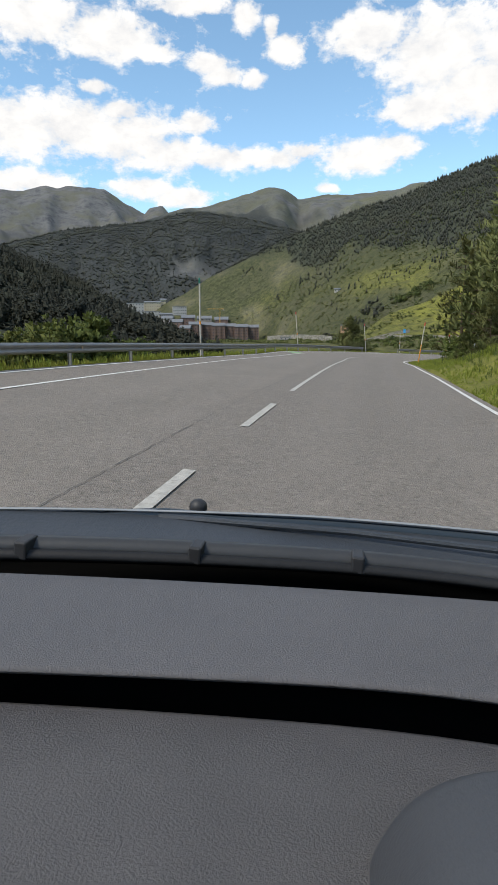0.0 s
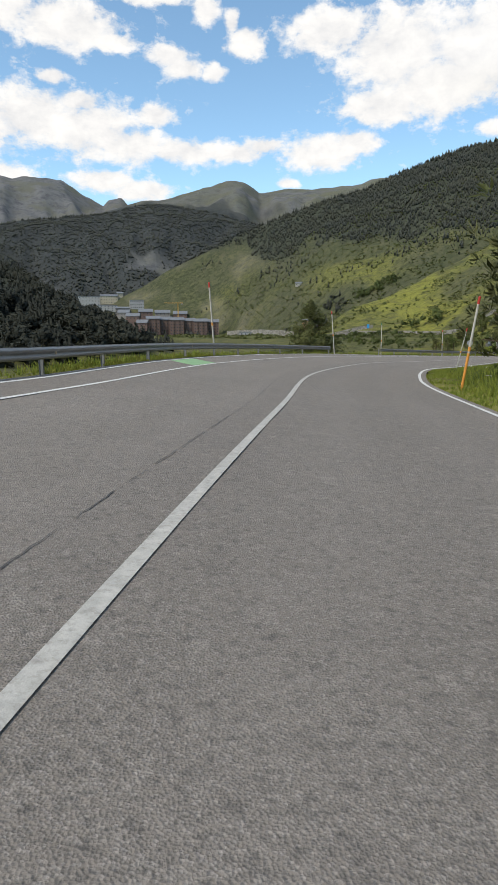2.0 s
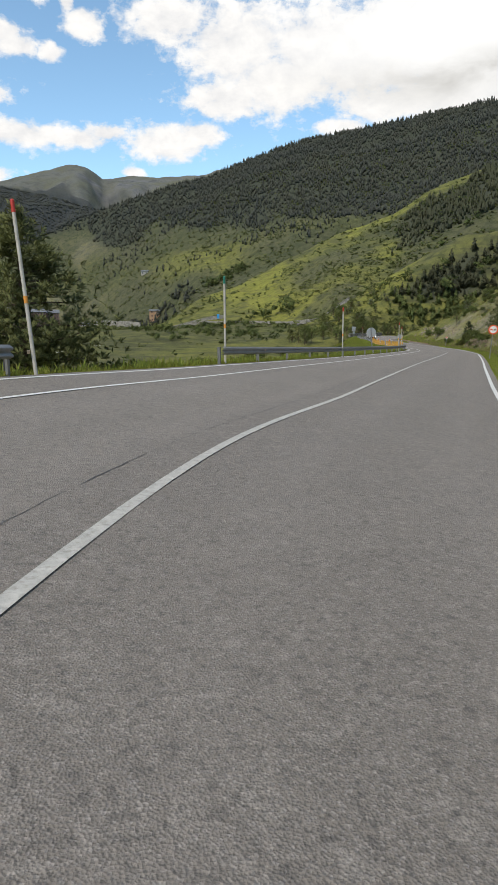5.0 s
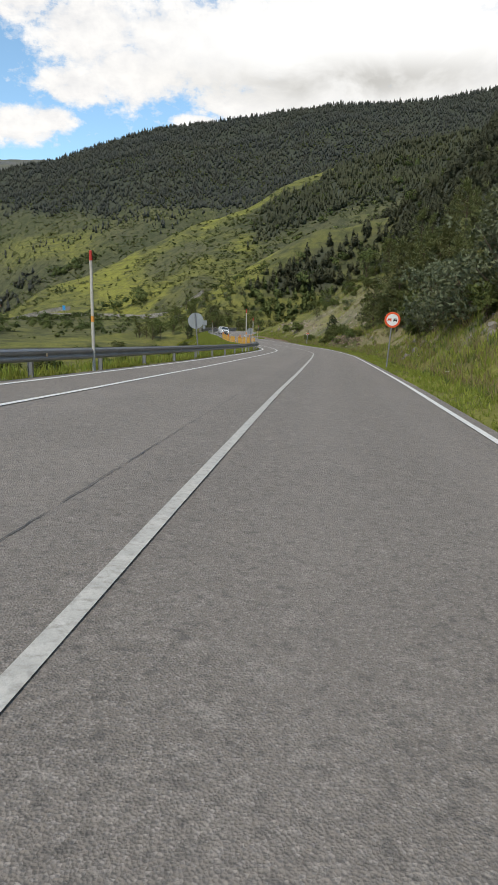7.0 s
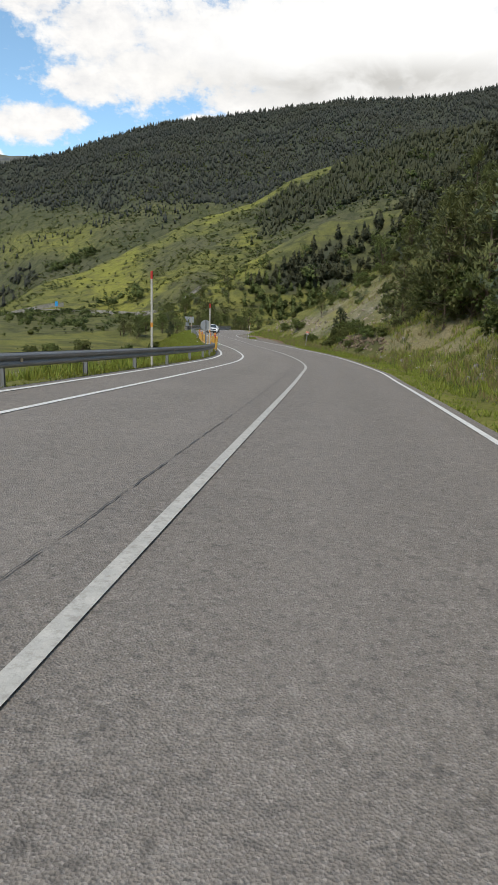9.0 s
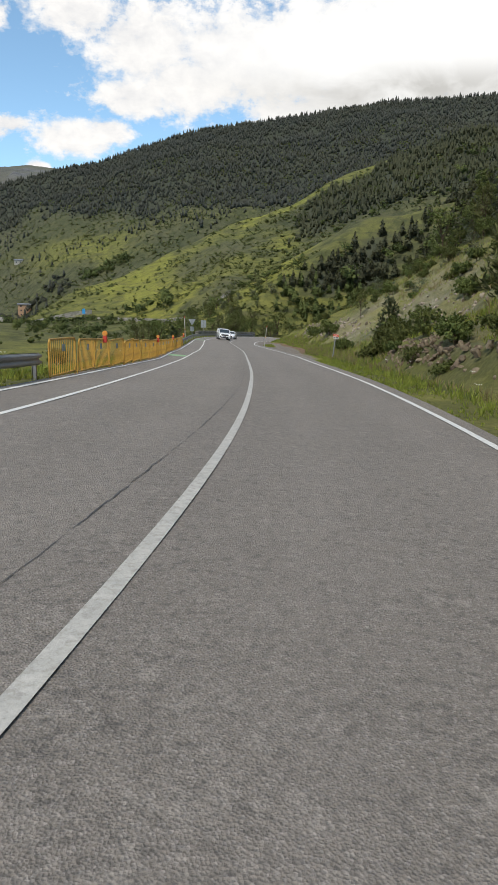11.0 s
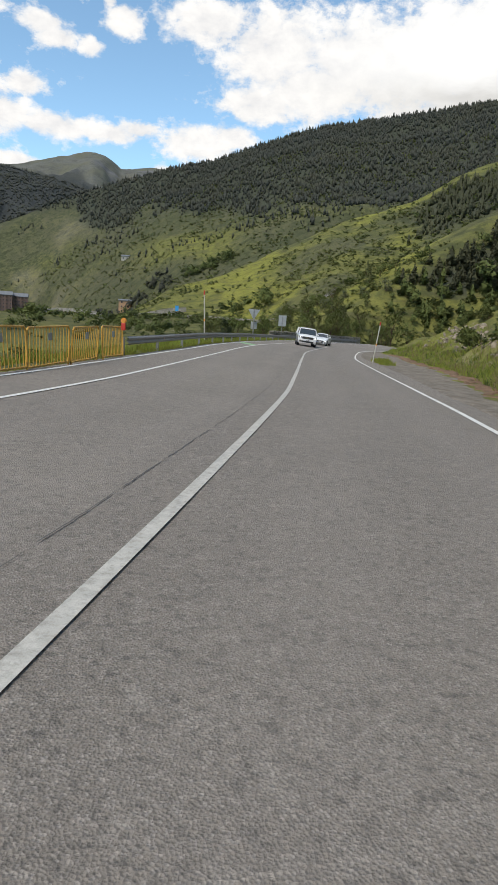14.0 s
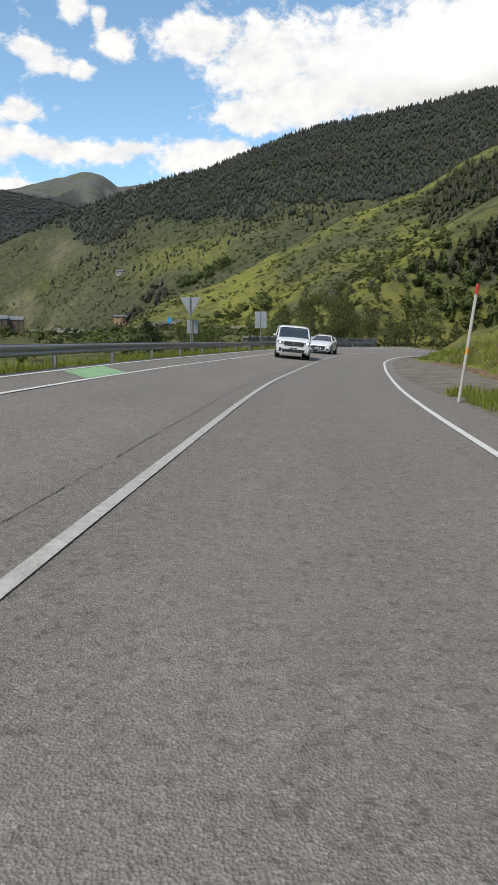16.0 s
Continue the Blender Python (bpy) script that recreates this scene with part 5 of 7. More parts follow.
def grass(name, label, n, side, e0, e1, h0, h1, mat, seed, s0=-12, s1=275, pw=1.6, width=0.012, count=6, anywhere=False):
    g = np.random.default_rng(seed)
    s = g.uniform(s0, s1, n)
    e = e0 + (e1 - e0) * g.random(n) ** pw
    edge = along(W_R, s) + along(EDGE_R, s) if side > 0 else along(W_OUT, s) + 0.3
    p = road_point(s, side * (edge + e))
    clump = smooth01(rough_z(p[:, 0], p[:, 1], 2.2, 1.0) + 0.6 * rough_z(p[:, 0], p[:, 1], 0.7, 1.0), -1.0, 0.5)
    if side > 0:
        face = (s > 160) & (s < 179) & (e > along(CUT_AT, s) - 0.3) & (e < along(CUT_AT, s) + 1.3)
        bare = face | (s > 187) & (s < 280) & (e < along(LAYBY, s) + 0.25)
    else:
        bare = np.zeros(n, bool)
    scree = 0.9 * smooth01(s, 182, 190) * smooth01(e - along(CUT_AT, s), 1.8, 2.8) * (1 - smooth01(e - along(CUT_AT, s), 8, 11)) if side > 0 else 0.0
    ok = (g.random(n) < (0.15 + clump) * (1 - scree)) & (~bare | anywhere)
    p, e, clump = p[ok], e[ok], clump[ok]
    p[:, 2] = land(p[:, 0], p[:, 1]) - 0.02
    h = (h0 + (h1 - h0) * np.clip(e / 2.5, 0, 1)) * (0.6 + 0.7 * clump)
    V = tufts(p, np.tile([0, 0, 1.0], (len(p), 1)), h, width + 0.02 * h, count, 0.33, seed)
    return tagged(new(name, tri_mesh(name, V, mat)), label, "grass", kind="stuff")


grass("grass_right", "tall green grass on the right-hand verge", 34000, 1, 0.05, 9, 0.07, 0.34, GRASS, 1)
grass("grass_left", "green grass under and behind the guard rail", 30000, -1, 0.05, 8, 0.08, 0.42, GRASS, 2)
grass("pole_grass", "tall grass tuft round the snow pole in the gravel", 620, 1, 0.15, 1.15, 0.2, 0.55, GRASS, 33, 227.5, 235.5, 1.0, 0.006, 7, True)
grass("dry_grass_right", "dry straw-coloured grass on the cut bank", 12000, 1, 1.5, 24, 0.15, 0.42, STRAW, 3, 90, 265)
grass("bank_grass", "tufts of yellow-green grass over the cut bank", 18000, 1, 4, 26, 0.07, 0.24, GRASS, 13, 90, 290, 1.0, 0.012)
grass("weeds_left", "leafy weeds at the foot of the guard rail", 9000, -1, 0.5, 4, 0.15, 0.42, GRASS, 4, -12, 275, 1.2, 0.008, 8)
grass("weeds_right", "leafy weeds on the right-hand bank", 9000, 1, 1.2, 10, 0.12, 0.32, LEAF, 5, -12, 275, 1.2, 0.012, 8)


def umbels(name, n, side, seed):
    g = np.random.default_rng(seed)
    V, stems = [], []
    for _ in range(n):
        s, e = g.uniform(40, 250), g.uniform(0.5, 3.5)
        if side > 0 and s > 172:
            s -= 80
        edge = float(along(W_R, s) + along(EDGE_R, s)) if side > 0 else float(along(W_OUT, s)) + 0.3
        p = road_point(s, side * (edge + e))
        p[2] = ground_at(p[0], p[1])
        h = g.uniform(0.35, 0.75)
        for k in range(9):
            a, r = g.uniform(0, 6.28), 0.09 * math.sqrt(g.random())
            c = p + np.array([math.cos(a) * r, math.sin(a) * r, h + g.uniform(-0.015, 0.015)])
            for q in range(3):
                V.append(c + np.array([math.cos(q * 2.1 + a) * 0.028, math.sin(q * 2.1 + a) * 0.028, g.uniform(0, 0.012)]))
        stems += [p + np.array([-0.005, 0, 0]), p + np.array([0.005, 0, 0]), p + np.array([0, 0, h])]
    tagged(new(name.replace("flowers", "flower_stems"), tri_mesh("flower_stems", np.array(stems), GRASS)), "thin green stems of the roadside flowers", "flowers", kind="stuff")
    return tagged(new(name, tri_mesh(name, np.array(V), UMBEL)), "white flower umbels among the grass", "flowers", kind="stuff")


umbels("flowers_left", 60, -1, 5)
umbels("flowers_right", 40, 1, 6)

# ------------------------------------------------------------------ roadside things
POLE = paint("weathered_pole", (0.52, 0.49, 0.43), 0.7, 0, 0.18, 2.0, 25.0, 0.2, dirt=(0.25, 0.22, 0.18), dirt_amount=0.5)
RED = paint("red_paint", (0.52, 0.045, 0.03), 0.5, 0, 0.15, 4.0)
GREENCAP = paint("green_cap", (0.02, 0.17, 0.12), 0.5, 0, 0.15, 4.0)
ORANGE = paint("orange_paint", (0.72, 0.30, 0.05), 0.55, 0, 0.15, 4.0)
SIGNWHITE = paint("sign_white", (0.74, 0.75, 0.74), 0.4, 0, 0.06, 3.0, 40.0, 0.05)
SIGNRED = paint("sign_red", (0.72, 0.10, 0.03), 0.4, 0, 0.08, 3.0, 40.0, 0.05)
SIGNBACK = paint("sign_back", (0.36, 0.38, 0.39), 0.5, 0.5, 0.1, 3.0, 30.0, 0.05)
BLACK = paint("black_print", (0.02, 0.02, 0.022), 0.5, 0, 0.1)
BLUE = paint("blue_panel", (0.04, 0.30, 0.62), 0.45, 0, 0.08)
YELLOW = paint("barrier_yellow", (0.60, 0.34, 0.06), 0.5, 0, 0.2, 3.0, 25.0, 0.15, dirt=(0.30, 0.14, 0.05), dirt_amount=0.75)


def disc(r, y0, y1, n=28, m=None):
    bm = bmesh.new()
    bmesh.ops.create_cone(bm, cap_ends=True, segments=n, radius1=r, radius2=r, depth=abs(y1 - y0),
                          matrix=(m or Matrix()) @ Matrix.Translation((0, (y0 + y1) / 2, 0)) @ Matrix.Rotation(radians(90), 4, "X"))
    return bm


def snow_pole(s, lat, h, cap, lean=0.0, side=0.0, low=None):
    p = road_point(s, lat)
    z = min(ground_at(p[0], p[1]), p[2])
    ob = thing("snow_pole", pose(p[0], p[1], z, side, lean, heading(s)), "tall weathered snow pole with a %s tip by the road" % ("green" if cap is GREENCAP else "red"), "snow pole", "snow poles")
    top = h + (p[2] - z)
    bm = bmesh.new()
    add_tube(bm, (0, 0, -0.4), (0, 0, top - 0.24), 0.040, 0.036, 10)
    part("shaft", bm, POLE, ob, smooth=False)
    bm = bmesh.new()
    add_tube(bm, (0, 0, top - 0.24), (0, 0, top - 0.02), 0.040, 0.038, 10)
    add_tube(bm, (0, 0, top - 0.02), (0, 0, top), 0.038, 0.025, 10)
    part("tip", bm, cap, ob, "painted tip")
    bm = bmesh.new()
    b = top * 0.42
    add_tube(bm, (0, 0, b), (0, 0, b + 0.14), 0.041, 0.041, 10)
    part("band", bm, ORANGE, ob, "orange reflective band")
    if low:
        bm = bmesh.new()
        add_tube(bm, (0, 0, 0.0), (0, 0, top * 0.4), 0.0425, 0.042, 10)
        part("sleeve", bm, low, ob, "orange sleeve on the lower half")
    return ob


snow_pole(28.6, -5.62, 3.34, GREENCAP)
snow_pole(57.3, -5.75, 3.36, RED, -4.0)
snow_pole(78.0, -5.35, 3.3, RED, -5.0)
snow_pole(88.5, -5.35, 2.9, GREENCAP)
snow_pole(106.8, -4.8, 2.9, RED)
snow_pole(137.1, -4.7, 2.92, RED)
snow_pole(155.7, -4.95, 2.8, RED)
snow_pole(223.6, -5.6, 2.8, RED, -3.0)
snow_pole(48.7, 4.75, 2.9, RED, 8.0, 0.0, ORANGE)
snow_pole(75.0, 4.77, 2.9, RED, 12.0)
snow_pole(232.5, 4.55, 2.75, RED, 6.0)


def post(bm, h, r=0.035):
    add_tube(bm, (0, 0, -0.5), (0, 0, h), r, r, 10)
    return bm


def no_overtaking(s, lat, h):
    p = road_point(s, lat)
    ob = thing("no_overtaking_sign", pose(p[0], p[1], ground_at(p[0], p[1]), 0, 4.0, heading(s)), "round white sign with a red rim and two cars", "road sign")
    dz = p[2] - ground_at(p[0], p[1])
    hh = h + dz
    part("post", post(bmesh.new(), hh + 0.3), GALV, ob)
    up = Matrix.Translation((0, -0.05, hh))
    part("plate", disc(0.385, -0.005, 0.012, 36, up), SIGNBACK, ob)
    face = part("face", disc(0.375, -0.012, -0.006, 36, up), SIGNWHITE, ob, "white face")
    bm = bmesh.new()
    n = 40
    vs = [[bm.verts.new((r * math.cos(2 * math.pi * i / n), y, r * math.sin(2 * math.pi * i / n))) for i in range(n)] for r, y in ((0.385, -0.014), (0.385, -0.022), (0.287, -0.022), (0.287, -0.014))]
    for k in range(4):
        for i in range(n):
            bm.faces.new((vs[k][i], vs[k][(i + 1) % n], vs[(k + 1) % 4][(i + 1) % n], vs[(k + 1) % 4][i]))
    bmesh.ops.transform(bm, matrix=up, verts=bm.verts)
    part("rim", bm, SIGNRED, ob, "red rim")
    for x0, mat, nm in ((-0.14, SIGNRED, "red_car"), (0.14, BLACK, "black_car")):
        bm = bmesh.new()
        add_box(bm, x0 - 0.09, x0 + 0.09, -0.02, -0.013, -0.045, 0.03)
        add_box(bm, x0 - 0.08, x0 + 0.08, -0.02, -0.013, 0.055, 0.072)
        for q in (-0.075, 0.075):
            add_box(bm, x0 + q - 0.009, x0 + q + 0.009, -0.02, -0.013, 0.03, 0.06)
            add_box(bm, x0 + q - 0.024, x0 + q + 0.024, -0.02, -0.013, -0.078, -0.045)
        bmesh.ops.transform(bm, matrix=up, verts=bm.verts)
        part(nm, bm, mat, face)
    return ob


no_overtaking(124.4, 3.9, 2.36)


def sign_back(name, s, lat, h, shape, w, hh, label, turn=0.0, at=None, lean=0.0):
    """A sign seen from behind: post, plate and two clamps."""
    p = road_point(s, lat) if at is None else np.array(at)
    z = ground_at(p[0], p[1])
    ob = thing(name, pose(p[0], p[1], z, 0, lean, heading(s) + 180 + turn), label, "road sign", "signs facing the other way")
    top = h + (p[2] - z)
    part("post", post(bmesh.new(), top + hh / 2), GALV, ob)
    bm = bmesh.new()
    if shape == "disc":
        bm = disc(w / 2, -0.06, -0.045, 32, Matrix.Translation((0, 0, top)))
    elif shape == "triangle":
        v = [(-w / 2, hh / 2), (w / 2, hh / 2), (0, -hh / 2)]
        a = [bm.verts.new((x, -0.06, top + y)) for x, y in v]
        b = [bm.verts.new((x, -0.045, top + y)) for x, y in v]
        bm.faces.new(a)
        bm.faces.new(b[::-1])
        for i in range(3):
            bm.faces.new((a[i], b[i], b[(i + 1) % 3], a[(i + 1) % 3]))
        bmesh.ops.bevel(bm, geom=[e for e in bm.edges], offset=0.01, segments=1, affect="EDGES")
    else:
        add_box(bm, -w / 2, w / 2, -0.06, -0.045, top - hh / 2, top + hh / 2, 0.006)
    part("plate", bm, SIGNBACK, ob, "bare grey back of the plate")
    for dz in (-hh * 0.22, hh * 0.22):
        bm = bmesh.new()
        add_box(bm, -0.06, 0.06, -0.045, -0.02, top + dz - 0.02, top + dz + 0.02)
        part("clamp", bm, GALV, ob)
    return ob


sign_back("round_sign", 123.3, -5.42, 1.69, "disc", 0.78, 0.78, "back of a round sign on a leaning steel post", lean=5.0)
sign_back("round_sign", 155.8, -5.2, 1.55, "disc", 0.6, 0.6, "back of a small round sign beside a snow pole")
sign_back("give_way_sign", 248.0, -7.6, 2.35, "triangle", 1.15, 1.0, "back of a triangular give-way sign on a steel post", at=(90.17, 229.5, -5.0))
sign_back("plain_sign", 248.6, -7.75, 1.35, "box", 0.6, 0.7, "back of a square sign under the give-way sign", at=(90.32, 229.9, -5.0))
sign_back("panel_sign", 266.0, -12.0, 2.0, "box", 1.0, 1.35, "back of a large rectangular sign panel", at=(98.95, 248.7, -4.9))


def text_mesh(body, size, mat):
    cu = bpy.data.curves.new("lettering", "FONT")
    cu.body, cu.size, cu.extrude, cu.align_x, cu.align_y = body, size, 0.002, "CENTER", "CENTER"
    ob = bpy.data.objects.new("lettering", cu)
    scene.collection.objects.link(ob)
    me = bpy.data.meshes.new_from_object(ob.evaluated_get(bpy.context.evaluated_depsgraph_get()))
    bpy.data.objects.remove(ob)
    me.materials.clear()
    me.materials.append(mat)
    return me


def km_marker(s, lat, h):
    p = road_point(s, lat)
    z = ground_at(p[0], p[1])
    ob = thing("kilometre_marker", pose(p[0], p[1], z, 0, 6.0, heading(s)), "small red and white road marker plate on a post", "road sign")
    top = h + p[2] - z
    part("post", post(bmesh.new(), top + 0.1, 0.04), GALV, ob)
    bm = bmesh.new()
    add_box(bm, -0.19, 0.19, -0.065, -0.05, top - 0.15, top + 0.15, 0.005)
    plate = part("plate", bm, SIGNWHITE, ob)
    bm = bmesh.new()
    add_box(bm, -0.186, 0.186, -0.071, -0.066, top - 0.01, top + 0.146)
    part("red_field", bm, SIGNRED, plate, "red upper half")
    part("lettering", text_mesh("CG-2", 0.14, SIGNWHITE), None, plate, at=Matrix.Translation((0, -0.075, top + 0.068)) @ Matrix.Rotation(radians(90), 4, "X"))
    bm = bmesh.new()
    add_box(bm, -0.15, -0.02, -0.071, -0.066, top - 0.12, top - 0.06)
    add_box(bm, 0.03, 0.14, -0.071, -0.066, top - 0.125, top - 0.04)
    part("print", bm, BLACK, plate)
    return ob


km_marker(189.8, 6.0, 1.55)

# ---- yellow crowd barriers where the rail is missing


def barrier(w=2.14):
    ob = thing("crowd_barrier", Matrix(), "yellow tubular steel crowd barrier along the road's edge", "barrier", "row of crowd barriers")
    h, lo = 1.08, 0.24
    bm = bmesh.new()
    for a, b in (((-w / 2 + 0.08, 0, h), (w / 2 - 0.08, 0, h)), ((-w / 2, 0, lo), (w / 2, 0, lo)), ((-w / 2, 0, lo), (-w / 2, 0, h - 0.08)), ((w / 2, 0, lo), (w / 2, 0, h - 0.08)),
                 ((-w / 2, 0, h - 0.08), (-w / 2 + 0.08, 0, h)), ((w / 2, 0, h - 0.08), (w / 2 - 0.08, 0, h))):
        add_tube(bm, a, b, 0.024, None, 8)
    part("frame", bm, YELLOW, ob)
    bar = bmesh.new()
    add_tube(bar, (0, 0, lo), (0, 0, h), 0.011, None, 6, caps=False)
    me = bpy.data.meshes.new("bar")
    bar.to_mesh(me)
    bar.free()
    me.materials.append(YELLOW)
    n = 14
    for i in range(1, n):
        part("bar", me, None, ob, at=(-w / 2 + w * i / n, 0, 0))
    for x in (-w / 2 + 0.03, w / 2 - 0.03):
        bm = bmesh.new()
        add_box(bm, x - 0.03, x + 0.03, -0.012, 0.012, -0.02, lo + 0.1)
        add_box(bm, x - 0.02, x + 0.02, -0.20, 0.20, -0.02, 0.02)
        part("foot", bm, YELLOW, ob)
    bm = bmesh.new()
    add_box(bm, -0.10, 0.10, -0.028, -0.012, 0.78, 0.95, 0.004)
    part("plate", bm, SIGNBACK, ob, "small grey plate")
    return ob


def barrier_at(s, k):
    lat = -float(along(W_OUT, s)) - 0.22
    p = road_point(s, lat)
    z = min(p[2], ground_at(p[0], p[1]) + 0.05)
    return pose(p[0], p[1], z, 4.0 * math.sin(k * 2.1), 1.2 * math.sin(k * 1.3), heading(s) + 90 + 2.5 * math.sin(k * 1.7))


first = barrier()
spots = np.arange(160.2, 206.6, 2.27)
first.matrix_basis = barrier_at(spots[0], 0)
for k, s in enumerate(spots[1:], 1):
    copy_thing(first, barrier_at(s, k))


def beacon(s, k):
    lat = -float(along(W_OUT, s)) - 0.22
    p = road_point(s, lat)
    z = min(p[2], ground_at(p[0], p[1]) + 0.05)
    ob = thing("warning_lamp", pose(p[0], p[1], z + 1.09, 0, 0, heading(s)), "orange and red road works lamp fixed on a barrier", "warning lamp", "warning lamps")
    bm = bmesh.new()
    add_box(bm, -0.065, 0.065, -0.05, 0.05, -0.12, 0.1, 0.02)
    part("housing", bm, RED, ob, "red lamp housing")
    bm = disc(0.085, -0.05, 0.05, 20, Matrix.Translation((0, 0, 0.17)))
    bmesh.ops.bevel(bm, geom=[e for e in bm.edges], offset=0.015, segments=2, affect="EDGES")
    part("lens", bm, ORANGE, ob, "orange lens")


for k, s in enumerate((165.2, 179.4, 194.0, 206.4)):
    beacon(s, k)

# ------------------------------------------------------------------ gravel lay-by, rocks, walls
gs = np.arange(185, 282, 0.4)
sh = np.linspace(0, 1, 15)
e0 = along(W_R, gs) + along(EDGE_R, gs) - 0.1
wd = along(LAYBY, gs) + 0.25
glat = e0[:, None] + wd[:, None] * sh[None, :] + (0.22 * np.sin(gs * 1.3) + 0.12 * np.sin(gs * 3.1 + 1))[:, None] * sh[None, :]
gp = road_point(np.repeat(gs, len(sh)), glat.ravel())
fade = np.maximum(np.tile(smooth01(sh, 0.6, 1.0), len(gs)), np.repeat(np.maximum(1 - smooth01(gs, 185, 191), smooth01(gs, 273, 281)), len(sh)))
gp[:, 2] = np.where(np.tile(sh < 0.03, len(gs)), gp[:, 2] - 0.015, land(gp[:, 0], gp[:, 1]) + 0.04 - 0.075 * fade + rough_z(gp[:, 0], gp[:, 1], 0.8, 0.03))
sl = np.linspace(0, 1, 9)
slat = e0[:, None] + (wd * 0.86)[:, None] + (0.75 + 0.3 * np.sin(gs * 0.9) + 0.2 * np.sin(gs * 2.3 + 2))[:, None] * sl[None, :] + (0.15 * np.sin(gs * 1.9) - 0.15)[:, None]
sp = road_point(np.repeat(gs, len(sl)), slat.ravel())
rim = np.maximum(np.tile(np.abs(2 * sl - 1) ** 3, len(gs)), np.repeat(np.maximum(1 - smooth01(gs, 200, 214), smooth01(gs, 262, 272)), len(sl)))
sp[:, 2] = land(sp[:, 0], sp[:, 1]) + 0.075 - 0.13 * rim + rough_z(sp[:, 0], sp[:, 1], 0.7, 0.045)
tagged(new("bare_soil", fast_mesh("bare_soil", sp, grid_faces(len(gs), len(sl)), SOIL)), "strip of bare reddish soil at the foot of the bank", "soil", kind="structure")
tagged(new("lay_by", fast_mesh("lay_by", gp, grid_faces(len(gs), len(sh)), GRAVEL)), "grey-brown gravel strip with bare soil beside the road", "gravel", kind="structure")


def rock_mesh(name, seed, mat=None):
    r = np.random.default_rng(seed)
    bm = bmesh.new()
    bmesh.ops.create_icosphere(bm, subdivisions=2, radius=0.5)
    cuts = [(Vector(r.normal(0, 1, 3)).normalized(), r.uniform(0.22, 0.42)) for _ in range(9)]
    for v in bm.verts:
        for n, d in cuts:
            over = v.co.dot(n) - d
            if over > 0:
                v.co -= n * over
        v.co += Vector(r.normal(0, 0.012, 3))
    me = bpy.data.meshes.new(name)
    bm.to_mesh(me)
    bm.free()
    me.materials.append(mat or STONE)
    return me


ROCKS = [rock_mesh("rock", i) for i in range(6)]
TANROCKS = [rock_mesh("rock", i + 20, TANSTONE) for i in range(6)]
BROWNROCKS = [rock_mesh("rock", i + 10, BROWNSTONE) for i in range(6)]
rr = np.random.default_rng(5)


def outcrop(s0, s1, go0, go1, n, big, label, shapes=ROCKS):
    c = road_point((s0 + s1) / 2, float(along(W_R, s0) + along(EDGE_R, s0)) + 2 + (go0 + go1) / 2)
    c[2] = ground_at(c[0], c[1])
    ob = thing("rock_outcrop", c, label, "rock", "rock outcrops")
    for _ in range(n):
        s = rr.uniform(s0, s1)
        e = float(along(CUT_AT, s)) + rr.uniform(go0, go1)
        p = road_point(s, float(along(W_R, s) + along(EDGE_R, s)) + e)
        p[2] = ground_at(p[0], p[1])
        sc = big * rr.uniform(0.35, 1.0)
        p[2] -= 0.12 * sc
        m = Matrix.Translation(Vector(p - c)) @ Euler(rr.uniform(0, 6.28, 3)).to_matrix().to_4x4() @ Matrix.Diagonal((sc * 1.3, sc, sc * 0.8, 1))
        part("stone", shapes[int(rr.integers(0, 6))], None, ob, at=m)


outcrop(160.5, 178, -0.1, 1.1, 290, 0.30, "broken brown rock face with loose stones in the bank", BROWNROCKS)
outcrop(134, 147, 0.3, 2.6, 60, 0.7, "grey rock face with loose stones under the willows")
outcrop(112, 124, 1.8, 5.5, 70, 0.8, "grey broken cliff showing between the bushes")
outcrop(150, 161, 0.2, 2.5, 40, 0.5, "grey boulders below the pines on the bank")
outcrop(184, 212, 4.5, 9.5, 240, 0.42, "scree of broken tan slabs on the cut slope", TANROCKS)
outcrop(212, 240, 2.4, 6.0, 210, 0.55, "scattered tan rocks on the grassy slope", TANROCKS)
outcrop(240, 262, 2.2, 5.5, 170, 0.55, "tan broken rocks showing through the bank by the bend", TANROCKS)


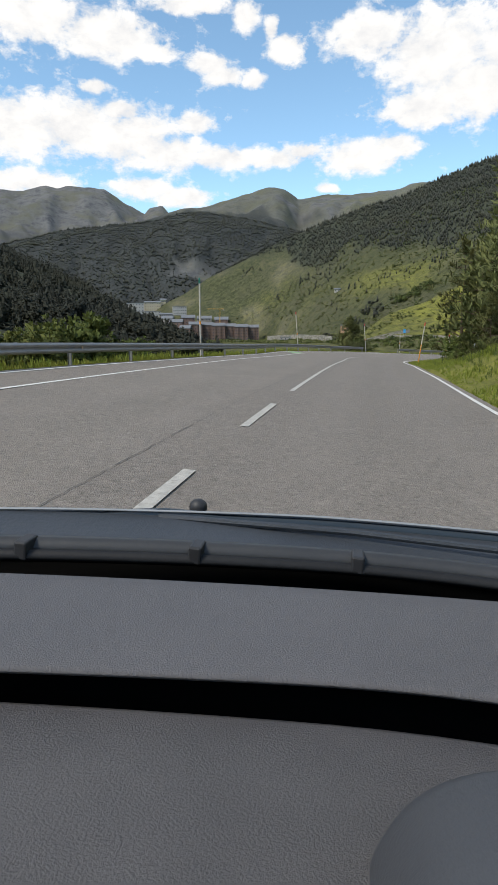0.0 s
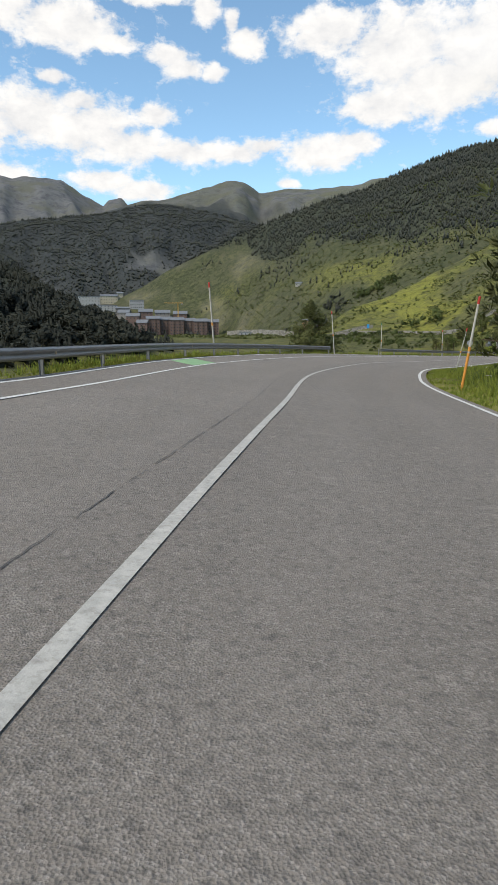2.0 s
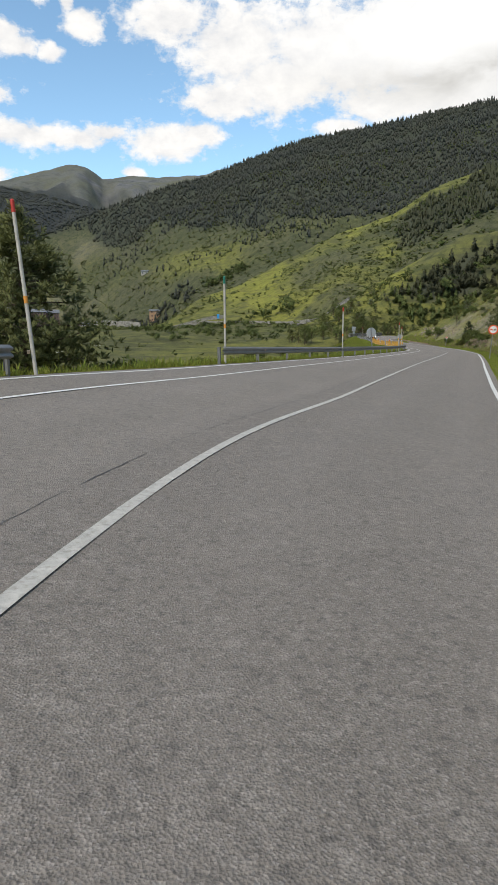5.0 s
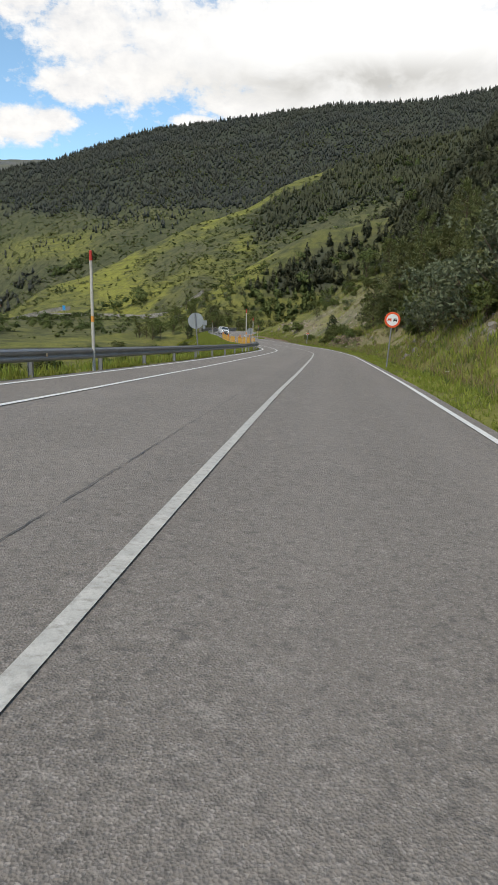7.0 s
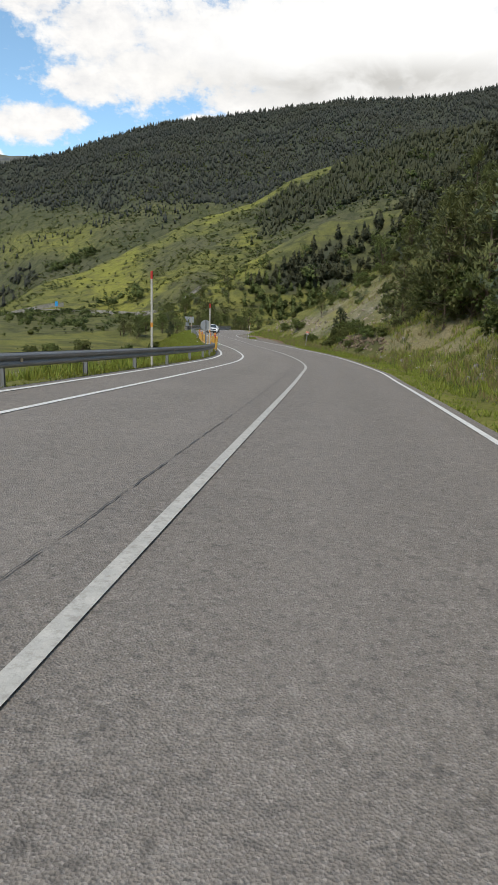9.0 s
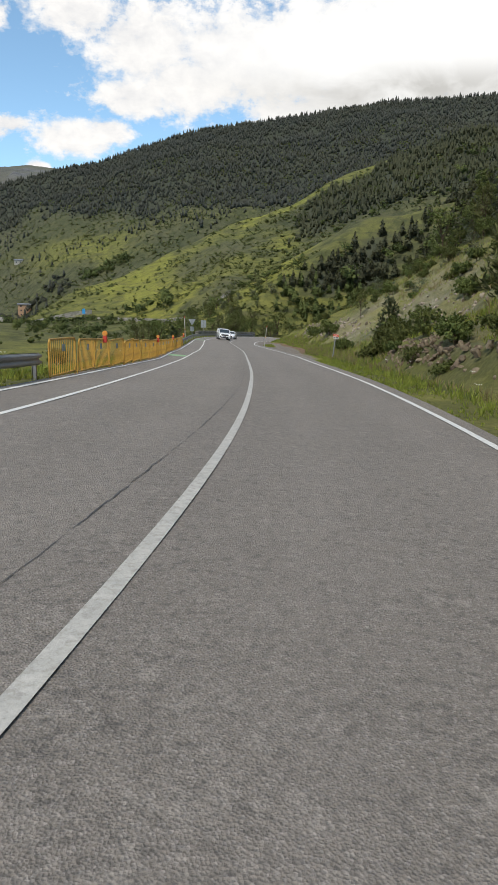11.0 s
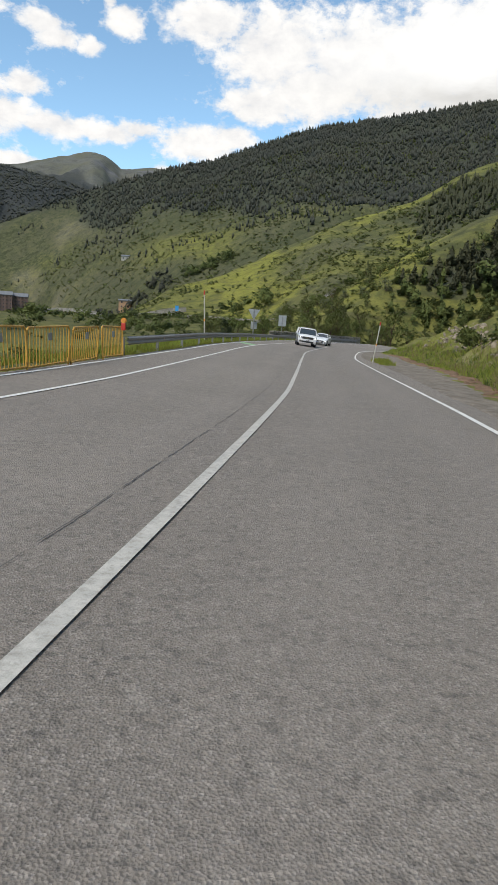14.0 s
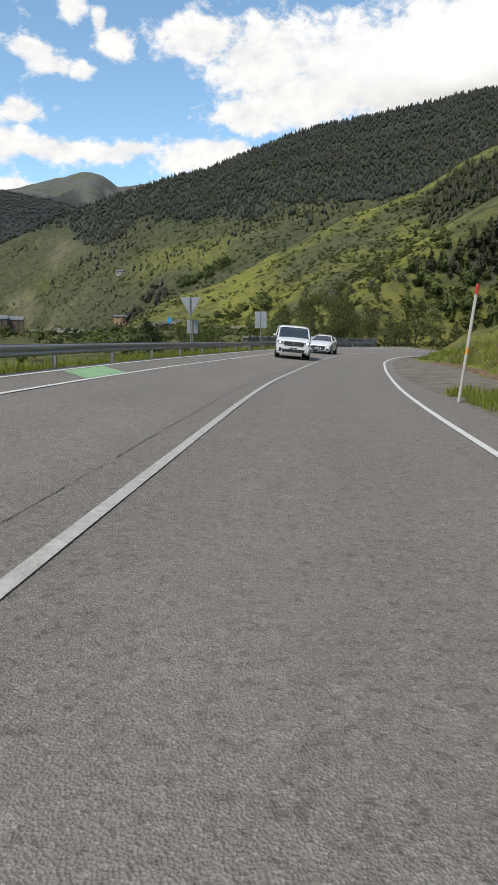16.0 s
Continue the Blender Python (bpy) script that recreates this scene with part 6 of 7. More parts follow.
def dry_wall(name, label, pts, h, thick, seed, block=0.7):
    """A stone wall of single blocks along a line of places."""
    r = np.random.default_rng(seed)
    V, F = [], []
    for a, b in zip(pts[:-1], pts[1:]):
        a, b = np.array(a, float), np.array(b, float)
        L = np.linalg.norm((b - a)[:2])
        d, rows = (b - a) / L, max(1, int(h / (block * 0.55)))
        n = np.array([d[1], -d[0], 0])
        rh = h / rows
        for k in range(rows):
            u = r.uniform(-0.5, 0) * block
            while u < L:
                w_ = block * r.uniform(0.6, 1.5)
                u0, u1 = max(u, 0), min(u + w_ - 0.04, L)
                u += w_
                if u1 - u0 < 0.12:
                    continue
                o = r.uniform(-0.05, 0.05)
                z0, z1 = k * rh, (k + 1) * rh - 0.03 + r.uniform(-0.03, 0.02)
                i = len(V)
                for uu, oo, zz in ((u0, 0, z0), (u1, 0, z0), (u1, thick, z0), (u0, thick, z0), (u0, 0, z1), (u1, 0, z1), (u1, thick, z1), (u0, thick, z1)):
                    V.append(a + d * uu + n * (oo - thick / 2 + o) + np.array([0, 0, zz]) + r.normal(0, 0.015, 3))
                F += [(i, i + 1, i + 5, i + 4), (i + 1, i + 2, i + 6, i + 5), (i + 2, i + 3, i + 7, i + 6), (i + 3, i, i + 4, i + 7), (i + 4, i + 5, i + 6, i + 7)]
    return tagged(new(name, fast_mesh(name, np.array(V), np.array(F), WALLSTONE, False)), label, "stone wall", kind="stuff")


def wallstone():
    m = bpy.data.materials.new("wall_stone")
    m.use_nodes = True
    n = Nodes(m.node_tree)
    isl = n.add("ShaderNodeNewGeometry").outputs["Random Per Island"]
    pos = n.add("ShaderNodeNewGeometry").outputs["Position"]
    c = n.mix(isl, (0.18, 0.165, 0.14), (0.42, 0.385, 0.335))
    c = n.mix(n.math("MULTIPLY", n.noise(pos, 2.0, 5.0, 0.7), 0.5), c, (0.16, 0.15, 0.11))
    b = n.add("ShaderNodeBsdfPrincipled", {"Base Color": c, "Roughness": 0.9, "Specular IOR Level": 0.2})
    n.tree.links.new(b.outputs[0], n.add("ShaderNodeOutputMaterial").inputs[0])
    return m


WALLSTONE = wallstone()


def on_land(a, r, dz=0.0):
    x, y = MID[0] + r * math.sin(radians(a)), MID[1] + r * math.cos(radians(a))
    return (x, y, ground_at(x, y) + dz)


bend = [road_point(s, -8.5) for s in np.arange(270, 300, 4)]
dry_wall("bend_wall", "rough stone wall on the outside of the bend", [(p[0], p[1], p[2] - 0.4) for p in bend], 1.15, 0.6, 3, 0.4)
dry_wall("valley_wall", "long pale stone retaining wall of the valley road", [on_land(a, r, -0.5) for a, r in ((5.0, 455), (7.0, 445), (9.0, 440), (10.5, 432), (12.5, 425), (14.5, 405), (17.0, 380), (20.0, 345), (22.5, 310))], 2.6, 1.0, 4, 1.5)
dry_wall("upper_wall", "stone terrace wall on the meadow", [on_land(a, 470, -0.3) for a in (6.0, 8.0, 10.0, 11.2)], 3.0, 1.0, 6, 1.5)
dry_wall("far_wall", "pale retaining wall below the village road", [on_land(a, r, -0.5) for a, r in ((-1.6, 790), (0.0, 740), (1.2, 700), (3.0, 655), (4.2, 640))], 6.5, 1.5, 5, 2.2)

# ------------------------------------------------------------------ houses
SLATE = paint("slate_roof", (0.16, 0.165, 0.175), 0.75, 0, 0.2, 0.5, 4.0, 0.3)
BRICKRED = paint("red_brown_wall", (0.165, 0.105, 0.083), 0.85, 0, 0.2, 0.4, 3.0, 0.2)
CREAM = paint("cream_render", (0.48, 0.41, 0.29), 0.85, 0, 0.12, 0.4, 3.0, 0.1)
PALE = paint("pale_concrete", (0.38, 0.36, 0.335), 0.85, 0, 0.15, 0.4, 3.0, 0.1)
STONEHOUSE = paint("stone_house_wall", (0.26, 0.23, 0.20), 0.9, 0, 0.25, 0.6, 3.0, 0.3)
OCHRE = paint("ochre_render", (0.42, 0.25, 0.14), 0.85, 0, 0.12, 0.4, 3.0, 0.1)
GLASS = paint("dark_pane", (0.05, 0.055, 0.065), 0.2, 0, 0.1, 1.0, 5.0, 0.0)
WOODB = paint("dark_timber", (0.10, 0.065, 0.045), 0.8, 0, 0.2, 1.0, 8.0, 0.1)
PANE_ME = bpy.data.meshes.new("window")
bm = bmesh.new()
add_box(bm, -0.6, 0.6, -0.08, 0.02, -0.75, 0.75)
bm.to_mesh(PANE_ME)
bm.free()
PANE_ME.materials.append(GLASS)
BALC_ME = bpy.data.meshes.new("balcony")
bm = bmesh.new()
add_box(bm, -1.4, 1.4, -1.0, 0.0, -1.05, -0.9)
add_box(bm, -1.4, 1.4, -1.0, -0.93, -0.95, 0.0)
bm.to_mesh(BALC_ME)
bm.free()
BALC_ME.materials.append(WOODB)


def house(name, label, x, y, w, d, h, turn, wallmat, roofmat=None, floors=3, cols=4, z=None, roof=2.5, balcony=False, flat_top=False):
    z = ground_at(x, y) - 1.5 if z is None else z
    ob = thing(name, pose(x, y, z, 0, 0, turn), label, "building", "village houses")
    bm = bmesh.new()
    add_box(bm, -w / 2, w / 2, -d / 2, d / 2, 0, h)
    part("wall", bm, wallmat, ob)
    bm = bmesh.new()
    o = 0.7
    if flat_top:
        add_box(bm, -w / 2 - 0.3, w / 2 + 0.3, -d / 2 - 0.3, d / 2 + 0.3, h, h + 0.5)
    else:
        a = [bm.verts.new(v) for v in ((-w / 2 - o, -d / 2 - o, h - 0.2), (w / 2 + o, -d / 2 - o, h - 0.2), (w / 2 + o, d / 2 + o, h - 0.2), (-w / 2 - o, d / 2 + o, h - 0.2), (-w / 2 - o, 0, h + roof), (w / 2 + o, 0, h + roof))]
        b = [bm.verts.new(v.co + Vector((0, 0, 0.35))) for v in a]
        for f in ((0, 1, 5, 4), (2, 3, 4, 5)):
            bm.faces.new([b[i] for i in f])
            bm.faces.new([a[i] for i in f][::-1])
        for i, j in ((0, 1), (1, 5), (5, 2), (2, 3), (3, 4), (4, 0)):
            bm.faces.new((a[i], a[j], b[j], b[i]))
        for q in (-1, 1):
            xx = q * w / 2
            bm.faces.new([bm.verts.new((xx, yy, zz)) for yy, zz in ((-d / 2, h - 0.05), (d / 2, h - 0.05), (0, h + roof))])
    part("roof", bm, roofmat or SLATE, ob)
    for f in range(floors):
        for c in range(cols):
            xx, zz = -w / 2 + w * (c + 0.5) / cols, h * (f + 0.6) / floors
            part("window", PANE_ME, None, ob, at=(xx, -d / 2 - 0.02, zz))
            if balcony and c % 2:
                part("balcony", BALC_ME, None, ob, at=(xx, -d / 2, zz))
    return ob


def polar(a, r):
    return MID[0] + r * math.sin(radians(a)), MID[1] + r * math.cos(radians(a))


# the long red-brown blocks of flats
for k in range(6):
    x, y = polar(-8.2 + 1.1 * k, 905 + 8 * (k % 2))
    house("apartment_block", "long red-brown apartment block with slate roof and balconies", x, y, 19.5, 14, 23 - 0.5 * k, 6 - k, BRICKRED, SLATE, 5, 5, -7 - 0.5 * k, 4.0, True)
for k, (a, r, w_, h_, z_) in enumerate([(-8.6, 990, 22, 16, 12), (-7.0, 1010, 24, 15, 12), (-5.4, 1000, 22, 15, 10), (-4.2, 1015, 22, 14, 8), (-9.9, 930, 20, 22, -2), (-10.6, 960, 18, 22, 4), (-9.2, 890, 16, 18, -8)]):
    x, y = polar(a, r)
    house("village_house", "stone and timber village house with a slate roof", x, y, w_, 13, h_, 8 - 3 * k, STONEHOUSE if k % 2 else BRICKRED, SLATE, 3, 4, z_, 4.5)
for a, r, w_, h_, z_, mt in ((-11.4, 1150, 30, 15, 45, CREAM), (-10.4, 1160, 11, 21, 44, CREAM), (-13.2, 1120, 36, 16, 41, PALE), (-12.0, 1060, 40, 10, 30, PALE), (-9.2, 1050, 23, 14, 34, PALE), (-10.6, 1010, 22, 12, 22, STONEHOUSE)):
    x, y = polar(a, r)
    house("hotel" if mt is CREAM else "village_house", "cream hotel with rows of windows above the village" if mt is CREAM else "pale flat-roofed village building", x, y, w_, 16, h_, 10, mt, SLATE, 3, 7, z_, 2.5, False, mt is PALE)
x, y = polar(5.7, 700)
house("ochre_house", "tall ochre house with a slate roof by the valley road", x, y, 11.5, 9, 12, -8, OCHRE, SLATE, 3, 2, -1.5, 1.0)
x, y = polar(5.3, 840)
house("stone_barn", "small stone barn on the meadow slope", x, y, 9, 6, 5.5, -20, WALLSTONE, SLATE, 1, 2, ground_at(x, y) - 3.0, 1.2)
x, y = polar(-0.3, 690)
house("gatehouse", "small white building by the valley road", x, y, 14, 8, 5, 0, PALE, SLATE, 1, 3, None, 1.0, False, True)
x, y = polar(10.6, 452)
ob = thing("blue_sign", pose(x, y, ground_at(x, y), 0, 0, -10), "tall blue information panel by the valley road", "road sign")
bm = bmesh.new()
add_box(bm, -0.95, 0.95, -0.08, 0.08, 3.8, 6.9, 0.03)
part("panel", bm, BLUE, ob)
for q in (-0.7, 0.7):
    bm = bmesh.new()
    add_tube(bm, (q, 0, -0.5), (q, 0, 3.7), 0.12)
    part("leg", bm, GALV, ob)


def crane(a, r, h):
    x, y = polar(a, r)
    z = ground_at(x, y)
    ob = thing("tower_crane", pose(x, y, z, 0, 0, 25), "yellow tower crane over the village roofs", "crane")
    bm = bmesh.new()
    for q in range(4):
        sx, sy = (-0.8, 0.8)[q % 2], (-0.8, 0.8)[q // 2]
        add_tube(bm, (sx, sy, 0), (sx, sy, h), 0.16, None, 5)
    for k in range(int(h / 2.5)):
        add_tube(bm, (-0.8, -0.8, k * 2.5), (0.8, -0.8, k * 2.5 + 2.5), 0.1, None, 4)
        add_tube(bm, (-0.8, 0.8, k * 2.5 + 2.5), (0.8, 0.8, k * 2.5), 0.1, None, 4)
    part("mast", bm, YELLOW, ob)
    bm = bmesh.new()
    for q in ((-0.6, 0), (0.6, 0), (0, 1.2)):
        add_tube(bm, (-22, q[0], h + q[1]), (8, q[0], h + q[1]), 0.16, None, 5)
    for k in range(12):
        add_tube(bm, (-22 + k * 2.5, -0.6, h), (-20.75 + k * 2.5, 0, h + 1.2), 0.1, None, 4)
    part("jib", bm, YELLOW, ob)
    bm = bmesh.new()
    add_box(bm, 5.5, 8, -0.7, 0.7, h - 1.6, h, 0.05)
    part("counterweight", bm, PALE, ob)


crane(-5.72, 950, 48)

# ------------------------------------------------------------------ vehicles
CARWHITE = paint("white_car_paint", (0.70, 0.70, 0.69), 0.25, 0, 0.03, 1.0, 8.0, 0.0, coat=0.6)
CARGLASS = paint("tinted_glass", (0.035, 0.045, 0.05), 0.08, 0, 0.1, 1.0, 8.0, 0.0, spec=0.8)
TRIM = paint("black_trim", (0.025, 0.025, 0.027), 0.55, 0, 0.15, 4.0, 40.0, 0.05)
TYRE = paint("tyre", (0.03, 0.03, 0.03), 0.85, 0, 0.2, 5.0, 40.0, 0.2)
RIM = paint("alloy", (0.30, 0.30, 0.31), 0.4, 0.8, 0.1, 5.0, 30.0, 0.05)
CHROME = paint("chrome", (0.6, 0.6, 0.6), 0.15, 1.0, 0.05, 5.0, 30.0, 0.0)
LAMP = paint("headlight", (0.26, 0.27, 0.29), 0.12, 0.3, 0.1, 8.0, 30.0, 0.0, spec=0.9)
LIT = bpy.data.materials.new("lit_headlight")
LIT.use_nodes = True
LIT.node_tree.nodes["Principled BSDF"].inputs["Emission Color"].default_value = (1, 0.97, 0.9, 1)
LIT.node_tree.nodes["Principled BSDF"].inputs["Emission Strength"].default_value = 3.0
PLATEBLUE = paint("plate_blue", (0.03, 0.12, 0.45), 0.5)


def skin(rings, close=True):
    """A bmesh over rings of places, each ring with the same count."""
    bm = bmesh.new()
    R = [[bm.verts.new(p) for p in ring] for ring in rings]
    n = len(R[0])
    for a, b in zip(R[:-1], R[1:]):
        for i in range(n - 1):
            bm.faces.new((a[i], a[i + 1], b[i + 1], b[i]))
    if close:
        bm.faces.new(R[0][::-1])
        bm.faces.new(R[-1])
    return bm


def resample(rows, n):
    P = spline(rows, 6)
    i = np.linspace(0, len(P) - 1, n)
    return np.stack([np.interp(i, np.arange(len(P)), P[:, k]) for k in range(P.shape[1])], 1)


def vehicle(name, label, group, at, low, top, wheel_y, wheel_r, track, details):
    ob = thing(name, at, label, "car", group)
    rings = []
    for y, zb, zt, hw in resample(low, 30):
        zm = zb + 0.45 * (zt - zb)
        half = [(hw * 0.86, zb), (hw * 0.97, zb + 0.1 * (zt - zb)), (hw, zm), (hw * 0.985, zt - 0.16 * (zt - zb)), (hw * 0.93, zt - 0.045), (hw * 0.80, zt), (hw * 0.4, zt + 0.02), (0, zt + 0.028)]
        ring = [(x, y, z) for x, z in half] + [(-x, y, z) for x, z in half[-2::-1]]
        rings.append(ring)
    part("body", skin(rings), CARWHITE, ob, smooth=True)
    rings = []
    for y, zb, zt, hb, ht in resample(top, 20):
        half = [(hb, zb), (hb * 0.6 + ht * 0.4, zb + (zt - zb) * 0.5), (ht * 1.02, zb + (zt - zb) * 0.9), (ht * 0.88, zt - 0.008), (ht * 0.45, zt + 0.004), (0, zt + 0.008)]
        rings.append([(x, y, z) for x, z in half] + [(-x, y, z) for x, z in half[-2::-1]])
    part("greenhouse", skin(rings), CARGLASS, ob, "dark tinted glass", smooth=True)
    # roof skin over the middle of the greenhouse
    R = resample(top, 40)
    zmax = R[:, 2].max()
    keep = R[R[:, 2] > zmax - details["roof_drop"]]
    rings = []
    for y, zb, zt, hb, ht in keep:
        half = [(ht * 1.05, zb + (zt - zb) * 0.9), (ht * 0.90, zt + 0.006), (ht * 0.45, zt + 0.018), (0, zt + 0.022)]
        rings.append([(x, y, z) for x, z in half] + [(-x, y, z) for x, z in half[-2::-1]])
    part("roof", skin(rings, False), CARWHITE, ob, smooth=True)
    for q in (-1, 1):
        i0, i1 = R[0], keep[0]
        bm = bmesh.new()
        add_tube(bm, (q * i0[3], i0[0], i0[1]), (q * i1[4] * 1.03, i1[0], i1[1] + (i1[2] - i1[1]) * 0.92), 0.045, 0.04, 8)
        part("front_pillar", bm, CARWHITE, ob)
        for yy, wd in details["pillars"]:
            k = np.argmin(np.abs(R[:, 0] - yy))
            y, zb, zt, hb, ht = R[k]
            bm = bmesh.new()
            add_tube(bm, (q * hb * 1.005, y, zb - 0.02), (q * ht * 1.03, y, zb + (zt - zb) * 0.92), wd, wd * 0.8, 6)
            part("pillar", bm, CARWHITE if wd > 0.06 else TRIM, ob)
        y, z, x = details["mirror"]
        bm = bmesh.new()
        add_box(bm, q * x - 0.085, q * x + 0.085, y - 0.05, y + 0.06, z - 0.055, z + 0.065, 0.035)
        add_tube(bm, (q * (x - 0.2), y, z - 0.05), (q * (x - 0.05), y, z - 0.03), 0.025, None, 6)
        part("mirror", bm, CARWHITE, ob, smooth=True)
    for yy in wheel_y:
        for q in (-1, 1):
            m = Matrix.Translation((q * track, yy, wheel_r)) @ Matrix.Rotation(radians(90), 4, "Y")
            bm = bmesh.new()
            bmesh.ops.create_cone(bm, cap_ends=True, segments=28, radius1=wheel_r, radius2=wheel_r, depth=0.23, matrix=m)
            bmesh.ops.bevel(bm, geom=[e for e in bm.edges if len(e.link_faces) == 2 and max(len(f.verts) for f in e.link_faces) > 4], offset=0.03, segments=2, affect="EDGES")
            tyre = part("tyre", bm, TYRE, ob)
            bm = bmesh.new()
            bmesh.ops.create_cone(bm, cap_ends=True, segments=24, radius1=wheel_r * 0.66, radius2=wheel_r * 0.66, depth=0.245, matrix=m)
            rim = part("rim", bm, TRIM, tyre)
            bm = bmesh.new()
            for k in range(5):
                a = 2 * math.pi * k / 5
                add_tube(bm, (q * (track + 0.12), yy, wheel_r), (q * (track + 0.118), yy + math.cos(a) * wheel_r * 0.62, wheel_r + math.sin(a) * wheel_r * 0.62), 0.03, 0.022, 6)
            part("spokes", bm, RIM, tyre, "alloy spokes")
            m2 = Matrix.Translation((q * (details["half"] - 0.045), yy, wheel_r + 0.01)) @ Matrix.Rotation(radians(90), 4, "Y")
            bm = bmesh.new()
            bmesh.ops.create_cone(bm, cap_ends=True, segments=28, radius1=wheel_r + 0.055, radius2=wheel_r + 0.055, depth=0.1, matrix=m2)
            part("wheel_arch", bm, TRIM, ob)
    return ob


def slab(ob, name, mat, pts, y0, y1, parent=None, label=""):
    """A front-facing panel with outline pts (x, z), from depth y0 to y1."""
    bm = bmesh.new()
    a = [bm.verts.new((x, y0, z)) for x, z in pts]
    b = [bm.verts.new((x, y1, z)) for x, z in pts]
    bm.faces.new(a)
    bm.faces.new(b[::-1])
    for i in range(len(a)):
        bm.faces.new((a[i], b[i], b[(i + 1) % len(a)], a[(i + 1) % len(a)]))
    return part(name, bm, mat, parent or ob, label)


def wrap(ob, name, mat, pts, nose, deep=0.05, label=""):
    """A panel that follows the rounded nose of a car: nose gives forward place by half width."""
    bm = bmesh.new()
    depth = [np.interp(abs(x), [a for a, _ in nose], [b for _, b in nose]) for x, _ in pts]
    a = [bm.verts.new((x, y - 0.012, z)) for (x, z), y in zip(pts, depth)]
    b = [bm.verts.new((x * 0.985, y + deep, z)) for (x, z), y in zip(pts, depth)]
    bm.faces.new(a)
    bm.faces.new(b[::-1])
    for i in range(len(a)):
        bm.faces.new((a[i], b[i], b[(i + 1) % len(a)], a[(i + 1) % len(a)]))
    bmesh.ops.triangulate(bm, faces=bm.faces)
    return part(name, bm, mat, ob, label)


def licence_plate(ob, y, z):
    bm = bmesh.new()
    add_box(bm, -0.26, 0.26, y, y + 0.02, z - 0.055, z + 0.055, 0.005)
    pl = part("number_plate", bm, SIGNWHITE, ob, "white number plate with a blue end")
    bm = bmesh.new()
    add_box(bm, -0.257, -0.21, y - 0.004, y, z - 0.05, z + 0.05)
    part("blue_end", bm, PLATEBLUE, pl)
    bm = bmesh.new()
    for x0, x1 in ((-0.17, 0.0), (0.05, 0.2)):
        add_box(bm, x0, x1, y - 0.004, y, z - 0.032, z + 0.032)
    part("print", bm, TRIM, pl)


def place_car(s, lat, turn=0.0):
    p = road_point(s, lat)
    i = s + S0
    t = np.array([np.interp(i, ST, TG[:, 0]), np.interp(i, ST, TG[:, 1])])
    bank = float(np.interp(i, ST, RC[:, 3]))
    return pose(p[0], p[1], p[2] + 0.005, 0, 0, heading(s) + turn) @ pose(0, 0, 0, 0, bank, 0)


# white saloon
SL = [(-2.36, 0.27, 0.60, 0.70), (-2.31, 0.20, 0.65, 0.82), (-2.16, 0.185, 0.715, 0.895), (-1.6, 0.18, 0.84, 0.915), (-1.0, 0.18, 0.91, 0.92), (-0.5, 0.18, 0.955, 0.92), (0.5, 0.18, 0.965, 0.92), (1.4, 0.18, 0.985, 0.92), (1.9, 0.2, 0.98, 0.89), (2.2, 0.25, 0.95, 0.83), (2.36, 0.34, 0.86, 0.72)]
STOP = [(-0.72, 0.935, 0.945, 0.80, 0.76), (-0.35, 0.95, 1.12, 0.815, 0.68), (0.05, 0.955, 1.30, 0.82, 0.60), (0.45, 0.96, 1.372, 0.82, 0.575), (0.85, 0.965, 1.378, 0.82, 0.565), (1.3, 0.97, 1.30, 0.80, 0.55), (1.75, 0.97, 1.12, 0.76, 0.56), (2.05, 0.965, 0.985, 0.70, 0.60)]
sedan = vehicle("sedan_car", "white saloon car with a wide dark grille on the road", "oncoming cars", place_car(268.5, -1.70, 1.0), SL, STOP, (-1.42, 1.40), 0.335, 0.795,
                dict(roof_drop=0.10, pillars=[(0.5, 0.04), (1.35, 0.08)], mirror=(-0.42, 1.0, 0.98), half=0.92))
SNOSE = [(0.0, -2.375), (0.60, -2.365), (0.70, -2.36), (0.82, -2.315), (0.895, -2.17), (0.91, -2.0)]
slab(sedan, "grille", TRIM, [(-0.50, 0.60), (-0.56, 0.50), (-0.44, 0.30), (0.44, 0.30), (0.56, 0.50), (0.50, 0.60)], -2.395, -2.2, label="black six-sided grille")
for z in (0.35, 0.415, 0.48, 0.545):
    bm = bmesh.new()
    add_box(bm, -0.49, 0.49, -2.41, -2.39, z - 0.008, z + 0.008)
    part("grille_bar", bm, CHROME, sedan, "chrome bar")
for q in (-1, 1):
    hl = wrap(sedan, "headlight", LAMP, [(q * 0.57, 0.585), (q * 0.58, 0.545), (q * 0.70, 0.525), (q * 0.83, 0.555), (q * 0.875, 0.635), (q * 0.80, 0.655), (q * 0.68, 0.62)], SNOSE, 0.06, "slim clear headlight")
    wrap(hl, "lamp_strip", LIT, [(q * 0.60, 0.568), (q * 0.61, 0.556), (q * 0.72, 0.545), (q * 0.82, 0.566), (q * 0.82, 0.578), (q * 0.72, 0.558)], [(a, b - 0.008) for a, b in SNOSE], 0.01, "bright lamp strip")
    wrap(sedan, "air_intake", TRIM, [(q * 0.60, 0.40), (q * 0.59, 0.32), (q * 0.72, 0.295), (q * 0.83, 0.31), (q * 0.845, 0.41), (q * 0.76, 0.43)], SNOSE, 0.05, "black side intake")
slab(sedan, "front_lip", TRIM, [(-0.75, 0.235), (-0.70, 0.185), (0.70, 0.185), (0.75, 0.235)], -2.36, -2.1)
licence_plate(sedan, -2.425, 0.40)
bm = bmesh.new()
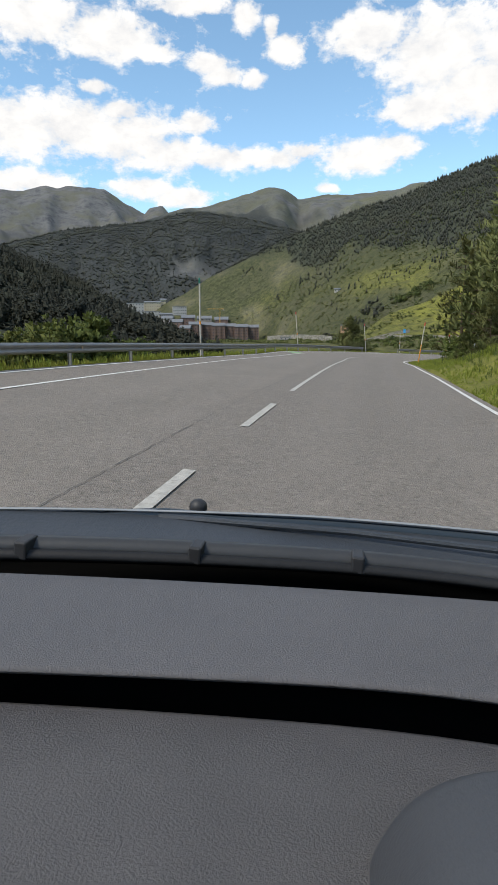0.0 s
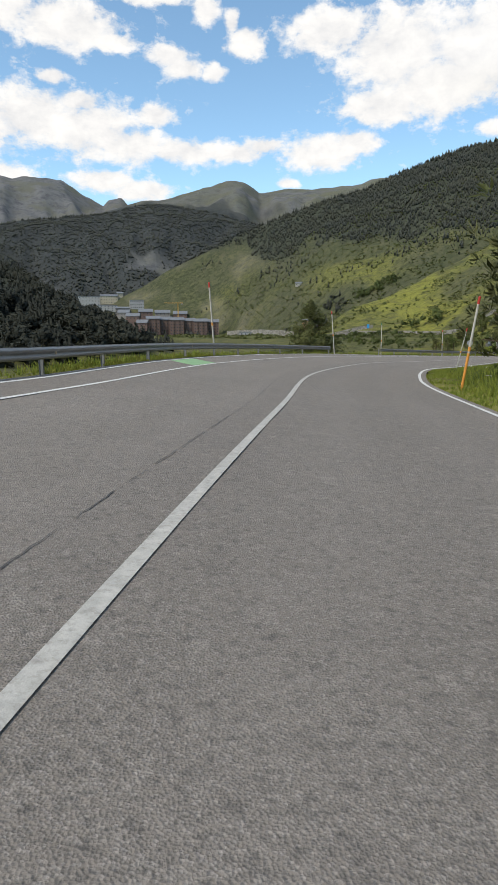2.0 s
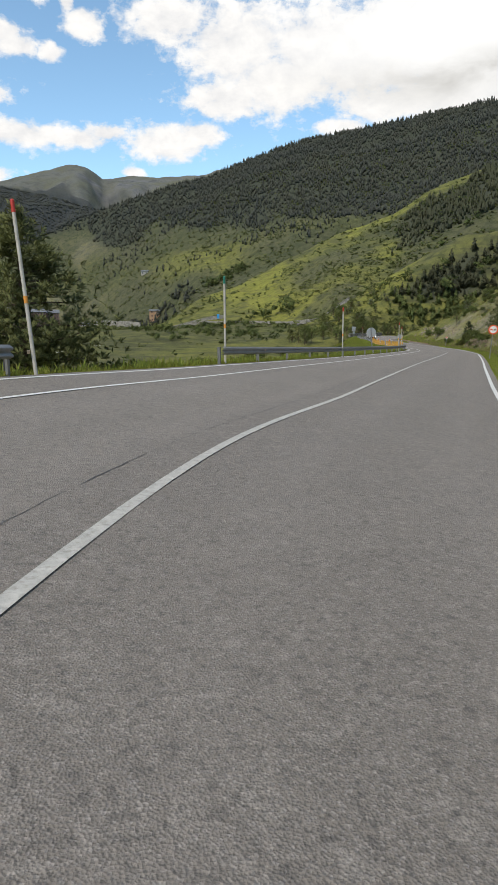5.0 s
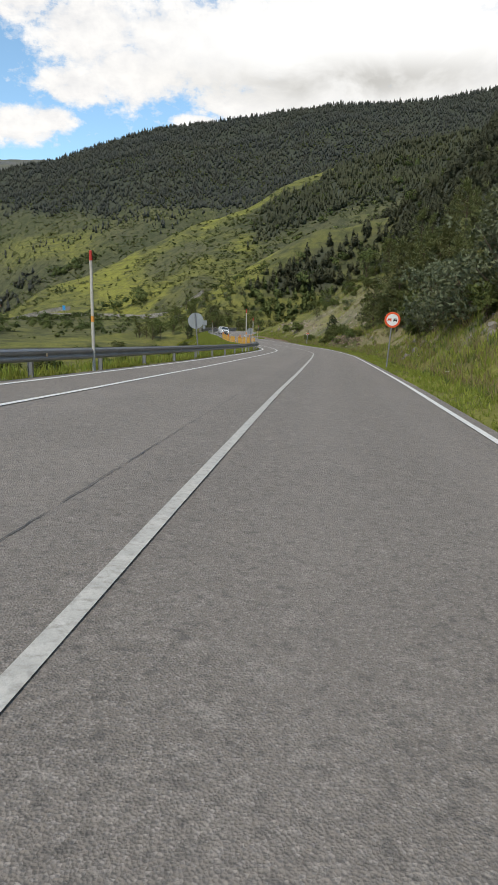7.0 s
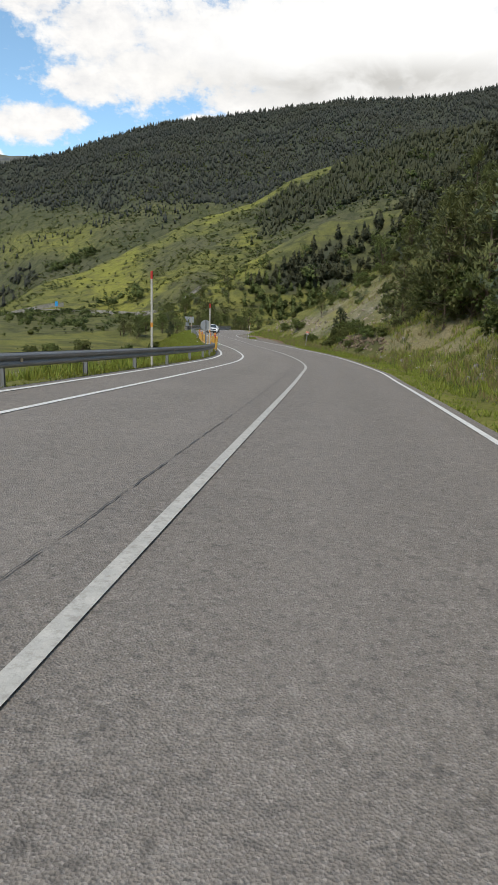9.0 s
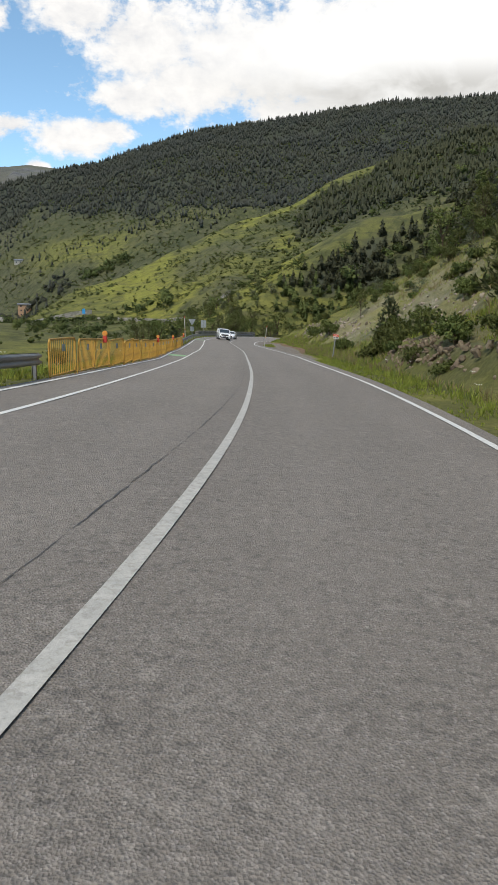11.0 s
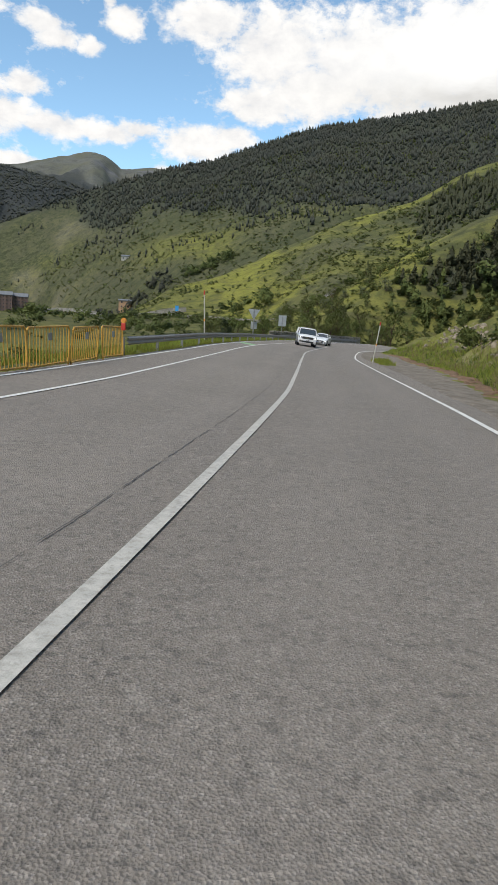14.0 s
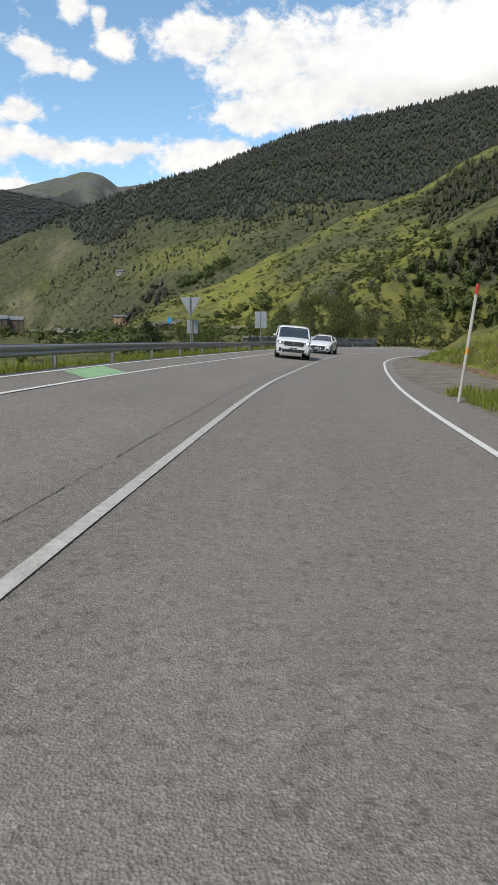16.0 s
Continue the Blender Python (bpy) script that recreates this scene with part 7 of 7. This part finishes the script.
bmesh.ops.create_cone(bm, cap_ends=True, segments=24, radius1=0.05, radius2=0.046, depth=0.02, matrix=Matrix.Translation((0, -2.41, 0.53)) @ Matrix.Diagonal((2.4, 1, 1, 1)) @ Matrix.Rotation(radians(90), 4, "X"))
part("badge", bm, CHROME, sedan)

# white van
VL = [(-2.45, 0.36, 0.78, 0.74), (-2.40, 0.27, 0.90, 0.86), (-2.25, 0.24, 1.00, 0.92), (-1.95, 0.23, 1.08, 0.945), (-1.6, 0.23, 1.15, 0.95), (-0.5, 0.23, 1.17, 0.95), (1.0, 0.23, 1.17, 0.95), (2.1, 0.24, 1.17, 0.94), (2.4, 0.28, 1.17, 0.92), (2.45, 0.32, 1.16, 0.90)]
VT = [(-1.78, 1.10, 1.115, 0.86, 0.82), (-1.45, 1.14, 1.37, 0.90, 0.80), (-1.1, 1.15, 1.62, 0.91, 0.775), (-0.75, 1.16, 1.75, 0.915, 0.77), (0.0, 1.16, 1.80, 0.92, 0.775), (1.2, 1.16, 1.80, 0.92, 0.775), (2.1, 1.16, 1.78, 0.91, 0.77), (2.38, 1.16, 1.72, 0.90, 0.76)]
van = vehicle("minivan", "white passenger van with lit headlights on the road", "oncoming cars", place_car(254.5, -1.75, 9.0), VL, VT, (-1.5, 1.5), 0.345, 0.82,
              dict(roof_drop=0.14, pillars=[(-0.75, 0.06), (0.4, 0.07), (1.5, 0.07), (2.2, 0.09)], mirror=(-1.35, 1.22, 1.04), half=0.95))
VNOSE = [(0.0, -2.455), (0.70, -2.45), (0.80, -2.43), (0.86, -2.405), (0.92, -2.25), (0.945, -2.0)]
slab(van, "grille", TRIM, [(-0.52, 0.93), (-0.56, 0.80), (-0.50, 0.70), (0.50, 0.70), (0.56, 0.80), (0.52, 0.93)], -2.47, -2.2, label="black grille")
for z in (0.755, 0.86):
    bm = bmesh.new()
    add_box(bm, -0.52, 0.52, -2.485, -2.465, z - 0.011, z + 0.011)
    part("grille_bar", bm, CHROME, van, "chrome bar")
bm = bmesh.new()
bmesh.ops.create_cone(bm, cap_ends=True, segments=20, radius1=0.075, radius2=0.075, depth=0.03, matrix=Matrix.Translation((0, -2.485, 0.83)) @ Matrix.Rotation(radians(90), 4, "X"))
part("badge", bm, CHROME, van)
for q in (-1, 1):
    hl = wrap(van, "headlight", LAMP, [(q * 0.57, 0.91), (q * 0.59, 0.78), (q * 0.74, 0.755), (q * 0.85, 0.78), (q * 0.905, 0.93), (q * 0.82, 0.95), (q * 0.70, 0.93)], VNOSE, 0.06, "large clear headlight")
    bm = bmesh.new()
    bmesh.ops.create_cone(bm, cap_ends=True, segments=16, radius1=0.055, radius2=0.055, depth=0.02, matrix=Matrix.Translation((q * 0.73, -2.44, 0.86)) @ Matrix.Rotation(radians(90), 4, "X"))
    part("bulb", bm, LIT, hl, "lit lamp")
    wrap(van, "fog_light_panel", TRIM, [(q * 0.62, 0.56), (q * 0.65, 0.38), (q * 0.76, 0.37), (q * 0.88, 0.40), (q * 0.905, 0.57), (q * 0.76, 0.58)], VNOSE)
slab(van, "bumper_intake", TRIM, [(-0.62, 0.52), (-0.58, 0.36), (0.58, 0.36), (0.62, 0.52)], -2.46, -2.2)
licence_plate(van, -2.49, 0.58)

# ---- the car that the drive begins in: its facia, wipers and bonnet
SOFT = paint("soft_facia", (0.103, 0.098, 0.101), 0.5, 0, 0.12, 3.0, 520.0, 1.0, spec=0.5, size=0.0016)
SOFT2 = paint("lower_facia", (0.098, 0.091, 0.090), 0.58, 0, 0.25, 3.0, 480.0, 1.0, spec=0.45, size=0.0022)
# near-black colour that paints the shade inside the facia slot and screen gap
VOID = paint("recess_shade", (0.004, 0.004, 0.004), 0.95, 0, 0.1, 3.0, 30.0, 0.0, spec=0.05)
SPRING = paint("dull_steel", (0.012, 0.012, 0.013), 0.6, 0.3, 0.2, 5.0, 90.0, 0.1)
HOOD = paint("dark_hood", (0.060, 0.062, 0.068), 0.6, 0, 0.1, 3.0, 330.0, 0.5, spec=0.4, size=0.0012)
EDGE = paint("pale_edge", (0.30, 0.31, 0.32), 0.5, 0.3, 0.1, 5.0, 60.0, 0.1)
RUBBER = paint("wiper_rubber", (0.034, 0.035, 0.037), 0.5, 0, 0.15, 5.0, 90.0, 0.1)
COWL = paint("cowl_plastic", (0.040, 0.046, 0.055), 0.5, 0, 0.15, 4.0, 120.0, 0.2)
BONNET = paint("dark_bonnet", (0.030, 0.038, 0.045), 0.35, 0.2, 0.05, 2.0, 20.0, 0.0, coat=0.4)
CARX = 0.36                                      # the car's middle, right of the eye
seat = Matrix(((0.9881, 0.1271, 0.0866, -0.1759), (-0.1276, 0.9918, 0.0003, 0.0156), (-0.0858, -0.0114, 0.9963, 0.0095), (0.0000, 0.0000, 0.0000, 1.0000)))
own = thing("car", seat, "dark car with a grey facia, wipers and bonnet", "car")


def bow(x, y0, a=0.168, b=-0.10):
    return y0 + a * x + b * x * x


def sweep(name, prof, mat, label="", x0=-0.5, x1=1.2, a=0.168, b=-0.10, n=40, thick=0.02, smooth=True, c=0.0, twist=0.0, dip=0.0, rise=0.0):
    """A long panel: a profile of (forward, height) carried across the car along its bowed line."""
    xs = np.linspace(x0, x1, n)
    rings = []
    for x in xs:
        pull = [(c + twist * min(max((0.70 - y) / 0.2, 0), 1)) * max(x, 0) ** 2 for y, z in prof]
        ring = [(x, bow(x, y, a, b) - k, z + dip * min(x, 0) + rise * max(x + 0.2, 0)) for (y, z), k in zip(prof, pull)]
        rings.append(ring + [(x, y, z - thick) for _, y, z in ring[::-1]] + [ring[0]])
    return part(name, skin(rings, False), mat, own, label, smooth)


sweep("upper_facia", [(0.700, 0.925), (0.692, 0.929), (0.66, 0.931), (0.60, 0.931), (0.54, 0.929), (0.502, 0.927), (0.496, 0.925)], SOFT, "smooth grey padded top of the facia", thick=0.003, twist=0.40)
# slot lining: its darkness is in the colour
sweep("recess", [(0.56, 0.92), (0.55, 0.80), (0.47, 0.80), (0.468, 0.895)], VOID, "slot between the two facia panels, its shade painted black", a=0.12, b=-0.1, c=0.36)
sweep("lower_facia", [(0.484, 0.890), (0.482, 0.899), (0.474, 0.902), (0.40, 0.903), (0.30, 0.900), (0.20, 0.890), (0.12, 0.85), (0.10, 0.75)], SOFT2, "grained grey lower facia", a=0.12, b=-0.1, x0=-0.5, x1=1.2, c=0.30)
# gap lining, shade painted in as above
sweep("screen_gap", [(0.885, 0.893), (0.88, 0.80), (0.72, 0.80), (0.712, 0.915)], VOID, "gap under the windscreen, its shade painted black")
sweep("scuttle", [(0.983, 0.918), (0.955, 0.912), (0.90, 0.903), (0.880, 0.899)], COWL, "dark blue-grey scuttle panel", a=0.13, b=-0.22, thick=0.004)
sweep("wiper_blade", [(0.868, 0.909), (0.862, 0.922), (0.845, 0.924), (0.836, 0.914)], RUBBER, "black wiper blade lying along the screen", x0=-0.45, x1=0.62, a=0.16, b=-0.22, thick=0.012, c=0.22)
sweep("wiper_spring", [(0.832, 0.907), (0.829, 0.914), (0.822, 0.914), (0.818, 0.907)], SPRING, "thin steel spring of the blade", x0=-0.45, x1=0.62, a=0.16, b=-0.22, thick=0.006, c=0.22)
for x in (-0.36, -0.152, 0.057, 0.30):
    bm = bmesh.new()
    y = bow(x, 0.842, 0.16, -0.22) - 0.22 * max(x, 0) ** 2
    add_box(bm, x - 0.0085, x + 0.0085, y - 0.024, y + 0.012, 0.902, 0.9265, 0.003)
    part("wiper_clip", bm, TRIM, own)
bm = bmesh.new()
for p, q in (((0.62, 0.895, 0.924), (0.30, 0.945, 0.922)), ((0.30, 0.945, 0.922), (0.05, 0.955, 0.921)), ((0.05, 0.955, 0.921), (-0.24, 0.940, 0.916))):
    add_tube(bm, p, q, 0.0055, 0.0055, 8)
part("wiper_arm", bm, COWL, own, "black wiper arm")
rings = []
for x in np.linspace(CARX - 0.86, CARX + 0.86, 40):
    u = (x - CARX) / 0.86
    hump = 0.006 * math.exp(-((x + 0.235) / 0.06) ** 2) + 0.022 * min(x, 0) + 0.004 + 0.006 * max(x + 0.2, 0)
    ring = []
    for k, (y, z) in enumerate(((0.985, 0.900), (0.982, 0.920), (0.990, 0.9235), (1.06, 0.898), (1.25, 0.835), (1.5, 0.755), (1.75, 0.675), (1.88, 0.61), (1.92, 0.54))):
        ring.append((x, bow(x, y, 0.13, -0.22) if y < 1.3 else y + 0.0 - 0.12 * u * u, z + (hump if k < 5 else 0) - (0.05 * u ** 4 if k > 3 else 0)))
    rings.append(ring)
bm = skin(rings, False)
part("bonnet", bm, BONNET, own, "dark glossy bonnet", True)
bm = bmesh.new()
bmesh.ops.create_uvsphere(bm, u_segments=16, v_segments=10, radius=0.0135, matrix=Matrix.Translation((-0.190, 0.992, 0.9235)) @ Matrix.Diagonal((1.08, 1.1, 0.98, 1)))
add_tube(bm, (-0.190, 0.992, 0.905), (-0.190, 0.992, 0.926), 0.0134, 0.0134, 16)
part("washer_nozzle", bm, TRIM, own, "round black washer nozzle", True)
# hood over the instruments
rings = []
for f, up, grow in ((0.362, 0.872, 0.97), (0.366, 0.925, 0.985), (0.362, 0.955, 1.0), (0.352, 0.976, 1.0), (0.334, 0.989, 1.0), (0.26, 0.994, 1.02), (0.12, 0.994, 1.05)):
    ring = []
    for q in np.linspace(0, 1, 33):
        t = math.pi * q
        w_ = -math.copysign(abs(math.cos(t)) ** 0.46, math.cos(t)) * 0.195 * grow
        ring.append((0.243 + w_, f - 0.014 * (abs(w_) / 0.195) ** 5, 0.865 + (up - 0.865) * max(math.sin(t), 0) ** 0.62))
    rings.append(ring)
part("instrument_hood", skin(rings, False), HOOD, own, "rounded dark hood over the instruments", True)
sweep("bonnet_edge", [(0.987, 0.9305), (0.984, 0.932), (0.981, 0.9305)], EDGE, "thin pale rim of the bonnet", x0=-0.5, x1=0.75, a=0.13, b=-0.22, thick=0.002, dip=0.022, rise=0.006)
# body and wheels below
bm = bmesh.new()
add_box(bm, CARX - 0.88, CARX + 0.88, -1.6, 1.86, 0.22, 0.56, 0.06)
add_box(bm, CARX - 0.88, CARX - 0.80, -1.6, 0.95, 0.5, 0.86, 0.03)
add_box(bm, CARX + 0.80, CARX + 0.88, -1.6, 0.95, 0.5, 0.86, 0.03)
part("body", bm, BONNET, own)
for q in (-0.78, 0.78):
    for y in (1.15, -1.2):
        bm = bmesh.new()
        bmesh.ops.create_cone(bm, cap_ends=True, segments=26, radius1=0.315, radius2=0.315, depth=0.21, matrix=Matrix.Translation((CARX + q, y, 0.318)) @ Matrix.Rotation(radians(90), 4, "Y"))
        part("wheel", bm, TYRE, own)
